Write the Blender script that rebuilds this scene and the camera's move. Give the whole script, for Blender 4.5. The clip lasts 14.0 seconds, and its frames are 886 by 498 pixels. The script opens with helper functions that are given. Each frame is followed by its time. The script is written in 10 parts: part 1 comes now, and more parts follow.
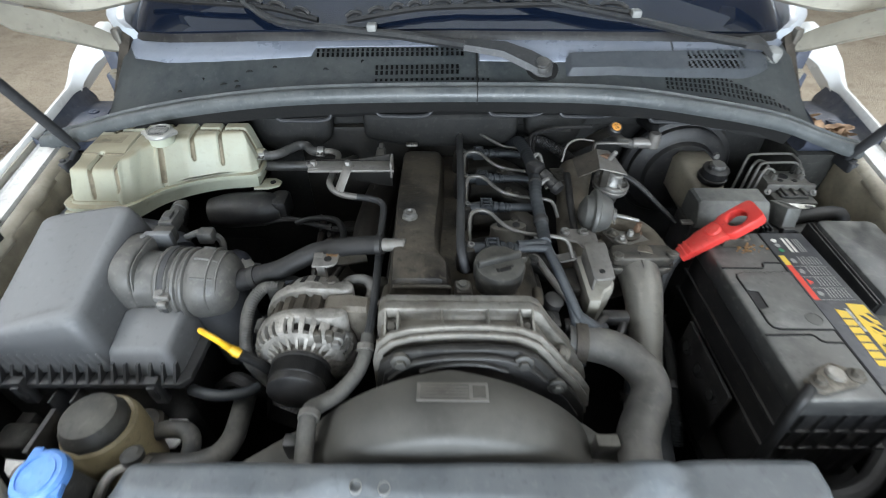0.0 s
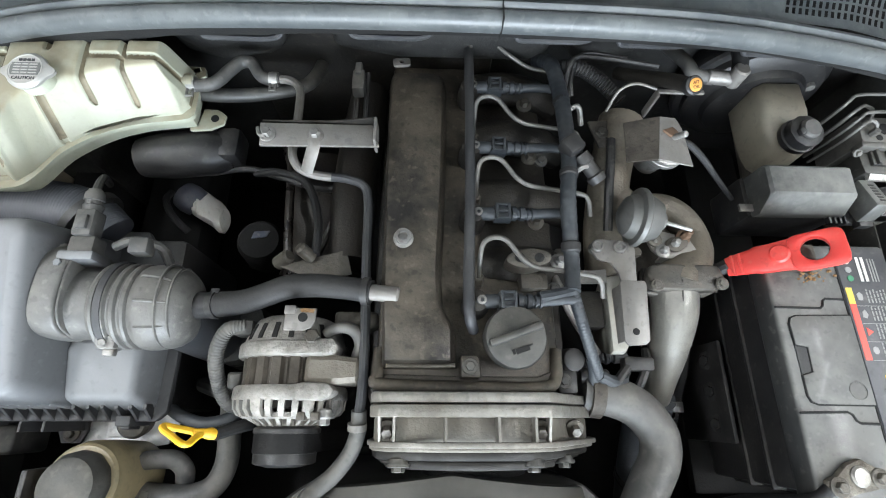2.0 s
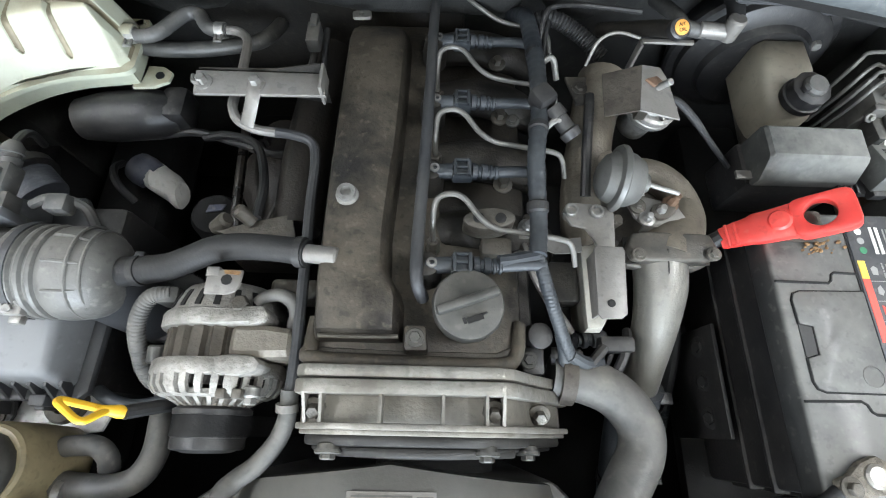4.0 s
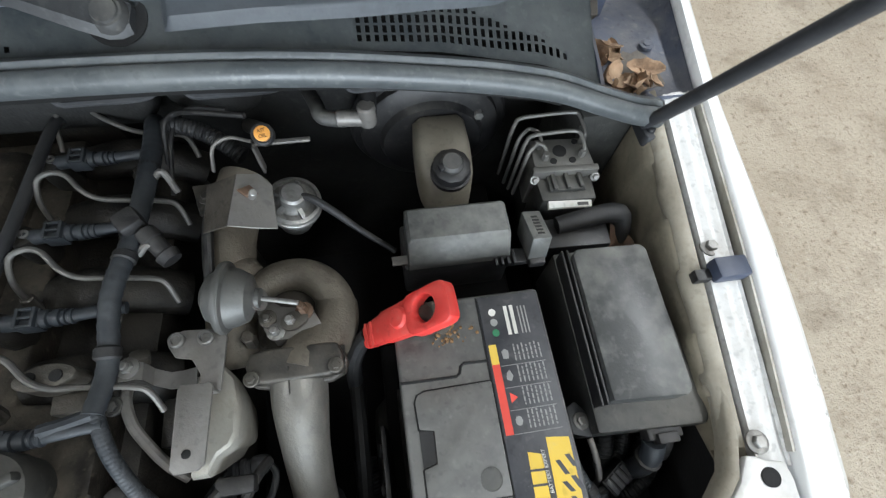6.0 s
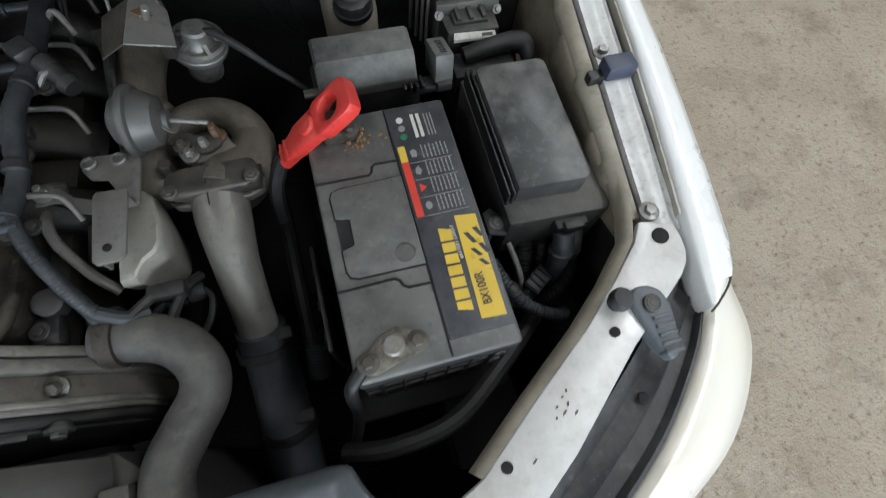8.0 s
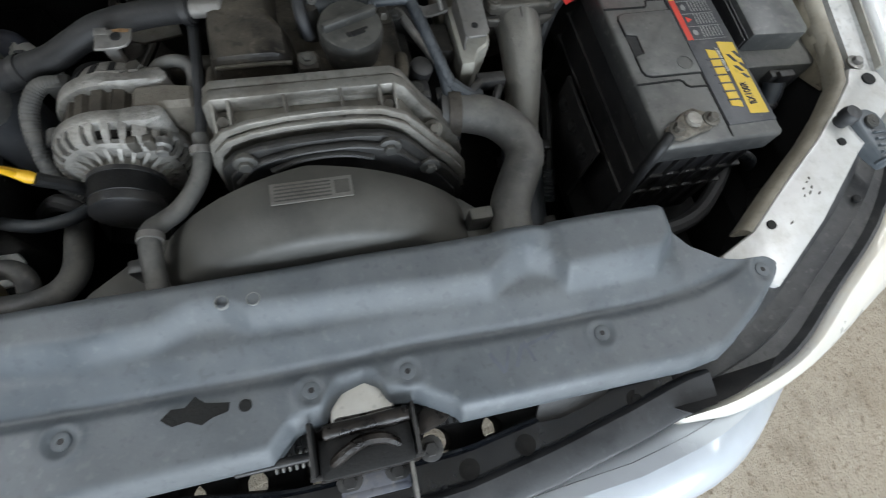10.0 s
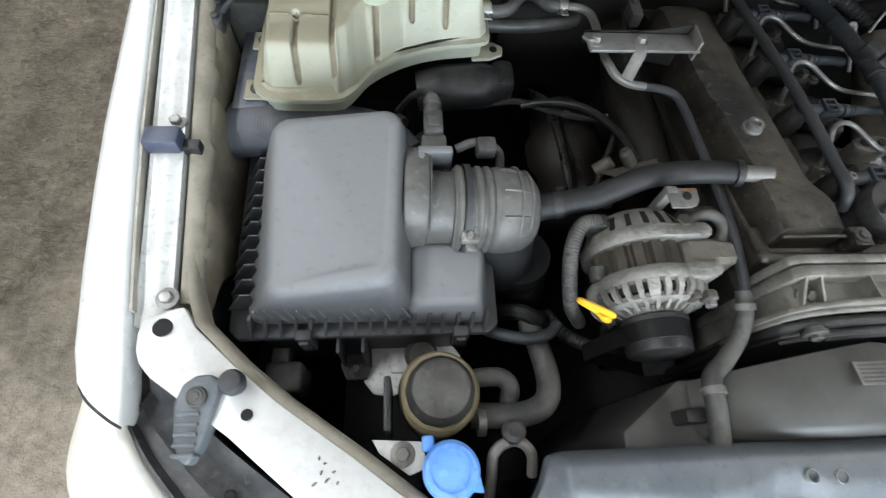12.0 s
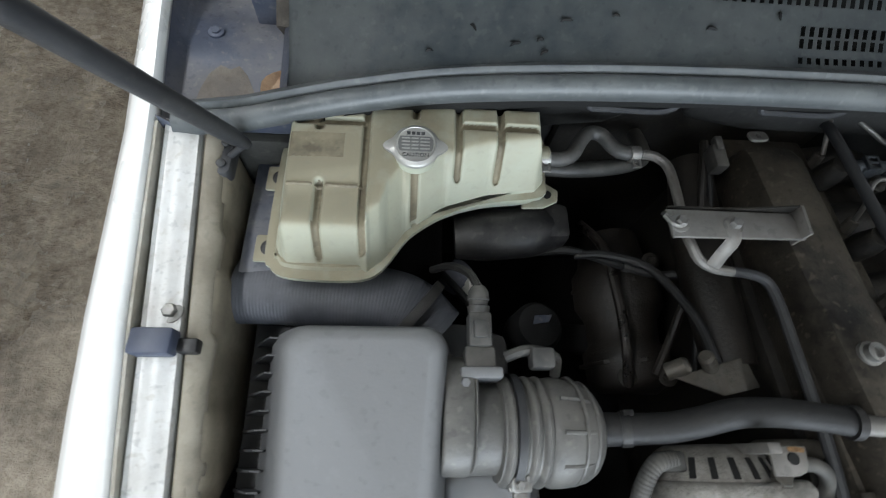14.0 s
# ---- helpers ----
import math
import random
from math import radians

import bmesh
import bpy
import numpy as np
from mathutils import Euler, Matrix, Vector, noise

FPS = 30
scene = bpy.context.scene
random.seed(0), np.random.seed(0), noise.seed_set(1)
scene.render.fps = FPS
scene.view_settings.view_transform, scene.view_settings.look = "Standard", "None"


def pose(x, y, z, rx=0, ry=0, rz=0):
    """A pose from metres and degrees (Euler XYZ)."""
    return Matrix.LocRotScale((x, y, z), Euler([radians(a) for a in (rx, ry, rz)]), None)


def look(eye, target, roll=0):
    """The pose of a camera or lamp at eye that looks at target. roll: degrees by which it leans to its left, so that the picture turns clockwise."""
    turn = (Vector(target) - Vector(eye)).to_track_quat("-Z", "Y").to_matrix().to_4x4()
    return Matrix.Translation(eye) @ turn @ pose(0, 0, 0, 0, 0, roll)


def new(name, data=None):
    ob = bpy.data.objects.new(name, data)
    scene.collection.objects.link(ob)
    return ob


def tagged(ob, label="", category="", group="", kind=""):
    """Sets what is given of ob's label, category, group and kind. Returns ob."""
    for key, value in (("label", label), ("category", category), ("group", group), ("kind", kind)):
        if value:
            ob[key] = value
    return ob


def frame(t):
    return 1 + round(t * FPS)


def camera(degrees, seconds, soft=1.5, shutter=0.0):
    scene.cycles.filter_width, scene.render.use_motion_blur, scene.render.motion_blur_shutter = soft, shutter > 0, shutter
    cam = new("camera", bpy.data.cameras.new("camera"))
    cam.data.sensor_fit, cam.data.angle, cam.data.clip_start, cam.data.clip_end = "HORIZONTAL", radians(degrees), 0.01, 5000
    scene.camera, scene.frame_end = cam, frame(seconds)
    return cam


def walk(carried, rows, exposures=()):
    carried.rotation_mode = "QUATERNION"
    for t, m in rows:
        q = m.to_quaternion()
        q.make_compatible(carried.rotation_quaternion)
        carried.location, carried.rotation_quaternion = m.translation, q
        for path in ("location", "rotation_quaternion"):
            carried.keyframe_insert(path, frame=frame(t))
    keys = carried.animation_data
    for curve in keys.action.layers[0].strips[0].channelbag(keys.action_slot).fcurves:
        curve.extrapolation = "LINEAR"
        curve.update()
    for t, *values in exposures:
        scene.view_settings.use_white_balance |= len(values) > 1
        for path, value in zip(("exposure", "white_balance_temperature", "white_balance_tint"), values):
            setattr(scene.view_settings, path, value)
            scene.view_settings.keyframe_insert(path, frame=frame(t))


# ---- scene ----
cam = camera(86.7, 14.0, soft=1.0, shutter=0.3)
METRES, EYE, TILT, LEAN, TURN = 2.6, 1.49, -41.0, 0.0, 0.0
ROWS = [
    (0.0, 0.0, 0.0, 0.0005, 0.0, -0.1, 0.0),
    (0.5, -0.0146, 0.0567, 0.0662, -1.42, -8.0, 0.2),
    (1.0, -0.011, 0.0879, 0.097, -4.47, -16.7, -1.64),
    (1.5, -0.0092, 0.0902, 0.1137, -1.26, -27.64, -1.32),
    (2.0, -0.0092, 0.0916, 0.1246, -1.29, -29.22, -1.72),
    (2.2, -0.0069, 0.0932, 0.1266, -1.89, -28.87, -1.57),
    (4.3, 0.0314, 0.1069, 0.0881, 0.78, -27.25, -1.23),
    (4.5, 0.0556, 0.1171, 0.0945, 1.06, -26.4, -0.76),
    (5.0, 0.1009, 0.1242, 0.1168, -2.1, -23.32, 0.65),
    (5.5, 0.1421, 0.1258, 0.1218, -5.68, -20.85, 1.11),
    (6.0, 0.1687, 0.124, 0.1166, -8.64, -23.98, 3.57),
    (6.5, 0.1775, 0.1244, 0.1089, -9.41, -26.2, 3.63),
    (7.0, 0.1903, 0.1166, 0.0975, -11.08, -26.9, 4.16),
    (7.2, 0.1956, 0.1123, 0.0885, -11.62, -27.32, 4.91),
    (9.3, 0.0851, 0.029, 0.0067, -17.19, -29.56, 9.36),
    (9.5, 0.0623, 0.0284, 0.003, -14.69, -30.1, 7.82),
    (10.0, 0.0184, 0.0258, 0.0012, -13.31, -28.45, 3.54),
    (10.5, -0.0325, 0.041, 0.0085, -8.75, -27.5, -1.65),
    (11.0, -0.0847, 0.0534, 0.018, -0.82, -26.65, -3.28),
    (11.5, -0.1434, 0.0572, 0.0329, -2.32, -25.42, -2.5),
    (12.0, -0.1888, 0.0682, 0.0525, -4.5, -23.07, -1.06),
    (12.5, -0.2107, 0.0928, 0.0692, -0.77, -26.23, -3.3),
    (13.0, -0.2205, 0.132, 0.0939, -4.38, -27.78, -2.54),
    (13.5, -0.2283, 0.1429, 0.1207, -6.07, -27.34, -0.93),
    (14.0, -0.2024, 0.1459, 0.1264, -2.61, -25.08, -3.26),
]
walk(cam, [(t, pose(-0.03, 0, EYE, TILT, LEAN, TURN) @ pose(METRES * x, METRES * y, METRES * z, 90 + pitch, roll, yaw)) for t, x, y, z, yaw, pitch, roll in ROWS],
     [(0.0, 0.22), (0.5, 0.45), (1.0, 0.67), (1.5, 0.85), (2.2, 1.0), (4.3, 1.10), (5.0, 1.18), (5.5, 0.66), (6.0, 0.16), (6.5, -0.1), (7.2, -0.30), (9.5, -0.7), (10.0, -0.42), (10.5, 0.07), (11.0, 0.4), (11.5, 0.48), (12.0, 0.20), (12.5, 0.02), (13.0, -0.1), (14.0, -0.1)])

# ---- light ----
world = bpy.data.worlds.new("sky")
scene.world = world
world.use_nodes = True
wn = world.node_tree
sky = wn.nodes.new("ShaderNodeTexSky")
sky.sky_type, sky.sun_disc, sky.sun_elevation, sky.sun_rotation = "NISHITA", False, radians(40), radians(200)
wn.nodes["Background"].inputs["Strength"].default_value = 0.12
wn.links.new(sky.outputs["Color"], wn.nodes["Background"].inputs["Color"])


def area_lamp(name, m, sx, sy, watts, colour):
    d = bpy.data.lights.new(name, "AREA")
    d.shape, d.size, d.size_y, d.energy, d.color = "RECTANGLE", sx, sy, watts, colour
    ob = new(name, d)
    ob.matrix_world = m
    return ob


# daylight in the open door, out of view, and added ceiling strip lights
area_lamp("door_daylight", look((0.3, -4.9, 1.75), (0, 0.6, 1.2)), 5.0, 3.3, 620, (0.78, 0.89, 1.0))
STRIPS = [(-2.3, 0.25), (2.3, 0.25), (-2.3, 3.2), (2.3, 3.2)]
for lx, ly in STRIPS:
    area_lamp("added_strip_light", look((lx, ly, 3.72), (lx, ly, 0)), 0.3, 2.4, 75, (0.90, 0.95, 1.0))

# ---- materials ----
MATS = {}


def mat(name, col, rough=0.6, metal=0.0, var=0.25, scale=40.0, bump=0.15, dust=None, amount=0.5, dscale=6.0, fine=260.0, coat=0.0, trans=0.0, side=0.35, speck=0.35, lo=0.36, hi=0.66):
    """A surface with grain at two scales and, where dust is a colour, patches of dust or wear."""
    if name in MATS:
        return MATS[name]
    m = bpy.data.materials.new(name)
    m.use_nodes = True
    t = m.node_tree
    n, l = t.nodes, t.links
    b = n["Principled BSDF"]
    tc = n.new("ShaderNodeTexCoord")

    def nz(s, detail=4.0, rgh=0.55):
        k = n.new("ShaderNodeTexNoise")
        k.inputs["Scale"].default_value, k.inputs["Detail"].default_value, k.inputs["Roughness"].default_value = s, detail, rgh
        l.new(tc.outputs["Object"], k.inputs["Vector"])
        return k

    def ramp(src, lo, hi):
        r = n.new("ShaderNodeMapRange")
        r.inputs["From Min"].default_value, r.inputs["From Max"].default_value = lo, hi
        l.new(src, r.inputs["Value"])
        return r.outputs["Result"]

    def mix(f, a, c):
        k = n.new("ShaderNodeMix")
        k.data_type = "RGBA"
        l.new(f, k.inputs["Factor"])
        for s, v in ((k.inputs["A"], a), (k.inputs["B"], c)):
            if isinstance(v, tuple):
                s.default_value = (*v, 1)
            else:
                l.new(v, s)
        return k.outputs["Result"]

    def math2(op, a, c):
        k = n.new("ShaderNodeMath")
        k.operation = op
        for s, v in ((k.inputs[0], a), (k.inputs[1], c)):
            if isinstance(v, (int, float)):
                s.default_value = v
            else:
                l.new(v, s)
        return k.outputs["Value"]

    grain, broad, tiny = nz(scale), nz(dscale, 6.0, 0.62), nz(fine, 3.0)
    spots = nz(95.0, 2.0, 0.5)
    base = mix(ramp(grain.outputs["Fac"], 0.3, 0.7), tuple(c * (1 - var) for c in col), tuple(min(1, c * (1 + var)) for c in col))
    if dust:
        # dust in patches, thinner on sides than tops; also paints top light into colour
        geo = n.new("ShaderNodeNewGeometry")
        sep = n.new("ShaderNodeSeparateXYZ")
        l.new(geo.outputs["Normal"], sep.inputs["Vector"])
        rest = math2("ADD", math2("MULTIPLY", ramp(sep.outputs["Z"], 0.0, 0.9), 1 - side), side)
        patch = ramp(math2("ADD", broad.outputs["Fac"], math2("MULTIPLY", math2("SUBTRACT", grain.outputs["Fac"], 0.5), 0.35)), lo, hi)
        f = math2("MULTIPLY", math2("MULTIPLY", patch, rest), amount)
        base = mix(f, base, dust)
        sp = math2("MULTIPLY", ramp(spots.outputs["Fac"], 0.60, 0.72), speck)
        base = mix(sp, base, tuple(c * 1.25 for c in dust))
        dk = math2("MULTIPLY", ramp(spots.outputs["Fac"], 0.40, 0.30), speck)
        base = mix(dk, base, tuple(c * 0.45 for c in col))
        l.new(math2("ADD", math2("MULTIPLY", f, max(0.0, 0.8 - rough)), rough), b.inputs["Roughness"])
    else:
        r = n.new("ShaderNodeMapRange")
        r.inputs["To Min"].default_value, r.inputs["To Max"].default_value = max(0.02, rough - 0.1), min(1.0, rough + 0.1)
        l.new(broad.outputs["Fac"], r.inputs["Value"])
        l.new(r.outputs["Result"], b.inputs["Roughness"])
    l.new(base, b.inputs["Base Color"])
    b.inputs["Metallic"].default_value = metal
    b.inputs["Coat Weight"].default_value = coat
    b.inputs["Coat Roughness"].default_value = 0.12
    if trans:
        b.inputs["Subsurface Weight"].default_value = trans
        b.inputs["Subsurface Radius"].default_value = (0.02, 0.015, 0.008)
    if bump:
        k = n.new("ShaderNodeBump")
        k.inputs["Strength"].default_value, k.inputs["Distance"].default_value = bump, 0.002
        l.new(math2("ADD", tiny.outputs["Fac"], math2("MULTIPLY", grain.outputs["Fac"], 0.9)), k.inputs["Height"])
        l.new(k.outputs["Normal"], b.inputs["Normal"])
    MATS[name] = m
    return m


WHITE_PAINT = mat("white paint", (0.80, 0.80, 0.78), 0.28, var=0.02, bump=0.02, coat=0.6)
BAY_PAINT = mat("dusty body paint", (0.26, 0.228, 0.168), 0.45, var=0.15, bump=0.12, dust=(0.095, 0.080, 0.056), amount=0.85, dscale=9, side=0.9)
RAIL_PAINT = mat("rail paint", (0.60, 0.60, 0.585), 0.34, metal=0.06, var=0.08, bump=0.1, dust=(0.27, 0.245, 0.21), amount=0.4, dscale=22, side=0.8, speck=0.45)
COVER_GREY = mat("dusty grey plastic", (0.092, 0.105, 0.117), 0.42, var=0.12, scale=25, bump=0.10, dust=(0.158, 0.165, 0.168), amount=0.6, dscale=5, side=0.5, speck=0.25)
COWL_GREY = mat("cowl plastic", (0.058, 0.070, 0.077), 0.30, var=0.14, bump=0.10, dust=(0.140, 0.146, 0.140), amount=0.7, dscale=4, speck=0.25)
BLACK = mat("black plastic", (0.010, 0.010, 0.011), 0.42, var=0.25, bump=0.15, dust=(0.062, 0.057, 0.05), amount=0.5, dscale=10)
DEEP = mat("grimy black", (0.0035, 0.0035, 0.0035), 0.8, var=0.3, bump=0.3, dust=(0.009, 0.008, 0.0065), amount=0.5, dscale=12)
# dark sides under a dusty pale top: their shade is in the colour
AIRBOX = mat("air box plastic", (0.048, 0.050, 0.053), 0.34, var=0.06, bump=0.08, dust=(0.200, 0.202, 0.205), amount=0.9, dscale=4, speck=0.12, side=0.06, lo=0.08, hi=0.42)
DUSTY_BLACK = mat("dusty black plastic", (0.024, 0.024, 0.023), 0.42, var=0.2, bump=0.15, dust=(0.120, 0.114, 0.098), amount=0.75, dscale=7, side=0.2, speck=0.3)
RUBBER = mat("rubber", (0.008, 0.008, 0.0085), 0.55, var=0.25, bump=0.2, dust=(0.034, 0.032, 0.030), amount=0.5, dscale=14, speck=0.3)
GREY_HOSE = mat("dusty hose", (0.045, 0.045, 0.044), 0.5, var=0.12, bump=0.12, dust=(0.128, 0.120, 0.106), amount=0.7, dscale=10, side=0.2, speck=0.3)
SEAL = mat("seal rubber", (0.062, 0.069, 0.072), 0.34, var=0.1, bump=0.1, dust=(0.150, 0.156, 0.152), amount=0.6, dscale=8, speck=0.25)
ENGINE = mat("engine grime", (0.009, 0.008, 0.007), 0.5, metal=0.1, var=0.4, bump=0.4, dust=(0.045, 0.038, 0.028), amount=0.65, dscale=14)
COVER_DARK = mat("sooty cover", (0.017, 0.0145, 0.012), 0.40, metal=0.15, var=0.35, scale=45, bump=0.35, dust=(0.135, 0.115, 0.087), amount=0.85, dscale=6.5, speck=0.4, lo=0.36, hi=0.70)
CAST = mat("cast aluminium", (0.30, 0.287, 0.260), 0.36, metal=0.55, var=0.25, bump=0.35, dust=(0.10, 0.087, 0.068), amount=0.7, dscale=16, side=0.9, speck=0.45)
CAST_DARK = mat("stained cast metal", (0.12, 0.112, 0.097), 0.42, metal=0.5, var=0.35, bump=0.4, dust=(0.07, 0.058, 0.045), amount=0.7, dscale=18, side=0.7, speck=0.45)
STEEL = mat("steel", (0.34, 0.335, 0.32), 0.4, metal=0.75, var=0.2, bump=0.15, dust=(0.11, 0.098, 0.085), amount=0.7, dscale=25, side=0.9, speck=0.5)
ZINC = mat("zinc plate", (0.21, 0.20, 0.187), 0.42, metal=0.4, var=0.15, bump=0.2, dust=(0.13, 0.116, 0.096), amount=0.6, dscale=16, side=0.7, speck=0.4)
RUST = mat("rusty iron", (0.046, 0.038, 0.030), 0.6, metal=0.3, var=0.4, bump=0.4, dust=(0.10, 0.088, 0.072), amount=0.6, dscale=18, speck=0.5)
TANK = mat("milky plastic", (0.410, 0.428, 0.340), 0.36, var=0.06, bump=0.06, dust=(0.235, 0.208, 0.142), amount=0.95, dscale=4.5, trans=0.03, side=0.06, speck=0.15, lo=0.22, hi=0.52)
TAN = mat("aged translucent plastic", (0.26, 0.215, 0.125), 0.45, var=0.2, bump=0.06, dust=(0.11, 0.088, 0.055), amount=0.7, dscale=14)
RESERVOIR = mat("brown reservoir plastic", (0.21, 0.19, 0.15), 0.45, var=0.1, bump=0.08, dust=(0.12, 0.105, 0.08), amount=0.6, dscale=14)
RED = mat("red plastic", (0.62, 0.035, 0.03), 0.38, var=0.12, bump=0.05, dust=(0.42, 0.10, 0.07), amount=0.4, dscale=25)
YELLOW = mat("yellow plastic", (0.78, 0.44, 0.02), 0.45, var=0.1, bump=0.08)
BLUE = mat("blue plastic", (0.10, 0.28, 0.72), 0.4, var=0.06, bump=0.05, dust=(0.20, 0.38, 0.72), amount=0.5, dscale=30)
ORANGE = mat("orange label", (0.62, 0.27, 0.05), 0.5, var=0.05, bump=0.0)
LABEL_DARK = mat("label black", (0.022, 0.024, 0.032), 0.36, var=0.15, bump=0.05, dust=(0.10, 0.098, 0.095), amount=0.5, dscale=9)
LABEL_YELLOW = mat("label yellow", (0.70, 0.47, 0.04), 0.45, var=0.1, bump=0.03, dust=(0.45, 0.33, 0.09), amount=0.4, dscale=20)
LABEL_RED = mat("label red", (0.60, 0.05, 0.03), 0.45, var=0.1, bump=0.0)
LABEL_GREY = mat("label print", (0.24, 0.24, 0.23), 0.5, var=0.1, bump=0.0)
LABEL_WHITE = mat("label white", (0.62, 0.61, 0.57), 0.55, var=0.1, bump=0.0, dust=(0.38, 0.35, 0.29), amount=0.4, dscale=30)
GREEN = mat("label green", (0.02, 0.16, 0.07), 0.5, var=0.1, bump=0.0)
LAMP_YELLOWED = mat("yellowed lamp cover", (0.80, 0.79, 0.75), 0.22, var=0.03, bump=0.03, dust=(0.74, 0.64, 0.45), amount=0.45, dscale=2.5, coat=0.5, side=0.9, speck=0.0)
LEAF = mat("dry leaf", (0.27, 0.165, 0.095), 0.75, var=0.5, scale=45, bump=0.4, dust=(0.46, 0.34, 0.23), amount=0.6, dscale=22)
FIREWALL = mat("bulkhead", (0.011, 0.011, 0.0105), 0.75, var=0.25, bump=0.35, dust=(0.04, 0.038, 0.034), amount=0.6, dscale=10)
BLUE_GREY = mat("blue grey panel", (0.052, 0.062, 0.092), 0.5, var=0.15, bump=0.12, dust=(0.15, 0.142, 0.135), amount=0.7, dscale=9, speck=0.4)
STATOR = mat("varnished laminations", (0.055, 0.046, 0.035), 0.55, metal=0.2, var=0.3, bump=0.4, dust=(0.10, 0.088, 0.07), amount=0.35, dscale=60)
BLOCK_CAST = mat("dull brown casting", (0.165, 0.146, 0.118), 0.6, metal=0.2, var=0.25, bump=0.5, dust=(0.13, 0.12, 0.10), amount=0.5, dscale=40, side=0.6, speck=0.4)
ABS_CAST = mat("dull zinc casting", (0.13, 0.125, 0.115), 0.45, metal=0.35, var=0.2, bump=0.2, dust=(0.12, 0.115, 0.10), amount=0.5, dscale=20)
ACTUATOR = mat("dull grey tin", (0.105, 0.105, 0.10), 0.42, metal=0.35, var=0.15, bump=0.12, dust=(0.10, 0.096, 0.085), amount=0.5, dscale=14)
ALT_CAST = mat("bright cast aluminium", (0.31, 0.295, 0.27), 0.5, metal=0.45, var=0.4, bump=0.7, dust=(0.12, 0.11, 0.095), amount=0.5, dscale=30, side=0.7, speck=0.5)
# same plastic as the cowl, painted paler and bluer for its sky sheen
UPPER_COWL = mat("cowl plastic, painted sheen", (0.18, 0.20, 0.245), 0.20, var=0.08, bump=0.05, dust=(0.21, 0.22, 0.245), amount=0.5, dscale=6, speck=0.15)
WIPER_GREY = mat("weathered wiper paint", (0.022, 0.023, 0.025), 0.45, var=0.12, bump=0.1, dust=(0.065, 0.065, 0.062), amount=0.6, dscale=8)
FELT = mat("dusty felt", (0.028, 0.028, 0.025), 0.9, var=0.25, bump=0.4, dust=(0.060, 0.058, 0.050), amount=0.6, dscale=9)
CAP_PRINT = mat("cap print", (0.12, 0.12, 0.115), 0.5)
CAP_METAL = mat("dull pressed metal", (0.42, 0.415, 0.395), 0.35, metal=0.6, var=0.1, bump=0.1, dust=(0.36, 0.34, 0.30), amount=0.5, dscale=30, speck=0.2)
TANK_DIRT_SHADE = mat("tank groove dirt and shade", (0.155, 0.13, 0.085), 0.6, var=0.3, bump=0.1, dust=(0.25, 0.22, 0.15), amount=0.6, dscale=20)
GLOSS_BLACK = mat("wet black paint", (0.007, 0.009, 0.013), 0.06, var=0.2, bump=0.05, dust=(0.022, 0.024, 0.028), amount=0.35, dscale=22, coat=1.0, speck=0.25)
COVER_RUB = mat("rubbed grey plastic", (0.085, 0.096, 0.118), 0.45, var=0.2, bump=0.08)
COVER_BLUE = mat("rubbed blue-grey plastic", (0.045, 0.055, 0.085), 0.45, var=0.15, bump=0.08)
SNORKEL = mat("blue-grey duct plastic", (0.040, 0.043, 0.052), 0.45, var=0.12, bump=0.08, dust=(0.10, 0.102, 0.112), amount=0.6, dscale=7, speck=0.15)
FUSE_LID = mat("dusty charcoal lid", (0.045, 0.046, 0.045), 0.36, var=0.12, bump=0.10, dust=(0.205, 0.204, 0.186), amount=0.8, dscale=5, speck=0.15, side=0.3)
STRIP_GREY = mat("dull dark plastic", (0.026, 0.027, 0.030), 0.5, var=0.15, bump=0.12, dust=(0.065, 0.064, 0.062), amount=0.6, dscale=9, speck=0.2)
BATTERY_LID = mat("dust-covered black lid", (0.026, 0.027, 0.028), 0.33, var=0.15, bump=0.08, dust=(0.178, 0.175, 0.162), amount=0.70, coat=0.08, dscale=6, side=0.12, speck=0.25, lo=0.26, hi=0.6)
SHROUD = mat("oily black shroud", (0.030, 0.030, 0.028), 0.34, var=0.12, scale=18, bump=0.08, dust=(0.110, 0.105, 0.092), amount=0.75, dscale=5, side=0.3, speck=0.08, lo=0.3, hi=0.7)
PIPE_CAST = mat("dusty cast pipe", (0.17, 0.162, 0.145), 0.34, metal=0.35, var=0.2, bump=0.3, dust=(0.155, 0.143, 0.12), amount=0.7, dscale=12, side=0.3, speck=0.3)
# body paint made paler than the side wall: sunlit top put into colour
LEDGE = mat("dusty ledge, lit tone", (0.335, 0.305, 0.245), 0.45, var=0.15, bump=0.12, dust=(0.13, 0.11, 0.078), amount=0.7, dscale=12, side=0.7)
GUTTER = mat("gutter paint", (0.40, 0.385, 0.34), 0.45, var=0.1, bump=0.1, dust=(0.22, 0.195, 0.15), amount=0.8, dscale=14, side=0.9)
# darker than ENGINE: shade of the depths put into the colour
DEEP_BROWN = mat("oily brown with depth shade", (0.008, 0.006, 0.0045), 0.5, var=0.4, bump=0.4, dust=(0.022, 0.017, 0.012), amount=0.6, dscale=14)
HOUSING_CAST = mat("pale matt casting", (0.38, 0.365, 0.32), 0.38, metal=0.2, var=0.15, bump=0.25, dust=(0.22, 0.20, 0.16), amount=0.6, dscale=14, side=0.8, speck=0.3)
ARM_PAINT = mat("scuffed pale paint", (0.58, 0.575, 0.555), 0.30, metal=0.1, var=0.05, bump=0.06, dust=(0.36, 0.335, 0.29), amount=0.45, dscale=32, side=0.9, speck=0.15, lo=0.45, hi=0.7)
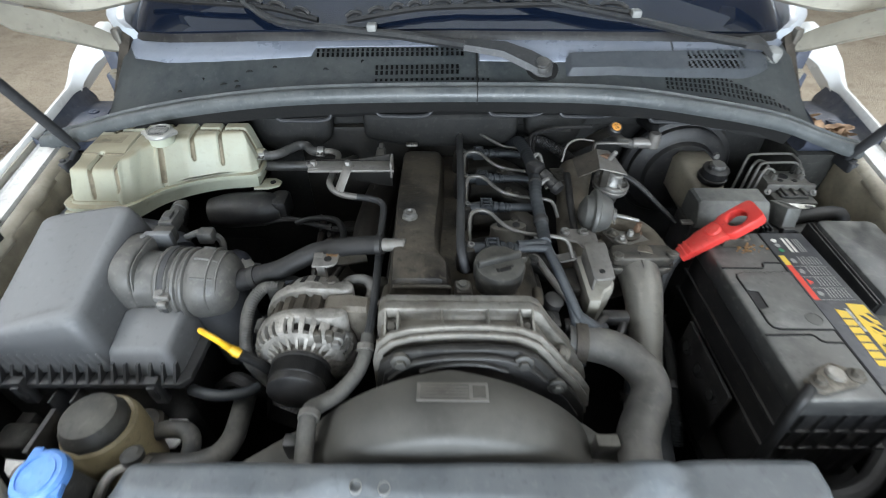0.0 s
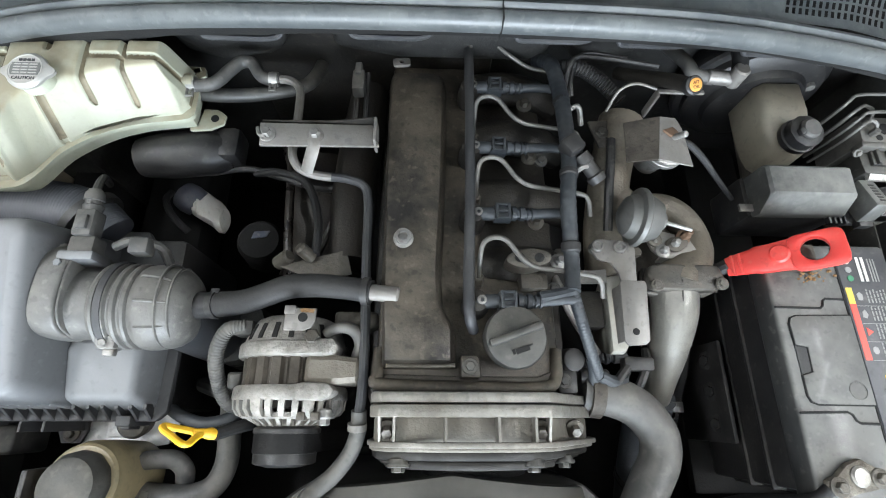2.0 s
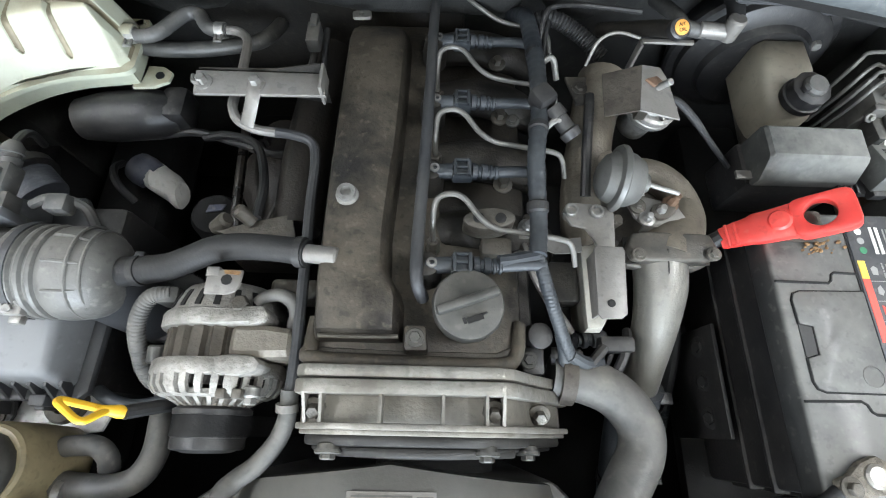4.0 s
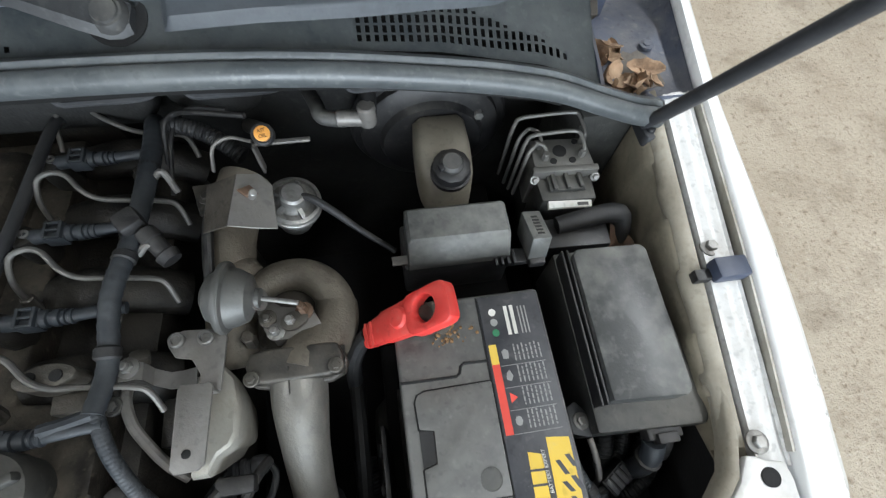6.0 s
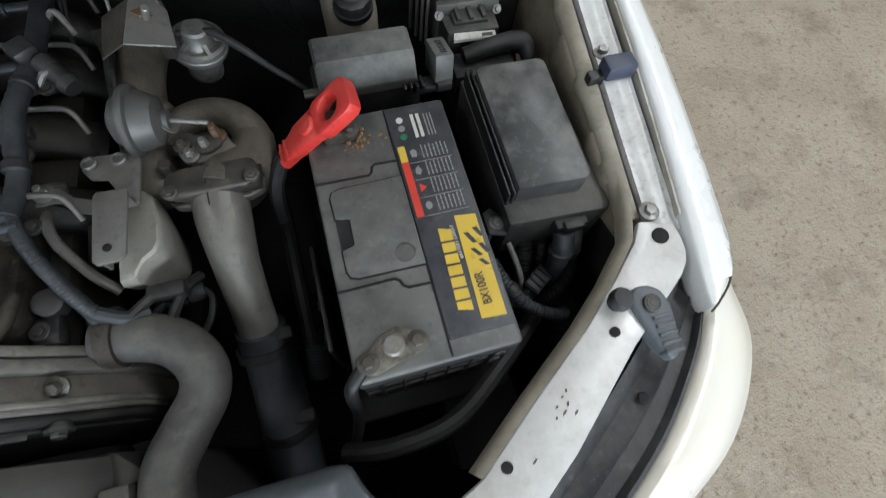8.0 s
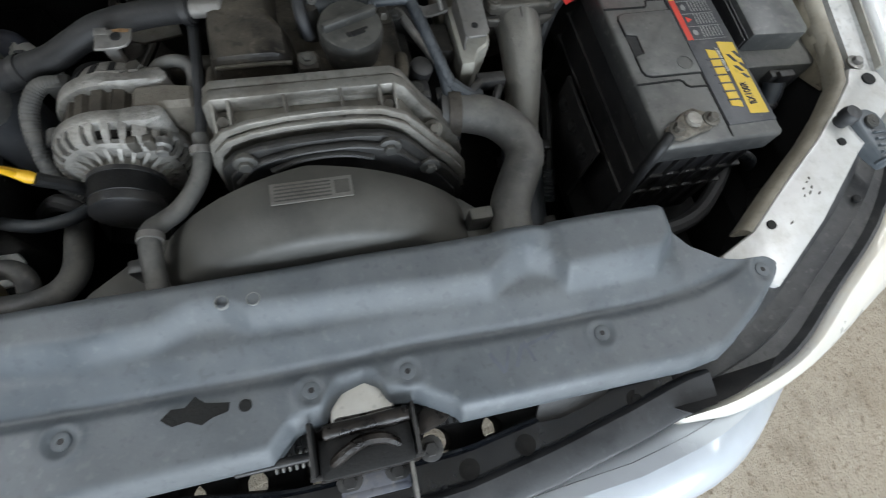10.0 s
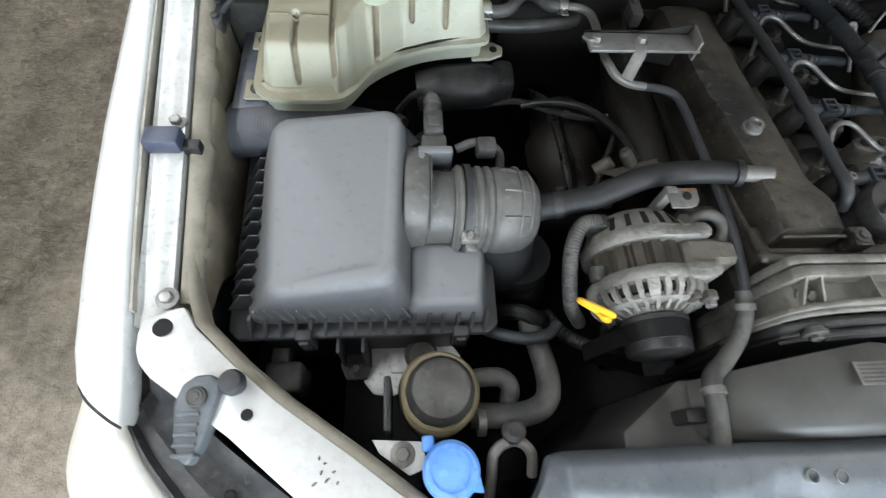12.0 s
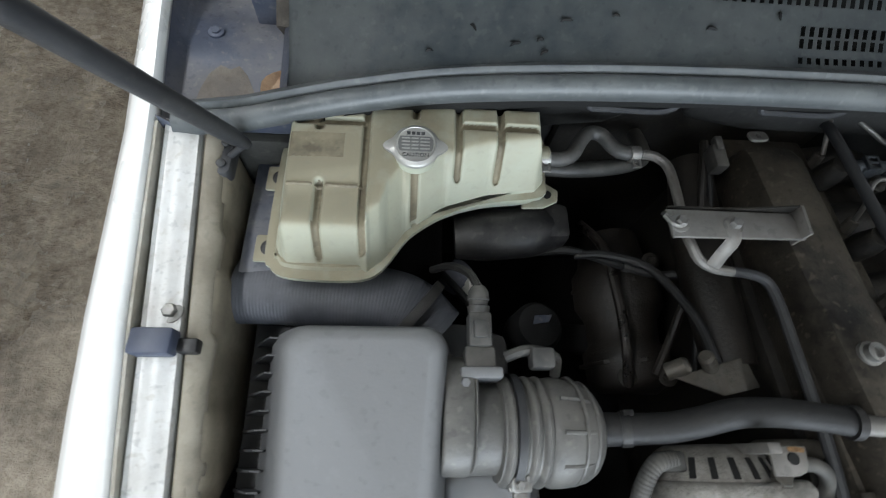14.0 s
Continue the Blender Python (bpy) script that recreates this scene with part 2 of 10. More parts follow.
# white paint toned blue-grey, with the sky shading put into the colour
SHADED_WHITE = mat("shaded white paint", (0.56, 0.60, 0.65), 0.25, var=0.03, bump=0.02, coat=0.5)
DUCT = mat("dusty duct rubber", (0.085, 0.083, 0.078), 0.42, var=0.12, bump=0.2, dust=(0.185, 0.176, 0.158), amount=0.65, dscale=7, side=0.3, speck=0.35)
GREASE = mat("greasy brown steel", (0.011, 0.009, 0.008), 0.25, metal=0.2, var=0.4, bump=0.4, dust=(0.045, 0.036, 0.029), amount=0.5, dscale=40, speck=0.5)
HINGE_CREAM = mat("dusty cream paint", (0.36, 0.335, 0.275), 0.42, var=0.08, bump=0.08, dust=(0.33, 0.30, 0.24), amount=0.6, dscale=9, side=0.6)
SLATE = mat("dusty slate plastic", (0.020, 0.024, 0.029), 0.45, var=0.2, bump=0.15, dust=(0.060, 0.064, 0.066), amount=0.6, dscale=16, speck=0.3)
DARK_STEEL = mat("dusty dark steel", (0.050, 0.046, 0.040), 0.42, metal=0.3, var=0.25, bump=0.3, dust=(0.105, 0.093, 0.075), amount=0.65, dscale=20, side=0.4, speck=0.4)
HOT_CAST = mat("heat-stained casting", (0.125, 0.108, 0.085), 0.45, metal=0.3, var=0.3, bump=0.4, dust=(0.150, 0.130, 0.100), amount=0.65, dscale=14, side=0.35, speck=0.4)
GLOBE_LIGHT = bpy.data.materials.new("lit globe")
GLOBE_LIGHT.use_nodes = True
GLOBE_LIGHT.node_tree.nodes["Principled BSDF"].inputs["Emission Color"].default_value = (0.85, 0.92, 1.0, 1)
GLOBE_LIGHT.node_tree.nodes["Principled BSDF"].inputs["Emission Strength"].default_value = 120.0
BROWN_STEEL = mat("rust-brown sheet", (0.11, 0.062, 0.036), 0.6, metal=0.1, var=0.35, bump=0.3, dust=(0.14, 0.10, 0.07), amount=0.4, dscale=20)
SILT = mat("dried silt", (0.15, 0.128, 0.105), 0.8, var=0.3, scale=70, bump=0.4, dust=(0.085, 0.078, 0.072), amount=0.7, dscale=22)
COVER_PLATE = mat("oily black cover", (0.014, 0.0135, 0.013), 0.42, var=0.2, bump=0.15, dust=(0.05, 0.047, 0.041), amount=0.5, dscale=12)
CRUSTED = mat("crusted lead clamp", (0.115, 0.10, 0.08), 0.75, metal=0.15, var=0.45, scale=90, bump=0.8, dust=(0.22, 0.20, 0.165), amount=0.6, dscale=45)
PIPE_STEEL = mat("dull steel pipe", (0.15, 0.145, 0.135), 0.4, metal=0.5, var=0.2, bump=0.1, dust=(0.11, 0.10, 0.085), amount=0.5, dscale=30)
LAMP_STRIP = mat("dusty rubber sheet", (0.034, 0.035, 0.038), 0.5, var=0.2, bump=0.2, dust=(0.112, 0.110, 0.106), amount=0.65, dscale=12, speck=0.4)
RAISED_GREY = mat("pale cowl plastic", (0.105, 0.118, 0.132), 0.34, var=0.08, bump=0.08, dust=(0.16, 0.168, 0.175), amount=0.5, dscale=7, speck=0.15)
RAD_HOSE = mat("dusty radiator hose", (0.055, 0.054, 0.052), 0.5, var=0.12, bump=0.12, dust=(0.175, 0.166, 0.148), amount=0.75, dscale=9, side=0.35, speck=0.2)
SATIN_BLACK = mat("satin black plastic", (0.016, 0.017, 0.019), 0.32, var=0.15, bump=0.08, dust=(0.05, 0.051, 0.053), amount=0.6, dscale=16, speck=0.3)
TIMING_BODY = mat("dusty timing casting", (0.20, 0.187, 0.163), 0.42, metal=0.4, var=0.25, bump=0.3, dust=(0.16, 0.147, 0.12), amount=0.6, dscale=14, speck=0.4)
CRUST = mat("terminal crust", (0.22, 0.125, 0.055), 0.9, var=0.4, scale=120, bump=0.6)
WALL = mat("workshop wall", (0.36, 0.35, 0.33), 0.8, var=0.05, scale=3, bump=0.1)
GLASS = bpy.data.materials.new("tinted windscreen")
GLASS.use_nodes = True
GLASS.node_tree.nodes["Principled BSDF"].inputs["Base Color"].default_value = (0.005, 0.009, 0.020, 1)
GLASS.node_tree.nodes["Principled BSDF"].inputs["Roughness"].default_value = 0.03
GLASS.node_tree.nodes["Principled BSDF"].inputs["IOR"].default_value = 1.45
TUBE_LIGHT = bpy.data.materials.new("lit tube")
TUBE_LIGHT.use_nodes = True
TUBE_LIGHT.node_tree.nodes["Principled BSDF"].inputs["Emission Color"].default_value = (1, 0.98, 0.95, 1)
TUBE_LIGHT.node_tree.nodes["Principled BSDF"].inputs["Emission Strength"].default_value = 12.0


def concrete():
    m = bpy.data.materials.new("concrete floor")
    m.use_nodes = True
    t = m.node_tree
    n, l = t.nodes, t.links
    b = n["Principled BSDF"]
    tc = n.new("ShaderNodeTexCoord")

    def nz(s, d=5.0, r=0.6):
        k = n.new("ShaderNodeTexNoise")
        k.inputs["Scale"].default_value, k.inputs["Detail"].default_value, k.inputs["Roughness"].default_value = s, d, r
        l.new(tc.outputs["Object"], k.inputs["Vector"])
        return k.outputs["Fac"]

    def rng(src, a, c, lo=0.0, hi=1.0):
        k = n.new("ShaderNodeMapRange")
        for key, v in (("From Min", a), ("From Max", c), ("To Min", lo), ("To Max", hi)):
            k.inputs[key].default_value = v
        l.new(src, k.inputs["Value"])
        return k.outputs["Result"]

    def mix(f, a, c):
        k = n.new("ShaderNodeMix")
        k.data_type = "RGBA"
        l.new(f, k.inputs["Factor"])
        for s, v in ((k.inputs["A"], a), (k.inputs["B"], c)):
            if isinstance(v, tuple):
                s.default_value = (*v, 1)
            else:
                l.new(v, s)
        return k.outputs["Result"]

    def math2(op, a, c):
        k = n.new("ShaderNodeMath")
        k.operation = op
        for s, v in ((k.inputs[0], a), (k.inputs[1], c)):
            if isinstance(v, float):
                s.default_value = v
            else:
                l.new(v, s)
        return k.outputs["Value"]

    base = mix(rng(nz(3.0), 0.3, 0.7), (0.36, 0.30, 0.225), (0.46, 0.40, 0.315))
    base = mix(rng(nz(38.0), 0.55, 0.70), base, (0.23, 0.182, 0.128))
    base = mix(rng(nz(110.0, 3.0, 0.5), 0.62, 0.72, 0.0, 0.8), base, (0.16, 0.125, 0.09))
    base = mix(rng(nz(75.0, 2.0, 0.5), 0.60, 0.72, 0.0, 0.6), base, (0.50, 0.45, 0.37))
    base = mix(rng(nz(4.5, 6.0, 0.7), 0.52, 0.68, 0.0, 0.55), base, (0.20, 0.16, 0.115))
    # an oily wet patch beside the car's near side
    sep = n.new("ShaderNodeSeparateXYZ")
    l.new(tc.outputs["Object"], sep.inputs["Vector"])
    dx = math2("ADD", sep.outputs["X"], 2.3)
    dy = math2("ADD", sep.outputs["Y"], -1.75)
    dist = math2("SQRT", math2("ADD", math2("MULTIPLY", math2("MULTIPLY", dx, dx), 0.5), math2("MULTIPLY", dy, dy)), 0.0)
    stain = rng(math2("ADD", dist, math2("MULTIPLY", nz(1.8), 1.2)), 1.9, 2.7, 0.9, 0.0)
    base = mix(stain, base, mix(rng(nz(22.0, 6.0, 0.7), 0.38, 0.66), (0.165, 0.135, 0.10), (0.34, 0.29, 0.225)))
    wet = rng(math2("ADD", dist, math2("MULTIPLY", nz(2.6), 0.9)), 1.42, 1.88, 1.0, 0.0)
    grit = nz(30.0, 8.0, 0.7)
    base = mix(wet, base, mix(rng(math2("ADD", math2("MULTIPLY", grit, 0.5), math2("MULTIPLY", nz(5.5, 4.0, 0.6), 0.5)), 0.40, 0.60), (0.105, 0.081, 0.056), (0.29, 0.24, 0.175)))
    l.new(base, b.inputs["Base Color"])
    l.new(math2("SUBTRACT", 0.85, math2("MULTIPLY", wet, rng(nz(7.0), 0.35, 0.65, 0.50, 0.74))), b.inputs["Roughness"])
    k = n.new("ShaderNodeBump")
    k.inputs["Distance"].default_value = 0.02
    l.new(rng(wet, 0.0, 1.0, 0.75, 1.0), k.inputs["Strength"])
    l.new(math2("ADD", nz(45.0), math2("ADD", math2("MULTIPLY", nz(140.0), 0.5), math2("MULTIPLY", math2("MULTIPLY", grit, wet), 2.6))), k.inputs["Height"])
    l.new(k.outputs["Normal"], b.inputs["Normal"])
    return m


CONCRETE = concrete()


# ---- mesh tools ----
def thing(name, at, label, category, group="", kind=""):
    ob = new(name)
    ob.location = at
    ob.empty_display_size = 0.05
    return tagged(ob, label, category, group, kind)


def finish(bm, name, material, smooth=35):
    bmesh.ops.recalc_face_normals(bm, faces=bm.faces)
    me = bpy.data.meshes.new(name)
    bm.to_mesh(me)
    bm.free()
    me.materials.append(material)
    me.shade_smooth()
    me.set_sharp_from_angle(angle=radians(smooth))
    return me


def part(name, bm, material, parent, label="", smooth=35):
    """One mesh under a thing or under one of its parts; coordinates are the world's."""
    ob = new(name, finish(bm, name, material, smooth))
    ob.parent = parent
    if parent.data is None:
        ob.matrix_parent_inverse = Matrix.Translation(-parent.location)
    return tagged(ob, label)


def solo(name, bm, material, label, category, group="", kind="", smooth=35):
    return tagged(new(name, finish(bm, name, material, smooth)), label, category, group, kind)


def V(*p):
    return Vector(p)


def loft(bm, loops, caps=True, closed=True):
    rows = [[bm.verts.new(p) for p in loop] for loop in loops]
    k = len(rows[0])
    for a, b in zip(rows, rows[1:]):
        for i in range(k if closed else k - 1):
            j = (i + 1) % k
            bm.faces.new((a[i], a[j], b[j], b[i]))
    if caps and closed:
        bm.faces.new(rows[0][::-1])
        bm.faces.new(rows[-1])
    return rows


def bevel_new(bm, before, width, seg=2, angle=30):
    if width <= 0:
        return
    bm.normal_update()
    es = [e for e in bm.edges if e not in before and len(e.link_faces) == 2 and e.calc_face_angle(0) > radians(angle)]
    bmesh.ops.bevel(bm, geom=es, offset=width, segments=seg, affect="EDGES", profile=0.5, clamp_overlap=True)


def box(bm, x0, x1, y0, y1, z0, z1, bevel=0.0, seg=2, m=None):
    before = set(bm.edges)
    c = [(x0, y0), (x1, y0), (x1, y1), (x0, y1)]
    lo, hi = [V(x, y, z0) for x, y in c], [V(x, y, z1) for x, y in c]
    if m is not None:
        lo, hi = [m @ p for p in lo], [m @ p for p in hi]
    loft(bm, [lo, hi])
    bevel_new(bm, before, bevel, seg)
    return bm


def prism(bm, poly, z0, z1, bevel=0.0, seg=2, m=None):
    """poly in plan; z0 and z1 are heights or functions of x and y."""
    before = set(bm.edges)
    f0 = z0 if callable(z0) else (lambda x, y: z0)
    f1 = z1 if callable(z1) else (lambda x, y: z1)
    lo, hi = [V(x, y, f0(x, y)) for x, y in poly], [V(x, y, f1(x, y)) for x, y in poly]
    if m is not None:
        lo, hi = [m @ p for p in lo], [m @ p for p in hi]
    loft(bm, [lo, hi])
    bevel_new(bm, before, bevel, seg)
    return bm


def slab(bm, poly, y0, y1, bevel=0.0, seg=2):
    """poly in the x-z plane, drawn out from y0 to y1."""
    before = set(bm.edges)
    loft(bm, [[V(x, y0, z) for x, z in poly], [V(x, y1, z) for x, z in poly]])
    bevel_new(bm, before, bevel, seg)
    return bm


def spline(pts, res=6):
    p = [Vector(q) for q in pts]
    if len(p) < 3:
        return p
    q = [p[0] * 2 - p[1]] + p + [p[-1] * 2 - p[-2]]
    out = []
    for i in range(1, len(q) - 2):
        a, b, c, d = q[i - 1:i + 3]
        for k in range(res):
            t = k / res
            out.append(0.5 * ((2 * b) + (c - a) * t + (2 * a - 5 * b + 4 * c - d) * t * t + (3 * b - a - 3 * c + d) * t ** 3))
    return out + [p[-1]]


def tube(bm, pts, r, n=12, res=6, ridge=0.0, pitch=0.01, flat=1.0):
    """A pipe or hose along a smooth line; r is one radius or one for each point; ridge makes it corrugated."""
    c = spline(pts, res)
    if ridge:
        fine = []
        for a, b in zip(c, c[1:]):
            k = max(1, int((b - a).length / pitch * 4))
            fine += [a.lerp(b, i / k) for i in range(k)]
        c = fine + [c[-1]]
    rs = r if isinstance(r, (list, tuple)) else [r, r]
    total = [0.0]
    for a, b in zip(c, c[1:]):
        total.append(total[-1] + (b - a).length)
    up = V(0, 0, 1)
    loops = []
    for i, p in enumerate(c):
        d = (c[min(i + 1, len(c) - 1)] - c[max(i - 1, 0)]).normalized()
        s = d.cross(up)
        if s.length < 1e-3:
            s = d.cross(V(0, 1, 0))
        s.normalize()
        up = s.cross(d).normalized()
        f = i / max(1, len(c) - 1) * (len(rs) - 1)
        k = min(int(f), len(rs) - 2)
        rad = rs[k] * (1 - (f - k)) + rs[k + 1] * (f - k)
        if ridge:
            rad += ridge * (0.5 + 0.5 * math.sin(total[i] / pitch * 2 * math.pi))
        loops.append([p + s * (rad * math.cos(2 * math.pi * j / n)) + up * (rad * flat * math.sin(2 * math.pi * j / n)) for j in range(n)])
    loft(bm, loops)
    return bm


def holed(bm, rx, ry, hole, z0, z1, m, n=32, power=4.0, off=(0.0, 0.0)):
    """A plate with rounded corners and a round hole, in the x-y plane of m."""
    rows = []
    for r_out, z in ((True, z0), (True, z1), (False, z1), (False, z0)):
        row = []
        for k in range(n):
            a = 2 * math.pi * k / n
            c, t = math.cos(a), math.sin(a)
            if r_out:
                q = (abs(c) ** power + abs(t) ** power) ** (-1 / power)
                row.append(m @ V(rx * q * c, ry * q * t, z))
            else:
                row.append(m @ V(off[0] + hole * c, off[1] + hole * t, z))
        rows.append(row)
    vs = [[bm.verts.new(p) for p in row] for row in rows]
    for a, b in zip(vs, vs[1:] + vs[:1]):
        for k in range(n):
            j = (k + 1) % n
            bm.faces.new((a[k], a[j], b[j], b[k]))
    return bm


def turn_to(axis):
    return Vector(axis).to_track_quat("Z", "Y").to_matrix().to_4x4()


def lathe(bm, prof, at, axis=(0, 0, 1), n=24, wobble=None, ring=False):
    """prof: (radius, height) along the axis, from at."""
    m = Matrix.Translation(at) @ turn_to(axis)
    loops = []
    for r, h in prof:
        loops.append([m @ V(*(lambda a, q: (q * math.cos(a), q * math.sin(a), h))(2 * math.pi * j / n, max(r, 1e-4) * (wobble(j, n, h) if wobble else 1))) for j in range(n)])
    if ring:
        rows = loft(bm, loops, caps=False)
        for i in range(n):
            bm.faces.new((rows[-1][i], rows[-1][(i + 1) % n], rows[0][(i + 1) % n], rows[0][i]))
    else:
        loft(bm, loops)
    return bm


def rod(bm, a, b, r, n=12):
    a, b = Vector(a), Vector(b)
    k = (b - a).length
    e = min(r * 0.2, k * 0.2)
    return lathe(bm, [(r - e, 0), (r, e), (r, k - e), (r - e, k)], a, b - a, n)


def bolt(bm, at, axis=(0, 0, 1), r=0.007, h=0.006):
    lathe(bm, [(r * 1.7, -0.002), (r * 1.7, 0.0012), (r * 1.5, 0.002)], at, axis, 16)
    lathe(bm, [(r, 0.0), (r, h * 0.85), (r * 0.85, h)], at, axis, 6)
    return bm


def B():
    return bmesh.new()


def ez(y, z):
    """Heights on the engine, which leans back."""
    return z - 0.1 * (y - 0.45)


def text_mesh(words, size, m, depth=0.0006):
    cu = bpy.data.curves.new("lettering", "FONT")
    cu.body, cu.size, cu.extrude, cu.align_x, cu.align_y = words, size, depth, "CENTER", "CENTER"
    tmp = bpy.data.objects.new("lettering", cu)
    me = bpy.data.meshes.new_from_object(tmp)
    bpy.data.objects.remove(tmp)
    bpy.data.curves.remove(cu)
    me.transform(m)
    bm = B()
    bm.from_mesh(me)
    bpy.data.meshes.remove(me)
    return bm


# ---- the workshop ----
bm = B()
box(bm, -5.2, 5.2, -9.0, 7.2, -0.2, 0.0)
solo("floor", bm, CONCRETE, "worn beige concrete workshop floor with a dark wet patch", "floor", kind="structure")
for name, q in (("wall_west", (-5.2, -5.0, -5.2, 7.2)), ("wall_east", (5.0, 5.2, -5.2, 7.2)), ("wall_north", (-5.0, 5.0, 7.0, 7.2))):
    bm = B()
    box(bm, q[0], q[1], q[2], q[3], 0.0, 4.0)
    solo(name, bm, WALL, "plain pale plastered workshop wall", "wall", kind="structure")
bm = B()
for q in ((-5.0, -3.0, 0, 4.0), (3.0, 5.0, 0, 4.0), (-3.0, 3.0, 3.8, 4.0)):
    box(bm, q[0], q[1], -5.2, -5.0, q[2], q[3])
solo("wall_south", bm, WALL, "pale workshop wall with a wide open doorway", "wall", kind="structure")
bm = B()
box(bm, -5.2, 5.2, -5.2, 7.2, 4.0, 4.15)
solo("ceiling", bm, WALL, "plain pale workshop ceiling", "ceiling", kind="structure")
# added fittings for the unseen overhead light
for lx, ly in STRIPS:
    lamp = thing("added_strip_light", (lx, ly, 3.98), "long white strip light, added out of view under the ceiling", "ceiling light", "strip lights")
    bm = B()
    box(bm, lx - 0.17, lx + 0.17, ly - 1.25, ly + 1.25, 3.84, 3.998, 0.01)
    part("housing", bm, WALL, lamp)
    for k in (-1, 1):
        bm = B()
        rod(bm, (lx + 0.07 * k, ly - 1.2, 3.80), (lx + 0.07 * k, ly + 1.2, 3.80), 0.018)
        part("tube", bm, TUBE_LIGHT, lamp, "lit white tube")


bulb = thing("ceiling_lamp", (-0.75, 1.43, 3.99), "round lit workshop lamp hanging under the ceiling", "ceiling lamp")
bm = B()
lathe(bm, [(0.02, 0.40), (0.025, 0.14), (0.06, 0.12), (0.075, 0.05), (0.07, 0.048), (0.055, 0.11), (0.0, 0.12)], (-0.75, 1.43, 3.6), n=24)
part("fitting", bm, WALL, bulb)
bm = B()
lathe(bm, [(0.0, -0.055), (0.03, -0.048), (0.05, -0.025), (0.057, 0.0), (0.05, 0.03), (0.03, 0.06), (0.025, 0.10)], (-0.75, 1.43, 3.6), n=24)
part("lit_globe", bm, GLOBE_LIGHT, bulb, "glowing white globe")

# ---- the car's body ----
def lin(y, table):
    for (a, va), (b, vb) in zip(table, table[1:]):
        if y <= b:
            return va + (vb - va) * (y - a) / (b - a)
    return table[-1][1]


FI = [(0.28, 0.806), (0.36, 0.816), (0.45, 0.826), (0.60, 0.840), (0.75, 0.848), (0.85, 0.853), (1.05, 0.868), (1.5, 0.885)]
FO = [(0.28, 0.862), (0.33, 0.872), (0.45, 0.882), (0.63, 0.891), (0.85, 0.905), (1.05, 0.916), (1.5, 0.93)]


def fz(y):
    return 1.0 + (y - 0.62) * 0.15


def rail_x(y):
    return 0.798 + (y - 0.39) * 0.060


def side(s):
    fender = thing("fender", (s * 0.9, 0.7, 0.5), "glossy white front fender with a bright top edge", "fender", "front fenders")
    loops = []
    for y in (0.285, 0.31, 0.36, 0.45, 0.54, 0.63, 0.74, 0.85, 0.95, 1.0, 1.03, 1.05, 1.07, 1.09, 1.12):
        xi, xo, z = lin(y, FI), lin(y, FO), fz(y) + 0.012
        rise = lin(y, [(0, 0), (1.04, 0), (1.06, 0.020), (1.08, 0.060), (1.12, 0.10)])
        xi -= lin(y, [(0, 0), (1.06, 0.0), (1.08, 0.030), (1.10, 0.060), (1.12, 0.10)])
        f, c = lin(y, [(0, 0), (0.60, 0), (0.85, 1), (2, 1)]), z + rise
        w = xo - xi
        loops.append([V(s * a, max(y, 0.283 + 0.050 * max(0.0, min(1.0, (a - xi) / w))), b) for a, b in (
            (xi + 0.004, c - 0.05), (xi, c - 0.006), (xi + 0.003, c - 0.001), (xi + (0.25 - 0.08 * f) * w, c + 0.002 - 0.003 * f), (xi + 0.6 * w, z + 0.001 - 0.017 * f), (xo - 0.1 * w, z - 0.010 - 0.024 * f),
            (xo, z - 0.03 - 0.024 * f), (xo + 0.012, z - 0.10), (xo + 0.022, z - 0.30), (xo + 0.012, z - 0.55), (xo - 0.02, z - 0.60), (xo - 0.02, z - 0.06))])
    bm = B()
    loft(bm, loops)
    part("outer_panel", bm, WHITE_PAINT, fender, smooth=50)
    bm = B()
    loft(bm, [[V(s * (lin(y, FI) - 0.0005), y, fz(y) + d) for d in (-0.045, 0.004)] + [V(s * (lin(y, FI) - 0.004), y, fz(y) + d) for d in (0.004, -0.045)] for y in (0.40, 0.5, 0.63, 0.74, 0.85)])
    part("edge_flange", bm, GUTTER, fender, "dull pale inner flange")

    apron = thing("inner_fender_rail", (s * 0.78, 0.6, 0.9), "dusty pale metal rail bolted along the fender", "body rail", "inner fender rails")
    ys = (0.386, 0.44, 0.5, 0.56, 0.62, 0.68, 0.74, 0.80, 0.86)
    loops = []
    for y in ys:
        c, z = rail_x(y), fz(y) - 0.008
        loops.append([V(s * (c + a), y, z + b) for a, b in ((-0.019, -0.012), (-0.018, 0.0), (-0.010, 0.0), (-0.005, 0.0026), (0.007, 0.0026), (0.012, 0.0), (0.016, 0.0), (0.019, 0.003), (0.020, 0.002), (0.019, -0.012))])
    bm = B()
    loft(bm, loops)
    part("rail", bm, RAIL_PAINT, apron)
    bm = B()
    loft(bm, [[V(s * a, y, z) for a, z in ((rail_x(y) + 0.018, fz(y) - 0.014), (lin(y, FI) + 0.003, fz(y) - 0.03), (lin(y, FI) + 0.003, fz(y) - 0.036), (rail_x(y) + 0.018, fz(y) - 0.022))] for y in ys])
    part("gutter", bm, GUTTER, apron)
    # ledge and side wall of the engine bay, with a wavy flange
    loops = []
    for i in range(39):
        y = 0.40 + i * 0.0125
        c, z = rail_x(y), fz(y) - 0.012
        wave = 0.006 * (1 if (i // 6) % 2 else 0)
        foot = lin(y, [(0.40, 0.925), (0.46, 0.90), (0.52, 0.82), (0.60, 0.66), (1.0, 0.66)])
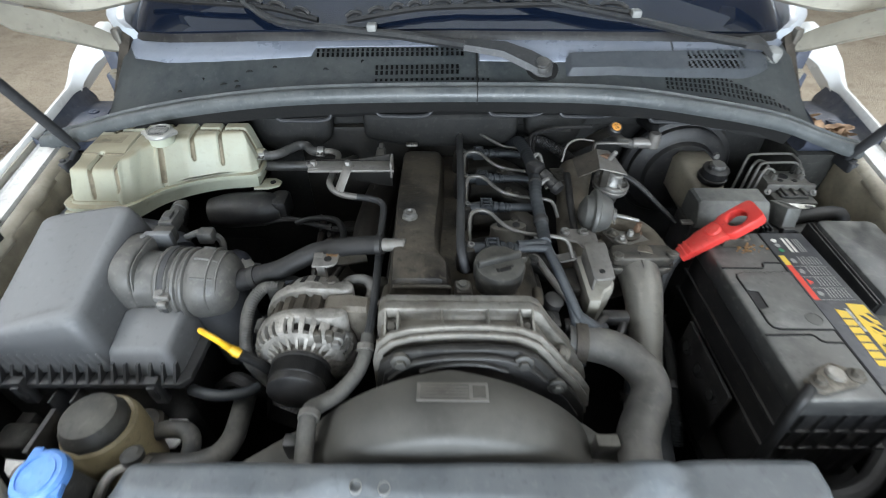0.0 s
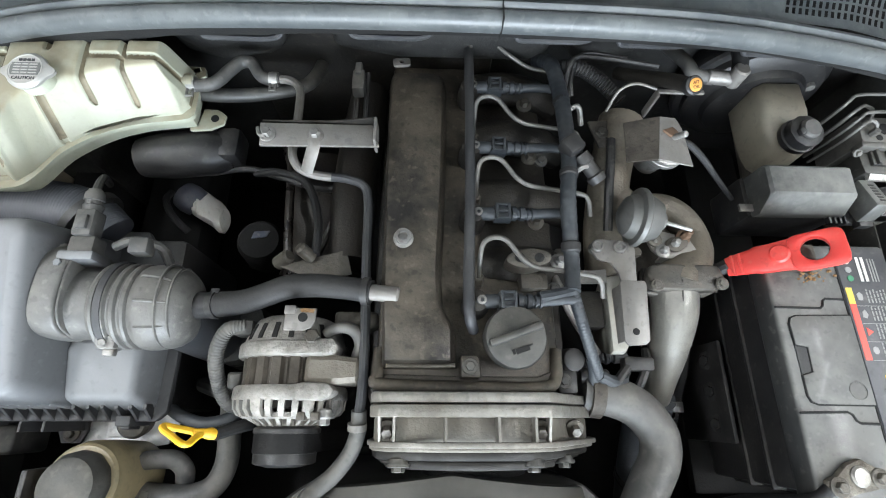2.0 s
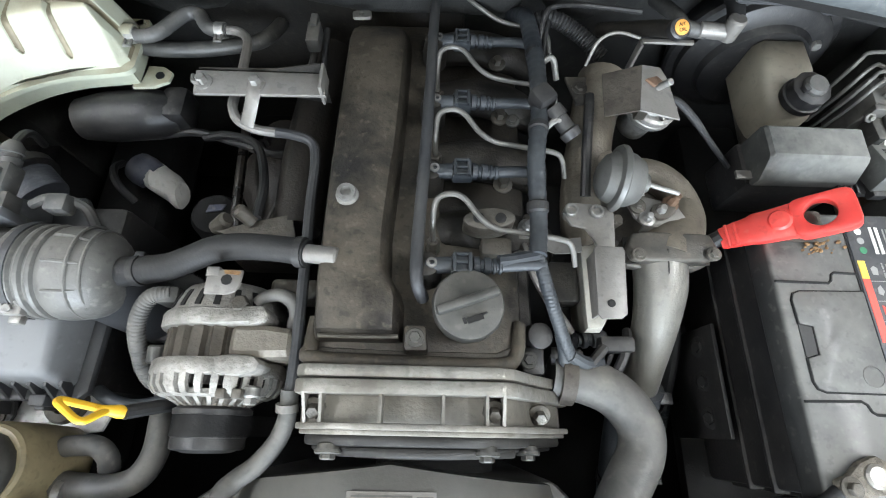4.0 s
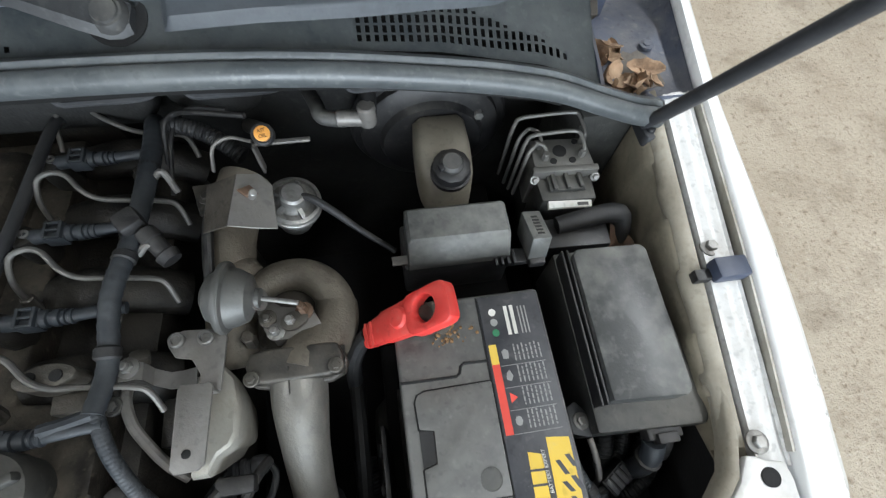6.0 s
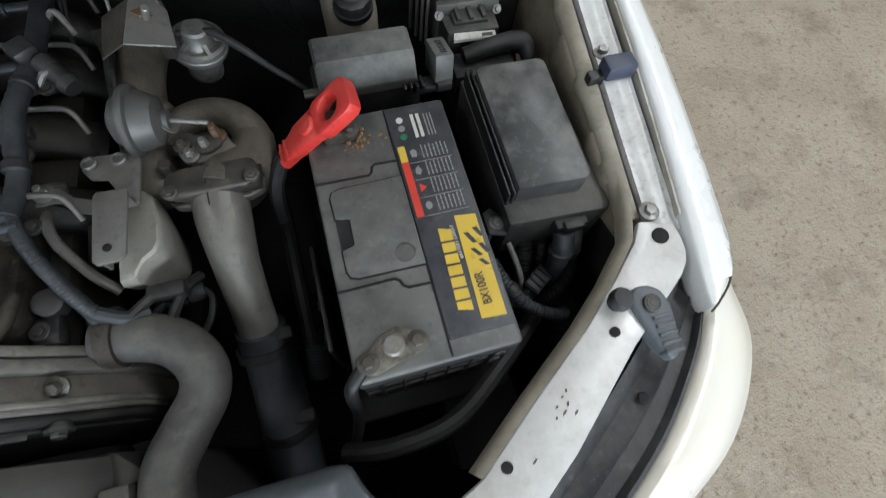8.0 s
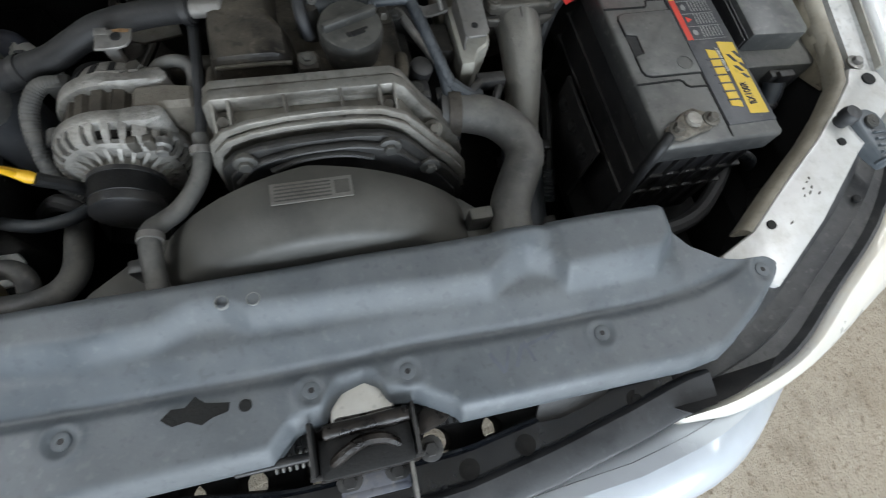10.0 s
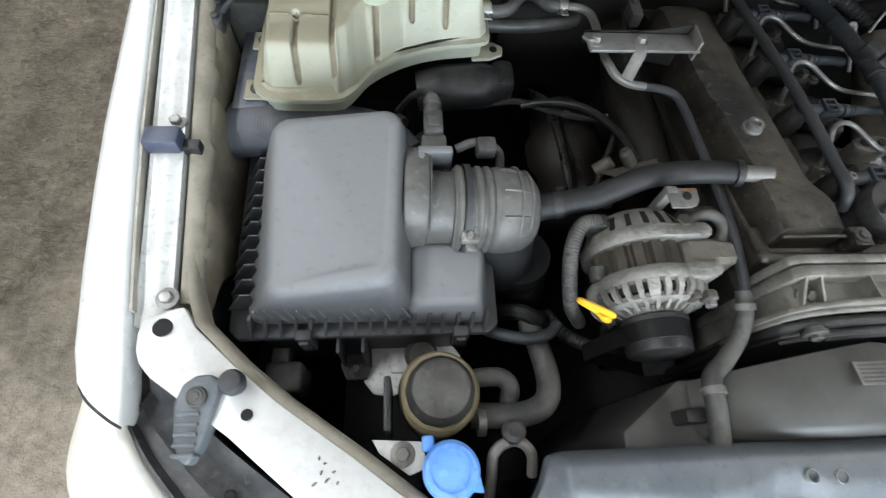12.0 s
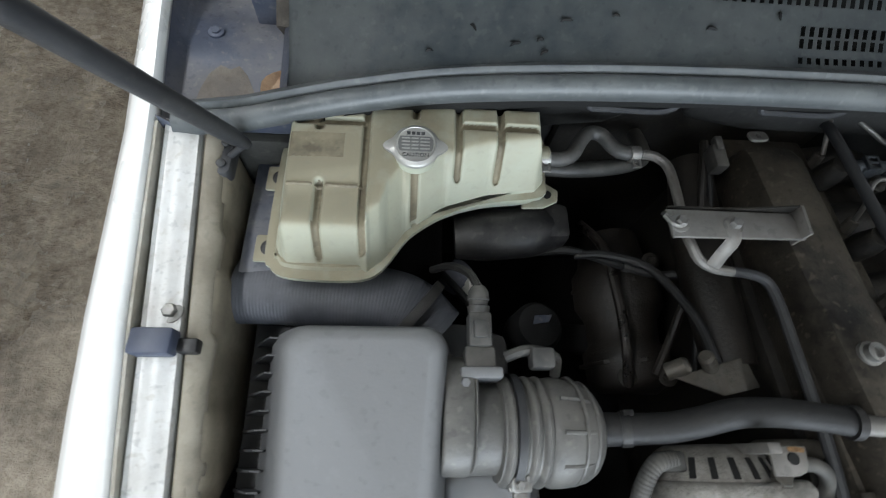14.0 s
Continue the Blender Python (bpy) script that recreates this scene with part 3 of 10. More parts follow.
        loops.append([V(s * a, y, b) for a, b in ((c - 0.022, z - 0.004), (c - 0.040 - wave, z - 0.012), (c - 0.044 - wave, z - 0.03), (c - 0.046, foot + 0.004), (c - 0.046, foot), (c - 0.042, foot), (c - 0.018, z - 0.02))])
    bm = B()
    loft(bm, loops)
    part("side_wall", bm, BAY_PAINT, apron, smooth=60)
    # added dark fillers: the bay's deep shade is put into their colour
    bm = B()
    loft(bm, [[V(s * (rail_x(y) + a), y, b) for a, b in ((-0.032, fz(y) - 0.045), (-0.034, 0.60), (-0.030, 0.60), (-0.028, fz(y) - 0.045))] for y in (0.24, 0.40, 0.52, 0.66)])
    part("arch_filler", bm, DEEP, apron, "black filler behind the side wall")
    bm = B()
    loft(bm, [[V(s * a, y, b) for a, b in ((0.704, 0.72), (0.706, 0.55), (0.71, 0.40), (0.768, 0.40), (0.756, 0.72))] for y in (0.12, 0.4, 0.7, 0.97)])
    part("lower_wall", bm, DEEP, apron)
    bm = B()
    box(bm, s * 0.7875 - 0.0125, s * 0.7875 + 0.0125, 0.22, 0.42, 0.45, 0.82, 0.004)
    part("front_filler", bm, DEEP, apron)
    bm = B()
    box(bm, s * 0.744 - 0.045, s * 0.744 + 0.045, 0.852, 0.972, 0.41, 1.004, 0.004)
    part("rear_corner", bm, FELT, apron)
    bm = B()
    loft(bm, [[V(s * (rail_x(y) - p), y, fz(y) - 0.012 + q) for p, q in ((0.0255, 0.0015), (0.032, 0.0010), (0.038, -0.0025), (0.0425 + w, -0.0085), (0.0445 + w, -0.017), (0.0440 + w, -0.0175), (0.0415 + w, -0.0100), (0.0375, -0.0045), (0.0255, -0.0025))]
              for y, w in ((0.412, 0.0), (0.47, 0.0), (0.492, 0.0045), (0.50, 0.0005), (0.56, 0.0), (0.612, 0.0050), (0.622, 0.0005), (0.68, 0.0), (0.728, 0.0045), (0.738, 0.0005), (0.80, 0.0), (0.86, 0.0))])
    part("rolled_ledge", bm, LEDGE, apron, "dusty cream rolled ledge", smooth=60)
    for x, y, z in ((0.806, 0.640, 0.997), (0.785, 0.415, 0.968)):
        bm = B()
        bolt(bm, (s * x, y, z - 0.003), (0, 0, 1), 0.0075, 0.008)
        part("bolt", bm, STEEL, apron)

    # plate that turns in from the rail's end to the radiator frame
    plate = thing("radiator_support_arm", (s * 0.64, 0.28, 0.94), "scuffed pale metal arm running diagonally to the radiator", "body rail", "support arms")
    pz = lambda x, y: 0.955 + (abs(x) - 0.49) * 0.05
    outer = [(0.445, 0.165), (0.50, 0.115), (0.60, 0.185), (0.70, 0.268), (0.785, 0.328), (0.798, 0.342), (0.804, 0.356), (0.806, 0.374), (0.804, 0.392)]
    inner = [(0.786, 0.396), (0.774, 0.402), (0.764, 0.404), (0.757, 0.394), (0.748, 0.380), (0.704, 0.340), (0.655, 0.300), (0.575, 0.244), (0.50, 0.188)]
    bm = B()
    prism(bm, [(s * x, y) for x, y in outer + inner], lambda x, y: pz(x, y) - 0.012, pz, 0.003)
    part("plate", bm, ARM_PAINT, plate)
    for x, y, w, r in ((0.600, 0.225, 0.004, 40), (0.606, 0.232, 0.003, 60), (0.594, 0.232, 0.0025, 20), (0.612, 0.222, 0.0035, 35), (0.603, 0.240, 0.002, 10), (0.609, 0.245, 0.0025, 75), (0.555, 0.190, 0.004, 30), (0.590, 0.222, 0.002, 50)):
        bm = B()
        m = pose(s * x, y, pz(x, y) + 0.0002, 0, 0, r)
        prism(bm, [(-w, -0.0006), (-w * 0.3, -0.0013), (w, -0.0004), (w * 0.4, 0.0011), (-w * 0.6, 0.0008)], -0.002, 0.0004, m=m)
        part("scuff", bm, CAST_DARK, plate, "thin dark scuff")
    bm = B()
    loft(bm, [[V(s * x, y, pz(x, y) - 0.003), V(s * (x - 0.004), y + 0.004, pz(x, y) - 0.004), V(s * (x - 0.007), y + 0.007, pz(x, y) - 0.009), V(s * (x - 0.009), y + 0.008, pz(x, y) - 0.018), V(s * (x - 0.0092), y + 0.0082, pz(x, y) - 0.030), V(s * (x - 0.0065), y + 0.006, pz(x, y) - 0.030), V(s * x, y, pz(x, y) - 0.012)] for x, y in ((0.772, 0.478), (0.770, 0.450), (0.764, 0.420), (0.750, 0.384), (0.704, 0.340), (0.655, 0.300), (0.575, 0.244), (0.50, 0.188))])
    part("inner_flange", bm, LEDGE, plate, smooth=60)
    for x, y, r in ((0.781, 0.380, 0.0100), (0.683, 0.288, 0.0058), (0.526, 0.192, 0.0060)):
        bm = B()
        lathe(bm, [(r, -0.004), (r, 0.0022), (r * 0.9, 0.0024)], (s * x, y, pz(x, y)), n=20)
        part("hole", bm, DEEP, plate, "dark round hole")
    gasket = thing("rubber_buffer", (s * 0.725, 0.305, 0.97), "grey ribbed rubber buffer screwed to the support arm", "rubber buffer", "rubber buffers")
    bm = B()
    prism(bm, [(s * x, y) for x, y in ((0.708, 0.320), (0.720, 0.328), (0.734, 0.327), (0.746, 0.318), (0.752, 0.300), (0.748, 0.262), (0.740, 0.246), (0.732, 0.243), (0.722, 0.262), (0.714, 0.288))], lambda x, y: pz(x, y) - 0.02, lambda x, y: pz(x, y) + 0.012 - 0.010 * max(0.0, 0.318 - y) / 0.07, 0.004, 3)
    part("pad", bm, COVER_GREY, gasket)
    for k in range(5):
        y = 0.250 + k * 0.0095
        bm = B()
        box(bm, s * 0.7365 - 0.011, s * 0.7365 + 0.011, y, y + 0.004, 0.955, 0.9735 + k * 0.0013, 0.0012)
        part("ridge", bm, COVER_GREY, gasket)
    bm = B()
    lathe(bm, [(0.010, -0.002), (0.010, 0.006), (0.0128, 0.010), (0.0128, 0.019), (0.0105, 0.024), (0.004, 0.026)], (s * 0.697, 0.318, pz(0.697, 0.318)))
    part("knob", bm, STRIP_GREY, gasket)
    bm = B()
    lathe(bm, [(0.0098, -0.002), (0.0098, 0.002), (0.0085, 0.0028), (0.0065, 0.0020), (0.0, 0.0020)], (s * 0.730, 0.306, pz(0.730, 0.306) + 0.0115), (0, -0.15, 1), 24)
    bolt(bm, (s * 0.730, 0.306, pz(0.730, 0.306) + 0.013), (0, -0.15, 1), 0.0045, 0.003)
    part("screw", bm, DUSTY_BLACK, gasket)

    stop = thing("bonnet_stop", (s * 0.80, 0.60, 1.0), "dark rubber bonnet stop clipped on the fender rail", "rubber stop", "bonnet stops")
    bm = B()
    z = fz(0.605) - 0.006
    box(bm, s * 0.811 - 0.021, s * 0.811 + 0.021, 0.592, 0.619, z, z + 0.022, 0.004)
    part("block", bm, COVER_BLUE, stop)
    bm = B()
    box(bm, s * 0.782 - 0.011, s * 0.782 + 0.011, 0.597, 0.612, z - 0.010, z + 0.006, 0.003)
    part("clip", bm, BLACK, stop)

    # seal strip along the headlamp, the headlamp and its filler
    strip = thing("headlamp_seal", (s * 0.68, 0.2, 0.92), "dusty black plastic strip between the support arm and the headlamp", "trim strip", "headlamp seals")
    a = [(0.800, 0.338), (0.76, 0.305), (0.70, 0.255), (0.595, 0.180), (0.484, 0.112), (0.404, 0.072), (0.345, 0.058)]
    b = [(0.812, 0.284), (0.776, 0.236), (0.702, 0.166), (0.598, 0.098), (0.504, 0.038), (0.42, 0.010), (0.362, 0.002)]
    bm = B()
    loops = []
    for (ax, ay), (bx, by) in zip(a, b):
        za = lin(ax, [(0.34, 0.912), (0.40, 0.930), (0.484, 0.950), (0.9, 0.955)])
        loops.append([V(s * ax, ay, za - 0.03), V(s * ax, ay, za - 0.014), V(s * (ax * 0.72 + bx * 0.28), ay * 0.72 + by * 0.28, za - 0.030), V(s * (ax * 0.5 + bx * 0.5), ay * 0.5 + by * 0.5, za - 0.026), V(s * (ax * 0.42 + bx * 0.58), ay * 0.42 + by * 0.58, za - 0.022), V(s * (ax * 0.36 + bx * 0.64), ay * 0.36 + by * 0.64, za - 0.030), V(s * (ax * 0.12 + bx * 0.88), ay * 0.12 + by * 0.88, za - 0.030), V(s * (ax * 0.06 + bx * 0.94), ay * 0.06 + by * 0.94, za - 0.018), V(s * bx, by, za - 0.018), V(s * bx, by, za - 0.05)])
    loft(bm, [list(c) for c in zip(*[spline([lp[k] for lp in loops], 5) for k in range(len(loops[0]))])])
    part("strip", bm, LAMP_STRIP, strip, smooth=30)
    bm = B()
    rod(bm, (s * 0.70, 0.215, 0.928), (s * 0.70, 0.215, 0.934), 0.006)
    part("clip", bm, DEEP, strip)

    lamp = thing("headlamp", (s * 0.75, 0.12, 0.75), "large headlamp with a yellowed, cloudy cover", "headlamp", "headlamps")
    bm = B()
    loops = []
    top = [(0.814, 0.286), (0.780, 0.234), (0.706, 0.164), (0.602, 0.096), (0.508, 0.036), (0.415, 0.008), (0.352, -0.002)]
    rim = [(0.874, 0.333), (0.903, 0.232), (0.834, 0.131), (0.706, 0.068), (0.578, 0.014), (0.450, -0.016), (0.362, -0.010)]
    for (tx, ty), (rx, ry), d, zt in zip(top, rim, (0.030, 0.090, 0.11, 0.11, 0.11, 0.08, 0.02), (0.952, 0.940, 0.935, 0.935, 0.935, 0.926, 0.904)):
        loops.append([V(s * x, y, z) for x, y, z in ((tx, ty, zt - 0.006), (tx * 0.9 + rx * 0.1, ty * 0.9 + ry * 0.1, zt), (tx * 0.5 + rx * 0.5, ty * 0.5 + ry * 0.5, zt - 0.2 * d), (tx * 0.15 + rx * 0.85, ty * 0.15 + ry * 0.85, zt - 0.55 * d), (rx, ry, zt - d), (rx + 0.012, ry - 0.015, zt - 0.20), (rx, ry - 0.01, zt - 0.26), (tx, ty + 0.02, zt - 0.26))])
    fine = []
    for k in range(len(loops[0])):
        fine.append(spline([lp[k] for lp in loops], 6))
    loft(bm, [list(c) for c in zip(*fine)])
    part("cover", bm, LAMP_YELLOWED, lamp, smooth=60)
    bm = B()
    tube(bm, [V(s * x, y, z) for x, y, z in ((0.806, 0.281, 0.958), (0.820, 0.289, 0.959), (0.846, 0.307, 0.955), (0.864, 0.324, 0.946), (0.872, 0.332, 0.934))], 0.0014, 8)
    part("gap_seal", bm, BLACK, lamp, "thin dark gap below the fender's tip")
    bm = B()
    loft(bm, [[V(s * x, y, z) for x, y, z in ((tx - 0.02, ty + 0.02, 0.90), (tx, ty + 0.004, 0.925), (tx, ty + 0.01, 0.70), (tx - 0.06, ty + 0.05, 0.70))] for tx, ty in top])
    part("housing", bm, BLACK, lamp)


for s in (-1, 1):
    side(s)

# bumper: from the headlamps round the front
bumper = thing("front_bumper", (0, -0.05, 0.5), "white front bumper curving round below the headlamps", "bumper")
bm = B()
loops = []
for i in range(81):
    u = -1 + i / 40
    x = 0.955 * math.sin(u * math.pi / 2) if abs(u) < 1 else 0.955 * u
    e = abs(x)
    y = lin(e, [(0, -0.115), (0.30, -0.085), (0.47, -0.045), (0.60, -0.003), (0.66, 0.020), (0.72, 0.048), (0.78, 0.072), (0.83, 0.103), (0.90, 0.195), (0.956, 0.35)])
    zt = lin(e, [(0, 0.82), (0.20, 0.84), (0.30, 0.866), (0.38, 0.888), (0.42, 0.885), (0.50, 0.850), (0.60, 0.79), (0.70, 0.70), (0.956, 0.69)])
    d = V(x, -0.35 + abs(y) * 0.2, 0).normalized()
    nx, ny = (x / 0.955) ** 3 * 0.9, -1 + abs(x / 0.955) ** 3
    q = V(nx, ny, 0).normalized()
    loops.append([V(x + q.x * k, y + q.y * k, z) for k, z in ((-0.06, zt - 0.02), (-0.03, zt), (0.0, zt - 0.006), (0.03, zt - 0.05), (0.06, zt - 0.16), (0.07, 0.45), (0.03, 0.28), (-0.06, 0.28))])
loft(bm, loops)
part("shell", bm, SHADED_WHITE, bumper, smooth=60)
bm = B()
loft(bm, [[(a + b) * 0.5 + V(0, 0, 0.004), b + V(0, 0, 0.0035), b + V(0, 0, 0.0005), (a + b) * 0.5] for a, b in [(q[0], q[1]) for q in loops[14:67]]])
part("upper_flange", bm, SHADED_WHITE, bumper)

grille = thing("radiator_grille", (0, -0.02, 0.75), "black plastic grille carrier with open slots", "grille")
bm = B()
loops = []
for i in range(33):
    x = -0.392 + i * 0.784 / 32
    y = lin(abs(x), [(0, -0.040), (0.1, -0.034), (0.2, -0.017), (0.3, 0.006), (0.36, 0.022), (0.392, 0.026)])
    z = lin(abs(x), [(0, 0.868), (0.2, 0.885), (0.32, 0.905), (0.392, 0.918)])
    loops.append([V(x, y + p, z + q) for p, q in ((-0.022, -0.02), (-0.021, -0.004), (-0.017, 0.0), (0.014, 0.004), (0.018, 0.0), (0.019, -0.02))])
loft(bm, loops)
part("top_bar", bm, SATIN_BLACK, grille, smooth=50)
bm = B()
loops = []
for i in range(33):
    x = -0.36 + i * 0.72 / 32
    y = lin(abs(x), [(0, 0.004), (0.1, 0.006), (0.2, 0.022), (0.3, 0.040), (0.36, 0.046)])
    z = lin(abs(x), [(0, 0.850), (0.2, 0.866), (0.32, 0.888), (0.36, 0.892)])
    loops.append([V(x, y + p, z + q) for p, q in ((-0.030, -0.012), (-0.029, 0.002), (-0.010, 0.004), (0.008, 0.003), (0.012, 0.008), (0.015, 0.007), (0.016, -0.014))])
loft(bm, loops)
part("inner_bar", bm, GLOSS_BLACK, grille, smooth=40)
for k in range(3):
    bm = B()
    box(bm, -0.40, 0.40, -0.05 - 0.012 * k, -0.02 - 0.012 * k, 0.72 - 0.07 * k, 0.735 - 0.07 * k, 0.004)
    part("slat", bm, BLACK, grille)
for x in (-0.38, -0.19, 0.0, 0.19, 0.38):
    bm = B()
    box(bm, x - 0.008, x + 0.008, -0.06, -0.03, 0.57, 0.80, 0.003)
    part("upright", bm, BLACK, grille)
for x in (0.17, -0.17, 0.10, -0.10, 0.31, -0.31):
    bm = B()
    bolt(bm, (x, lin(abs(x), [(0, -0.005), (0.1, -0.003), (0.2, 0.013), (0.36, 0.036)]), lin(abs(x), [(0, 0.854), (0.2, 0.870), (0.36, 0.896)])), (0, 0, 1), 0.007, 0.004)
    part("clip", bm, DEEP, grille)

frame_bar = thing("radiator_crossbar", (0, 0.03, 0.85), "dark metal crossbar below the radiator cover", "crossbar")
bm = B()
box(bm, -0.46, 0.46, 0.085, 0.13, 0.84, 0.93, 0.006)
part("bar", bm, BLACK, frame_bar)
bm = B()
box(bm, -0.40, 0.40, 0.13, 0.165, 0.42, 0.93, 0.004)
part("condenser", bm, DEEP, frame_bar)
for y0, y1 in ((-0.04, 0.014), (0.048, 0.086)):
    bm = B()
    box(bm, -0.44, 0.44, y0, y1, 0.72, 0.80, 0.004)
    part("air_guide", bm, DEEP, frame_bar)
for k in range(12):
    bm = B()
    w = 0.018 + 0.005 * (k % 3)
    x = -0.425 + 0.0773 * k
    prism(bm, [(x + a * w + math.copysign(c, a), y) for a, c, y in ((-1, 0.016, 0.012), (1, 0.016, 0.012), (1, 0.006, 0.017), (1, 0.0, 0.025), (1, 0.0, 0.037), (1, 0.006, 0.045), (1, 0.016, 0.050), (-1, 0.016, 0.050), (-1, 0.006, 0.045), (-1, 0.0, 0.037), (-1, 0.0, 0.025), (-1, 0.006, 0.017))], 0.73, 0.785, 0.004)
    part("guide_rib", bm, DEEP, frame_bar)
for x0, x1 in ((-0.34, -0.075), (0.065, 0.36)):
    bm = B()
    box(bm, x0, x1, 0.062, 0.086, 0.895, 0.903, 0.001)
    for k in range(int((x1 - x0) / 0.0085)):
        box(bm, x0 + 0.0085 * k, x0 + 0.0085 * k + 0.0048, 0.050, 0.088, 0.898, 0.909)
    part("ribbed_strip", bm, STRIP_GREY, frame_bar, "dark strip of fine ribs")

# radiator cover: a moulded sheet with a raised back and a flat lip
RIDGE = [(-0.40, 0.205), (-0.36, 0.192), (-0.25, 0.182), (-0.185, 0.186), (-0.155, 0.200), (-0.125, 0.200), (-0.10, 0.188), (0.0, 0.185), (0.07, 0.181), (0.150, 0.177), (0.168, 0.190), (0.196, 0.198), (0.222, 0.190), (0.236, 0.170), (0.345, 0.170), (0.366, 0.188), (0.40, 0.20)]
TROUGH = [(-0.47, 0.160), (-0.45, 0.156), (-0.354, 0.138), (-0.255, 0.134), (-0.113, 0.131), (-0.05, 0.130), (0.07, 0.132), (0.2, 0.128), (0.339, 0.128), (0.40, 0.134), (0.447, 0.145), (0.47, 0.156)]


def smooth01(v):
    v = max(0.0, min(1.0, v))
    return v * v * (3 - 2 * v)


def cover_z(x, y):
    e = abs(x)
    back = 1 - smooth01((e - 0.362) / 0.03)
    r, t = lin(x, RIDGE), lin(x, TROUGH)
    high = 0.021 + 0.007 * smooth01((x - 0.225) / 0.014) + 0.010 * math.exp(-((x - 0.196) / 0.026) ** 4) * smooth01((y - 0.20) / 0.03)
    k = smooth01((y - r + 0.018) / 0.034)
    k2 = smooth01((y - t - 0.003) / 0.035)
    z = 0.953 + (0.45 + 0.55 * back) * 0.011 * k2 + back * high * k
    z -= 0.0062 * math.exp(-((y - t) / 0.0060) ** 2) * (1 - smooth01((e - 0.44) / 0.03))
    rear = 0.238
    if y > rear - 0.014 and e < 0.41:
        z -= back * 0.018 * ((y - rear + 0.014) / 0.014) ** 2
    for cx, cy in SCREWS:
        q = math.hypot(x - cx, y - cy)
        z += 0.0016 * math.exp(-((q - 0.0165) / 0.0035) ** 2) - 0.0022 * math.exp(-(q / 0.011) ** 4)
    front = cover_front(x) + 0.022
    if y < front:
        z -= 0.022 * ((front - y) / 0.022) ** 2
    z += 0.008 * smooth01((e - 0.43) / 0.04)
    return z + 0.0012 * math.sin(x * 21 + 1) * back + 0.0008 * math.sin(x * 47 + y * 30)


SCREWS = [(-0.482, 0.139), (0.482, 0.139), (0.264, 0.106), (0.046, 0.109), (-0.051, 0.110), (-0.274, 0.111)]


def cover_back(x):
    return lin(abs(x), [(0, 0.240), (0.36, 0.240), (0.378, 0.236), (0.388, 0.208), (0.405, 0.184), (0.44, 0.162), (0.46, 0.156), (0.49, 0.154), (0.503, 0.147), (0.508, 0.137)])


def cover_front(x):
    if -0.095 < x < 0.092:
        return lin(x, [(-0.095, 0.052), (-0.075, 0.072), (-0.042, 0.078), (-0.036, 0.088), (-0.024, 0.100), (0.0, 0.106), (0.014, 0.098), (0.022, 0.082), (0.05, 0.079), (0.071, 0.067), (0.092, 0.054)])
    return lin(abs(x), [(0, 0.05), (0.30, 0.048), (0.36, 0.047), (0.40, 0.052), (0.43, 0.066), (0.47, 0.095), (0.50, 0.120), (0.508, 0.132)])


cover = thing("radiator_cover", (0, 0.14, 0.94), "dusty grey moulded plastic cover over the radiator", "engine bay cover")
bm = B()
NX, NY = 260, 80
rows = []
for i in range(NX + 1):
    x = -0.508 + 1.016 * i / NX
    y0, y1 = cover_front(x), cover_back(x)
    col = [V(x, y0 + (y1 - y0) * j / NY, cover_z(x, y0 + (y1 - y0) * j / NY)) for j in range(NY + 1)]
    down = [p - V(0, 0, 0.004) for p in reversed(col)]
    rows.append(col[:0] + [col[0] - V(0, 0.001, 0.018)] + col + [col[-1] + V(0, 0.001, -0.022)] + [col[-1] + V(0, -0.003, -0.022)] + down + [col[0] + V(0, 0.004, -0.018)])
loft(bm, rows)
part("sheet", bm, COVER_GREY, cover, smooth=60)
for x, y in SCREWS:
    bm = B()
    z = cover_z(x, y)
    lathe(bm, [(0.0085, -0.001), (0.0085, 0.0016), (0.0070, 0.0022), (0.0030, 0.0022), (0.0026, 0.0012), (0.0, 0.0012)], (x, y, z), n=24)
    clip = part("push_clip", bm, COVER_GREY, cover, "round grey push clip")
    bm = B()
    lathe(bm, [(0.0034, 0.0), (0.0034, 0.0018), (0.0026, 0.0020)], (x, y, z), n=12)
    part("clip_centre", bm, RUBBER, clip)
for x, y in ((-0.121, 0.206), (-0.091, 0.204)):
    bm = B()
    lathe(bm, [(0.0068, -0.005), (0.0068, 0.0013), (0.0060, 0.0014), (0.0058, -0.005)], (x, y, max(cover_z(x + a, y + b) for a, b in ((0.007, 0), (-0.007, 0), (0, 0.007), (0, -0.007)))), n=20, ring=True)
    part("moulded_ring", bm, LABEL_GREY, cover, "thin pale moulded ring")
bm = B()
lathe(bm, [(0.006, -0.001), (0.006, 0.0012), (0.005, 0.0014)], (-0.114, 0.109, cover_z(-0.114, 0.109)), n=16)
part("hole", bm, DEEP, cover, "small dark hole")
bm = B()
pts = [(-0.030, 0.0), (-0.020, 0.008), (-0.008, 0.007), (0.0, 0.016), (0.010, 0.008), (0.020, 0.006), (0.032, 0.004), (0.030, -0.004), (0.016, -0.007), (0.006, -0.012), (-0.006, -0.006), (-0.020, -0.008)]
prism(bm, [(-0.160 + a, 0.111 + b) for a, b in pts], 0.950, lambda x, y: cover_z(x, y) + 0.0012)
part("torn_slot", bm, DEEP, cover, "ragged dark slot")

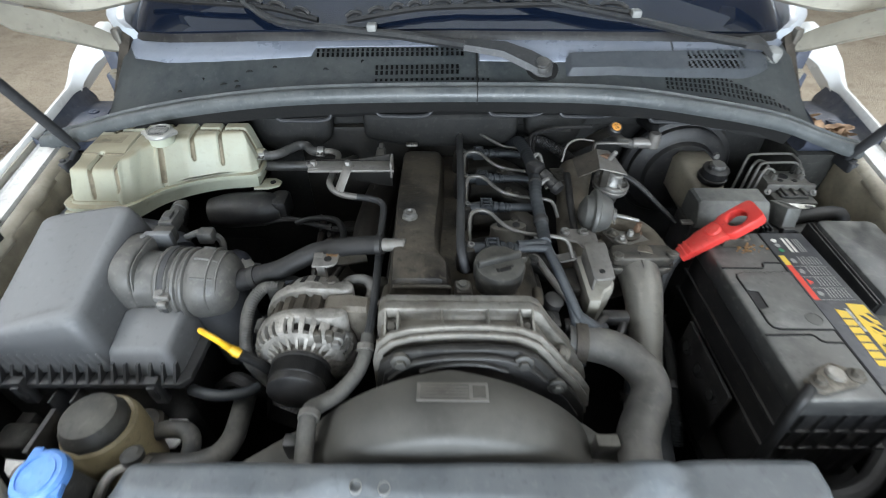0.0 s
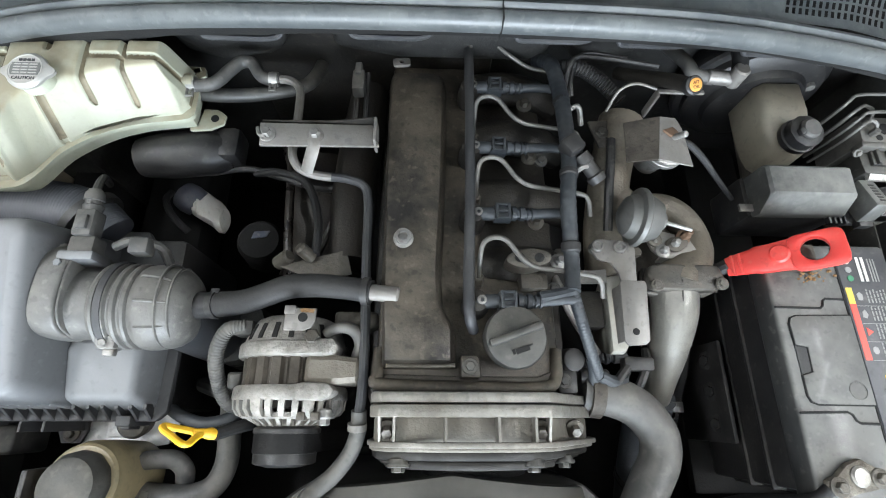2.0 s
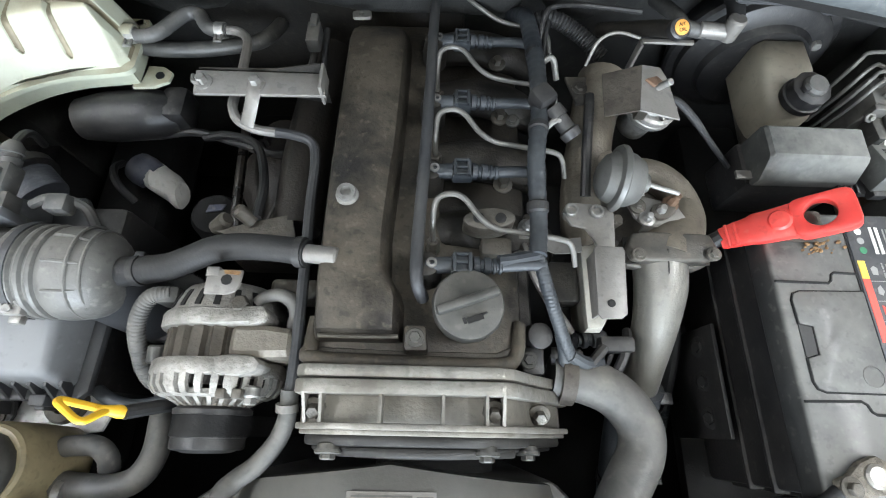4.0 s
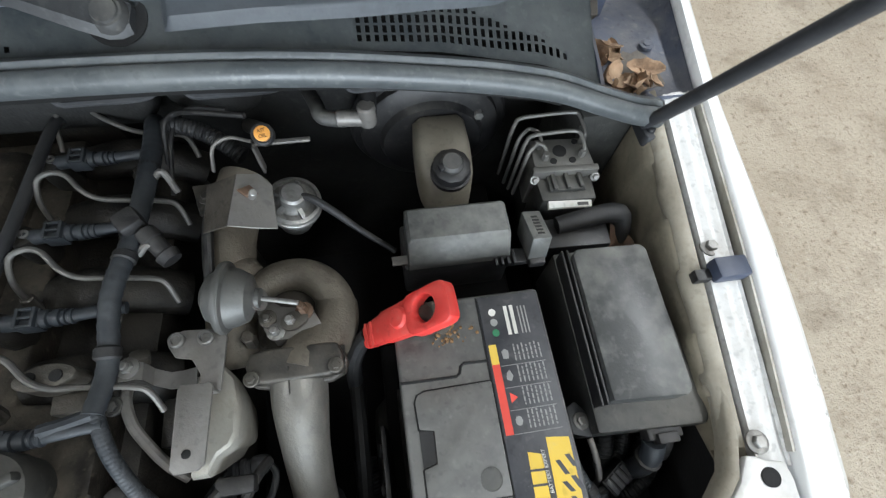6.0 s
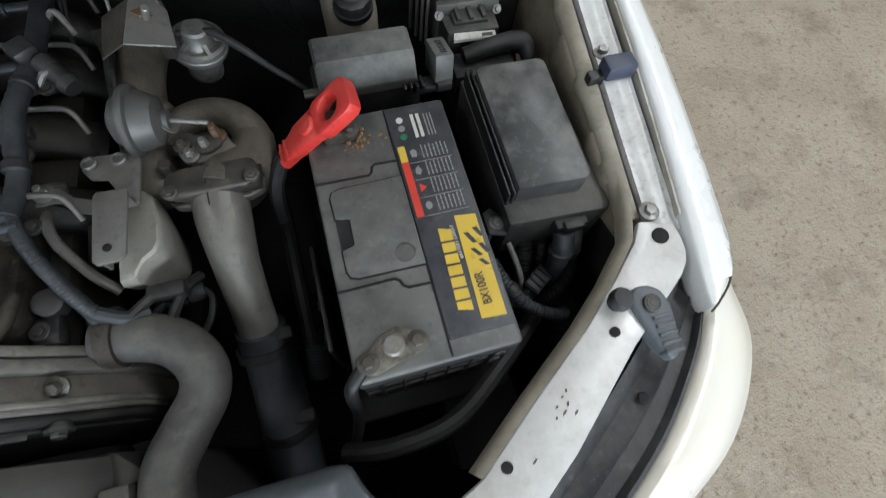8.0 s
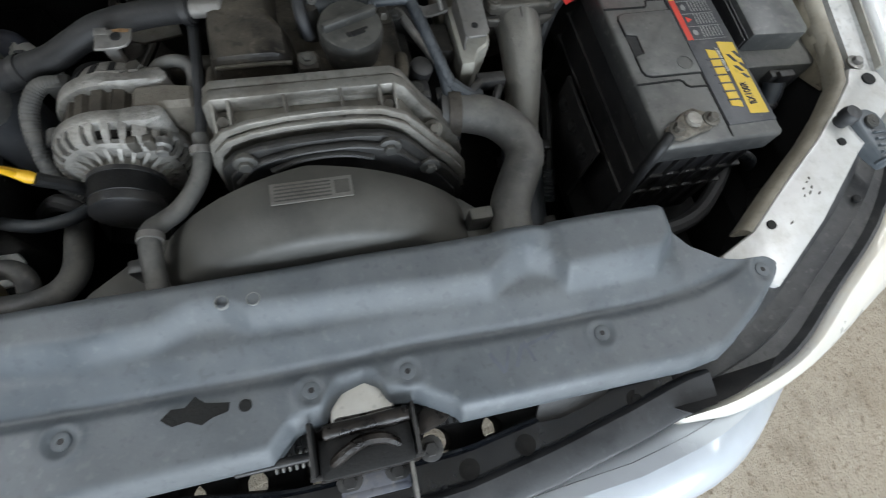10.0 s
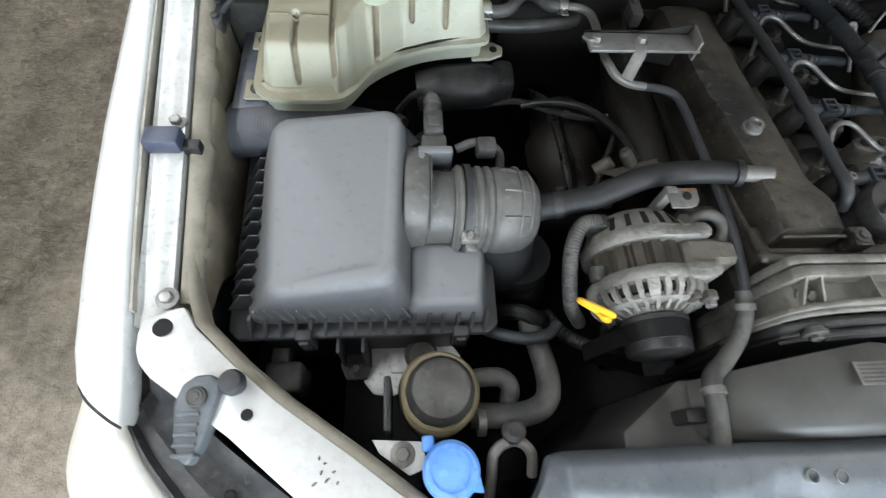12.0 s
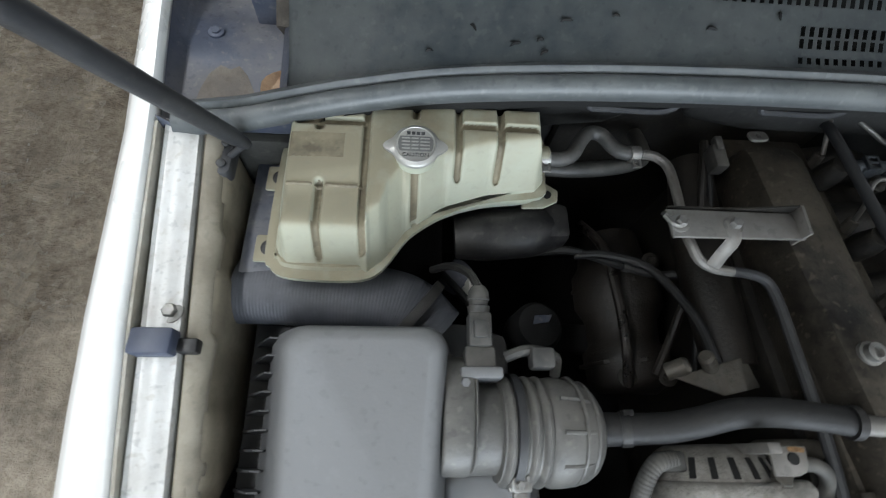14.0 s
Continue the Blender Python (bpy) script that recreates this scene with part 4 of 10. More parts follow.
for k, (x, y, w, h, r) in enumerate(((0.140, 0.098, 0.005, 0.026, 28), (0.152, 0.100, 0.004, 0.028, -22), (0.166, 0.101, 0.005, 0.026, -28), (0.178, 0.103, 0.004, 0.024, 18), (0.186, 0.112, 0.034, 0.0035, 14), (0.205, 0.115, 0.016, 0.003, 30))):
    bm = B()
    m = Matrix.Rotation(radians(r), 4, "Z")
    loft(bm, [[V(q.x, q.y, cover_z(q.x, q.y) + d) for q in [V(x, y, 0) + m @ V(w * u * (1 - 0.3 * abs(v)), h * v, 0) for u in (-0.5, 0.5)]] for d in (0.0004,) for v in (-0.5, -0.2, 0.2, 0.5)], caps=False, closed=False)
    part("rubbed_mark", bm, COVER_RUB, cover, "bluish rubbed mark")

latch = thing("bonnet_latch", (-0.01, 0.07, 0.90), "oily metal bonnet latch with a white plastic surround", "latch")
bm = B()
lathe(bm, [(0.033, -0.03), (0.034, -0.004), (0.031, 0.002), (0.018, 0.005), (0.0, 0.006)], (-0.006, 0.086, 0.932), n=28)
part("surround", bm, LABEL_WHITE, latch, "white plastic surround")
bm = B()
prism(bm, [(-0.056, 0.022), (0.044, 0.022), (0.049, 0.050), (0.046, 0.074), (0.022, 0.080), (-0.030, 0.080), (-0.058, 0.070), (-0.061, 0.045)], 0.916, 0.922, 0.002)
prism(bm, [(-0.050, 0.050), (0.040, 0.052), (0.044, 0.080), (-0.048, 0.080)], 0.84, 0.916, 0.004)
part("body", bm, GREASE, latch)
for x, h in ((-0.058, 0.954), (0.044, 0.950)):
    bm = B()
    box(bm, x - 0.002, x + 0.002, 0.030, 0.080, 0.918, h, 0.001)
    box(bm, x - 0.006, x + 0.006, 0.026, 0.032, 0.900, 0.934, 0.0015)
    part("cheek", bm, BLACK, latch)
bm = B()
rod(bm, (-0.046, 0.068, 0.946), (0.040, 0.070, 0.946), 0.0075)
box(bm, -0.036, 0.030, 0.060, 0.080, 0.926, 0.941, 0.005)
part("striker_bar", bm, GREASE, latch, "brown greasy bar")
bm = B()
tube(bm, [(-0.046, 0.036, 0.925), (-0.034, 0.042, 0.942), (-0.012, 0.052, 0.948), (0.010, 0.052, 0.946), (0.024, 0.044, 0.936), (0.030, 0.034, 0.924)], [0.004, 0.006, 0.0065, 0.006, 0.005, 0.004], 8)
part("claw", bm, GREASE, latch)
bm = B()
tube(bm, [(-0.030, 0.030, 0.923), (-0.022, 0.034, 0.932), (-0.004, 0.036, 0.934), (0.014, 0.032, 0.928)], 0.0035, 8)
part("release_pawl", bm, GREASE, latch)
bm = B()
tube(bm, [(-0.064 - 0.0011 * k, 0.050 + 0.0085 * math.cos(k * 1.05), 0.905 + 0.0085 * math.sin(k * 1.05)) for k in range(37)], 0.0016, 5, 1)
part("spring", bm, STEEL, latch)
bm = B()
rod(bm, (-0.135, 0.050, 0.925), (-0.056, 0.050, 0.925), 0.0045)
part("release_cable", bm, BLACK, latch)
bm = B()
box(bm, -0.054, 0.041, 0.024, 0.064, 0.90, 0.9385, 0.006)
part("latch_mouth", bm, DEEP, latch)
bm = B()
slab(bm, [(-0.040, 0.905), (0.032, 0.905), (0.034, 0.880), (0.026, 0.858), (0.012, 0.848), (-0.010, 0.848), (-0.028, 0.858), (-0.040, 0.880)], -0.002, 0.010, 0.004, 2)
part("front_bracket", bm, BLUE_GREY, latch, "blue-grey pressed bracket")
bm = B()
box(bm, -0.040, 0.032, 0.004, 0.030, 0.898, 0.905, 0.002)
part("bracket_flange", bm, BLUE_GREY, latch, "blue-grey folded flange")
for x, y in ((-0.030, 0.018), (0.020, 0.018), (0.058, 0.030)):
    bm = B()
    bolt(bm, (x, y, 0.904), (0, -0.1, 1), 0.008, 0.007)
    part("bolt", bm, BLACK, latch)
bm = B()
box(bm, 0.033, 0.037, -0.022, 0.042, 0.80, 0.928, 0.001)
part("stay", bm, STEEL, latch)
bm = B()
prism(bm, [(0.048, 0.045), (0.075, 0.052), (0.090, 0.062), (0.086, 0.072), (0.060, 0.074), (0.050, 0.068)], 0.914, 0.919, 0.002)
part("lever", bm, GREASE, latch)
horn = thing("horn", (0.24, 0.03, 0.85), "round dusty metal horn below the radiator cover", "horn")
bm = B()
lathe(bm, [(0.03, -0.02), (0.045, -0.012), (0.050, 0.0), (0.056, 0.002), (0.057, 0.005), (0.054, 0.007), (0.048, 0.008), (0.03, 0.012), (0.0, 0.013)], (0.245, 0.045, 0.872), (0.08, -0.75, 0.55), 40)
part("dish", bm, BLACK, horn)
bm = B()
box(bm, 0.268, 0.292, 0.050, 0.085, 0.902, 0.910, 0.002)
part("bracket", bm, ZINC, horn)


# ---- bulkhead, cowl, windscreen ----
SEAL_LINE = [(-0.835, 0.862, 1.040), (-0.80, 0.858, 1.049), (-0.75, 0.856, 1.061), (-0.70, 0.857, 1.076), (-0.62, 0.864, 1.093), (-0.50, 0.870, 1.112), (-0.30, 0.863, 1.135), (0.0, 0.859, 1.143),
             (0.28, 0.854, 1.140), (0.48, 0.856, 1.113), (0.62, 0.850, 1.088), (0.70, 0.837, 1.064), (0.75, 0.830, 1.048), (0.79, 0.829, 1.038)]
bseal = thing("bonnet_seal", (0, 0.85, 1.1), "long grey rubber bonnet seal along the cowl's front edge", "rubber seal")
for name, prof in (("lip", ((-0.016, -0.022), (-0.020, -0.010), (-0.014, 0.001), (-0.004, 0.004), (0.001, 0.000), (-0.002, -0.022))), ("bead", ((0.000, -0.016), (0.0005, 0.002), (0.006, 0.007), (0.014, 0.004), (0.018, -0.006), (0.010, -0.020)))):
    bm = B()
    loft(bm, [[p + V(0, u, w) for u, w in prof] for p in spline(SEAL_LINE, 8)])
    part(name, bm, SEAL, bseal, smooth=60)
bm = B()
box(bm, 0.033, 0.0345, 0.838, 0.874, 1.117, 1.1505, 0.0005)
part("butt_joint", bm, DEEP, bseal)


def seal_at(x):
    e = abs(x)
    return lin(e, [(0, 0.857), (0.30, 0.857), (0.49, 0.862), (0.62, 0.853), (0.70, 0.842), (0.80, 0.838)]), lin(e, [(0, 1.142), (0.30, 1.136), (0.50, 1.111), (0.62, 1.089), (0.70, 1.062), (0.80, 1.026)])


def glass_foot(x):
    e = abs(x)
    return lin(e, [(0, 0.965), (0.4, 0.975), (0.58, 1.0), (0.66, 1.03), (0.70, 1.07), (0.73, 1.14)]), lin(e, [(0, 1.196), (0.4, 1.190), (0.6, 1.178), (0.8, 1.165)])


def cowl_p(x, v, lift=0.0):
    """A place on the cowl: v runs from the seal to the windscreen's foot."""
    y0, z0 = seal_at(x)
    y1, z1 = glass_foot(x)
    z = z0 + 0.004 + (z1 - z0 - 0.004) * (0.38 * v + 0.62 * (v * v * (3 - 2 * v)))
    return V(x, y0 + 0.012 + (y1 - y0 - 0.012) * v, z + lift)


cowl = thing("cowl_panel", (0, 0.92, 1.1), "dusty grey plastic cowl panel with air intake grilles", "cowl panel")
GRILLES = [(-0.275, 0.012, 0.60, 0.78), (-0.163, 0.003, 0.24, 0.44), (-0.163, 0.058, 0.11, 0.17), (0.425, 0.560, 0.48, 0.74), (0.395, 0.66, 0.08, 0.42)]


def in_grille(x, v):
    for i, (a, b, c, d) in enumerate(GRILLES):
        if a < x < b and c < v < d:
            if i == 4 and v > 0.44 - (x - 0.50) * 1.9:
                continue
            return i
    return -1


bm = B()
NU, NV = 290, 48
grid = [[bm.verts.new(cowl_p(-0.70 + 1.40 * i / NU, j / NV)) for j in range(NV + 1)] for i in range(NU + 1)]
for i in range(NU):
    for j in range(NV):
        x, v = -0.70 + 1.40 * (i + 0.5) / NU, (j + 0.5) / NV
        g = in_grille(x, v)
        if g == 3:
            continue
        if g >= 0 and i % 2 == 0 and j != {0: 33, 1: 16}.get(g, -1) and (g != 4 or j % 4 != 0):
            continue
        bm.faces.new((grid[i][j], grid[i + 1][j], grid[i + 1][j + 1], grid[i][j + 1]))
bmesh.ops.solidify(bm, geom=bm.faces[:], thickness=0.004)
part("panel", bm, COWL_GREY, cowl, smooth=45)
# pale bands laid on the cowl: reflected light put into colour
bm = B()
loft(bm, [[cowl_p(x, v, 0.0022) for v in (0.50, 0.60, 0.75, 0.90, 0.99)] + [cowl_p(x, v, -0.001) for v in (0.99, 0.50)] for x in (0.04, 0.10, 0.20, 0.30, 0.40, 0.42)])
part("sheen_band", bm, UPPER_COWL, cowl, smooth=60)
bm = B()
loft(bm, [[cowl_p(x, a + (0.99 - a) * k, 0.0022) for k in (0, 0.3, 0.6, 0.85, 1)] + [cowl_p(x, v, -0.001) for v in (0.99, a)] for x, a in ((-0.69, 0.86), (-0.66, 0.72), (-0.58, 0.64), (-0.5, 0.61), (-0.4, 0.60), (-0.3, 0.61), (-0.285, 0.62), (-0.278, 0.79), (-0.2, 0.80), (-0.1, 0.80), (0.0, 0.80), (0.03, 0.80))])
part("sheen_band", bm, UPPER_COWL, cowl, smooth=60)
bm = B()
loft(bm, [[cowl_p(x, a + (0.99 - a) * k, 0.0022) for k in (0, 0.3, 0.6, 0.85, 1)] + [cowl_p(x, v, -0.001) for v in (0.99, a)] for x, a in ((0.424, 0.76), (0.50, 0.76), (0.57, 0.76), (0.62, 0.80), (0.66, 0.84), (0.69, 0.90))])
part("sheen_band", bm, UPPER_COWL, cowl, smooth=60)
# added near-black sheet, so the slots above it look shaded
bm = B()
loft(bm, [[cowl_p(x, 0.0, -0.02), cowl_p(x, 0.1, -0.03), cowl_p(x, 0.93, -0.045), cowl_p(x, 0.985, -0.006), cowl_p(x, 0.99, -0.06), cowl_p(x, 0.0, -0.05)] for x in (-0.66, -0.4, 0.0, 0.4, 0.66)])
part("duct_backing", bm, DEEP, cowl)
# raised blank on the driver's side and a step between the two halves
RAISED = [(0.205, 0.22, 0.58), (0.30, 0.26, 0.62), (0.42, 0.32, 0.68), (0.52, 0.38, 0.74), (0.565, 0.42, 0.76), (0.60, 0.50, 0.72), (0.625, 0.58, 0.64)]
bm = B()
NR, NW = 150, 28
grid = []
for i in range(NR + 1):
    x = 0.205 + 0.42 * i / NR
    a, b = lin(x, [(q[0], q[1]) for q in RAISED]), lin(x, [(q[0], q[2]) for q in RAISED])
    grid.append([bm.verts.new(cowl_p(x, a + (b - a) * j / NW, 0.0008 + 0.0130 * smooth01(min(j, NW - j) / 3.0) * smooth01(min(i, NR - i) / 4.0))) for j in range(NW + 1)])
for i in range(NR):
    for j in range(NW):
        k = i + j // 3
        if 86 <= i <= 128 and k % 4 < 2 and (4 <= j <= 12 or 15 <= j <= 23):
            continue
        bm.faces.new((grid[i][j], grid[i + 1][j], grid[i + 1][j + 1], grid[i][j + 1]))
bmesh.ops.solidify(bm, geom=bm.faces[:], thickness=0.003)
part("raised_grille", bm, RAISED_GREY, cowl, "paler raised band with slanted slots", smooth=40)
bm = B()
tube(bm, [cowl_p(0.035, v, 0.001) for v in (0.02, 0.3, 0.6, 0.95)], 0.0022, 6)
part("joint", bm, DEEP, cowl)
# flat dark disc: shade of the pivot's recess, put in as colour
bm = B()
lathe(bm, [(0.031, -0.004), (0.031, 0.0005), (0.028, 0.001), (0.022, 0.0005)], cowl_p(0.160, 0.38), (0, -0.5, 1), 28)
part("pivot_shade", bm, DEEP, cowl)
for s in (-1, 1):
    bm = B()
    loft(bm, [[V(s * 0.700, y, z + 0.004), V(s * 0.712, y, z - 0.01), V(s * 0.722, y, f + 0.006), V(s * 0.74, y, f), V(s * (lin(y, FI) - 0.014), y, f), V(s * (lin(y, FI) - 0.004), y, f + 0.012), V(s * (lin(y, FI) - 0.002), y, min(fz(y) - 0.004, f + 0.035)), V(s * (lin(y, FI) - 0.002), y, f - 0.012), V(s * 0.70, y, f - 0.012)]
              for y, z, f in ((0.852, 1.064, 1.034), (0.862, 1.068, 1.020), (0.88, 1.074, 1.018), (0.95, 1.090, 1.024), (0.99, 1.10, 1.028), (1.03, 1.11, 1.024), (1.08, 1.12, 1.02), (1.10, 1.12, 0.99))])
    part("corner_tray", bm, BLUE_GREY, cowl, "dark blue-grey corner tray", smooth=50)
    bm = B()
    bolt(bm, (s * 0.817, 0.955 if s > 0 else 1.002, 1.029), (0, 0, 1), 0.0062, 0.004)
    part("tray_bolt", bm, BLUE_GREY, cowl)
    bm = B()
    prism(bm, [(s * x, y) for x, y in ((0.826, 0.886), (0.822, 0.912), (0.815, 0.936), (0.803, 0.950), (0.790, 0.944), (0.780, 0.950), (0.768, 0.936), (0.757, 0.912), (0.752, 0.892), (0.757, 0.882), (0.790, 0.879))], lambda x, y: 1.016, lambda x, y: 1.0192 + (y - 0.88) * 0.086, 0.0)
    part("silt_patch", bm, SILT, cowl, "dried brown silt in the tray's corner")
    bm = B()
    prism(bm, [(s * x, y) for x, y in ((0.798, 0.890), (0.783, 0.885), (0.782, 0.889), (0.797, 0.894))], 1.016, 1.0212, 0.0)
    part("drain_slot", bm, DEEP, cowl)
    bm = B()
    loft(bm, [[c + V(-s * 0.010, -0.004, 0.004), c + V(s * 0.012, -0.002, 0.002), c + V(s * 0.014, 0.02, -0.03), c + V(-s * 0.010, 0.02, -0.03)] for c in (V(s * 0.708, 0.955, 1.085), V(s * 0.704, 0.995, 1.125), V(s * 0.698, 1.03, 1.165), V(s * 0.695, 1.05, 1.188))])
    part("end_post", bm, RUST, cowl, "dark brownish end post")

bm = B()
rows = []
for i in range(41):
    x = -0.73 + 1.46 * i / 40
    y, z = glass_foot(x)
    rows.append([V(x * (1 - 0.12 * k), y + 0.62 * k + 0.0, z + 0.02 + 0.40 * k) for k in (0.0, 0.25, 0.5, 0.75, 1.0)] + [V(x * (1 - 0.12 * k), y + 0.62 * k + 0.003, z + 0.014 + 0.40 * k) for k in (1.0, 0.75, 0.5, 0.25, 0.0)])
loft(bm, rows)
screen = solo("windscreen", bm, GLASS, "dark tinted windscreen reflecting the workshop lights", "windscreen", smooth=60)
bm = B()
loops = []
for i in range(41):
    x = -0.73 + 1.46 * i / 40
    y, z = glass_foot(x)
    loops.append([V(x, y - 0.006, z - 0.002), V(x, y - 0.003, z + 0.010), V(x, y + 0.006, z + 0.020), V(x, y + 0.010, z + 0.016), V(x, y, z - 0.006)])
loft(bm, loops)
part("lower_seal", bm, BLACK, screen)
for s in (-1, 1):
    bm = B()
    loft(bm, [[V(s * x, y, z + 0.006), V(s * (x + 0.014), y - 0.004, z + 0.010), V(s * (x + w), y + 0.004, z - 0.004), V(s * (x + w), y + 0.02, z - 0.03), V(s * x, y + 0.02, z - 0.02)]
              for x, y, z, w in ((0.668, 1.030, 1.190, 0.020), (0.700, 1.062, 1.197, 0.034), (0.722, 1.105, 1.205, 0.044), (0.733, 1.145, 1.215, 0.05), (0.705, 1.34, 1.335, 0.05), (0.652, 1.76, 1.606, 0.05))])
    part("pillar_trim", bm, SHADED_WHITE, screen, "pale painted pillar beside the glass", smooth=50)


def wiper(pivot, elbow, path, blade, label):
    w = thing("wiper", pivot, label, "windscreen wiper", "wipers")
    p, e = Vector(pivot), Vector(elbow)
    bm = B()
    lathe(bm, [(0.020, -0.012), (0.0205, 0.002), (0.016, 0.009), (0.0135, 0.0095), (0.0125, 0.012), (0.0, 0.0125)], p, (0, -0.45, 1), 28)
    part("pivot_cap", bm, GREY_HOSE, w, "pale worn pivot cap")
    bm = B()
    loops = []
    for k, wd in ((-0.14, 0.012), (-0.08, 0.019), (0.0, 0.022), (0.15, 0.022), (0.5, 0.016), (1.0, 0.010)):
        c = p.lerp(e, k) + V(0, 0, 0.012 * math.sin(max(0.0, k) * 3.1))
        d = (e - p).normalized()
        sd = d.cross(V(0, -0.45, 1)).normalized()
        loops.append([c + sd * wd + V(0, 0, -0.004), c + sd * wd * 0.8 + V(0, 0, 0.006), c - sd * wd * 0.8 + V(0, 0, 0.006), c - sd * wd + V(0, 0, -0.004)])
    loft(bm, loops)
    part("arm", bm, WIPER_GREY, w)
    bm = B()
    tube(bm, [e] + [V(*q) for q in path], [0.014] + [0.015 - 0.009 * (k + 1) / len(path) for k in range(len(path))], 8, 5, flat=0.6)
    part("arm_rod", bm, WIPER_GREY, w)
    bm = B()
    run = spline([V(*q) for q in blade], 6)
    for k in range(len(run) // 3):
        c, d = run[3 * k], run[min(3 * k + 2, len(run) - 1)]
        tube(bm, [c + V(0, 0, 0.007), c.lerp(d, 0.3) + V(0, 0, 0.012), c.lerp(d, 0.7) + V(0, 0, 0.012), d + V(0, 0, 0.007)], 0.0045, 6, 3)
    part("blade_frame", bm, BLACK, w)
    bm = B()
    tube(bm, [V(*q) for q in blade], 0.0055, 6, 6)
    part("blade_rubber", bm, RUBBER, w)
    bm = B()
    q = V(*path[1])
    box(bm, q.x - 0.010, q.x + 0.008, q.y - 0.012, q.y + 0.010, q.z + 0.004, q.z + 0.017, 0.003)
    part("joint_cover", bm, LABEL_GREY, w, "pale worn joint cover")


wiper((0.158, 0.902, 1.166), (0.010, 0.918, 1.200), [(-0.12, 0.937, 1.213), (-0.163, 0.942, 1.215), (-0.34, 0.967, 1.227), (-0.400, 0.997, 1.244), (-0.43, 1.022, 1.258), (-0.46, 1.06, 1.285)],
      [(-0.66, 1.075, 1.245), (-0.56, 1.04, 1.246), (-0.46, 1.017, 1.247), (-0.365, 0.996, 1.244), (-0.27, 0.970, 1.230)], "black wiper with its pivot cap in the cowl's recess")
wiper((0.640, 0.985, 1.160), (0.560, 0.962, 1.190), [(0.469, 0.955, 1.206), (0.34, 0.975, 1.230), (0.207, 0.996, 1.250), (0.153, 1.009, 1.262), (0.06, 1.04, 1.285)],
      [(-0.214, 0.966, 1.229), (-0.13, 0.980, 1.240), (-0.056, 0.988, 1.247), (0.08, 0.992, 1.250), (0.20, 0.996, 1.250), (0.35, 0.984, 1.238)], "black wiper lying low across the windscreen's foot")
for nx in (0.64,):
    bm = B()
    lathe(bm, [(0.016, -0.01), (0.017, 0.012), (0.014, 0.018), (0.004, 0.02)], (nx, 0.982, 1.155), (0, -0.3, 1))
    solo("spindle_cap", bm, LABEL_GREY, "pale plastic cap over the wiper spindle", "cap")

# dry seeds and husks scattered on the cowl
for k, (x, v, a) in enumerate(((-0.545, 0.20, 20), (-0.500, 0.34, -50), (-0.455, 0.22, 30), (-0.430, 0.25, 25), (-0.425, 0.15, 40), (-0.405, 0.40, 15), (-0.355, 0.44, 10), (-0.255, 0.36, 0), (-0.185, 0.50, 80))):
    bm = B()
    h = 0.004 + 0.0014 * (k % 3)
    m = Matrix.Translation(cowl_p(x, v, 0.001)) @ Matrix.Rotation(radians(a), 4, "Z")
    tube(bm, [m @ V(-h, 0, 0.0005), m @ V(-h * 0.3, 0.001, 0.0018), m @ V(h * 0.4, 0, 0.0016), m @ V(h, -0.0006, 0.0006)], [0.0006, 0.0018, 0.0016, 0.0005], 6, 3)
    solo("seed_husk", bm, DEEP, "tiny dark dry seed husk lying on the cowl", "seed husk", "seed husks")

bulk = thing("bulkhead", (0, 0.97, 0.8), "dark grimy bulkhead with insulation below the cowl", "bulkhead")
bm = B()
box(bm, -0.74, 0.74, 0.965, 0.99, 0.40, 1.015)
box(bm, -0.62, 0.62, 0.966, 0.989, 1.01, 1.10)
part("panel", bm, FIREWALL, bulk)
# near-black, so the shade under the seal is in its colour
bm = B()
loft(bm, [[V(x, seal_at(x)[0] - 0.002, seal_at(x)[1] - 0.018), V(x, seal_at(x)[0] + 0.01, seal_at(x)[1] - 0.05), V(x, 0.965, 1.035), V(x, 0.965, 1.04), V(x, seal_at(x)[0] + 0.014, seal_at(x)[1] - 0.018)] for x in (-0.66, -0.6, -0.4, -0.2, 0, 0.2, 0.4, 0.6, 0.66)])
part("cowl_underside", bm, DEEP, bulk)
for x in (-0.36, -0.16, 0.06, 0.20, 0.38, 0.50):
    y, z = seal_at(x)
    bm = B()
    tube(bm, [(x, y + 0.020, z - 0.040), (x + 0.004, y + 0.014, z - 0.056), (x + 0.030, y + 0.016, z - 0.060), (x + 0.085, y + 0.016, z - 0.060), (x + 0.105, y + 0.018, z - 0.054), (x + 0.108, y + 0.022, z - 0.040)], 0.0042, 8, 4)
    part("rail_clip", bm, STRIP_GREY, bulk)
bm = B()
box(bm, -0.35, 0.05, 0.945, 0.968, 0.70, 1.02, 0.01)
part("insulation_pad", bm, ENGINE, bulk)
for poly in ([(-0.45, 1.06), (-0.43, 0.985), (-0.38, 0.965), (-0.30, 0.98), (-0.27, 1.0), (-0.265, 1.06)], [(-0.20, 1.06), (-0.20, 1.0), (-0.10, 0.98), (0.10, 0.98), (0.13, 1.0), (0.13, 1.06)],
             [(0.145, 1.06), (0.145, 1.02), (0.17, 0.985), (0.22, 0.975), (0.26, 1.0), (0.28, 1.06)], [(-0.62, 1.05), (-0.62, 0.98), (-0.52, 0.96), (-0.48, 1.0), (-0.48, 1.05)]):
    bm = B()
    slab(bm, poly, 0.922, 0.97, 0.014, 3)
    part("moulding", bm, FIREWALL, bulk, "dark dusty felt moulding")

# open bonnet on its hinges and struts
bonnet = thing("bonnet", (0, 1.05, 1.2), "open white bonnet held up on two struts", "bonnet")
C, S = math.cos(radians(50)), math.sin(radians(50))
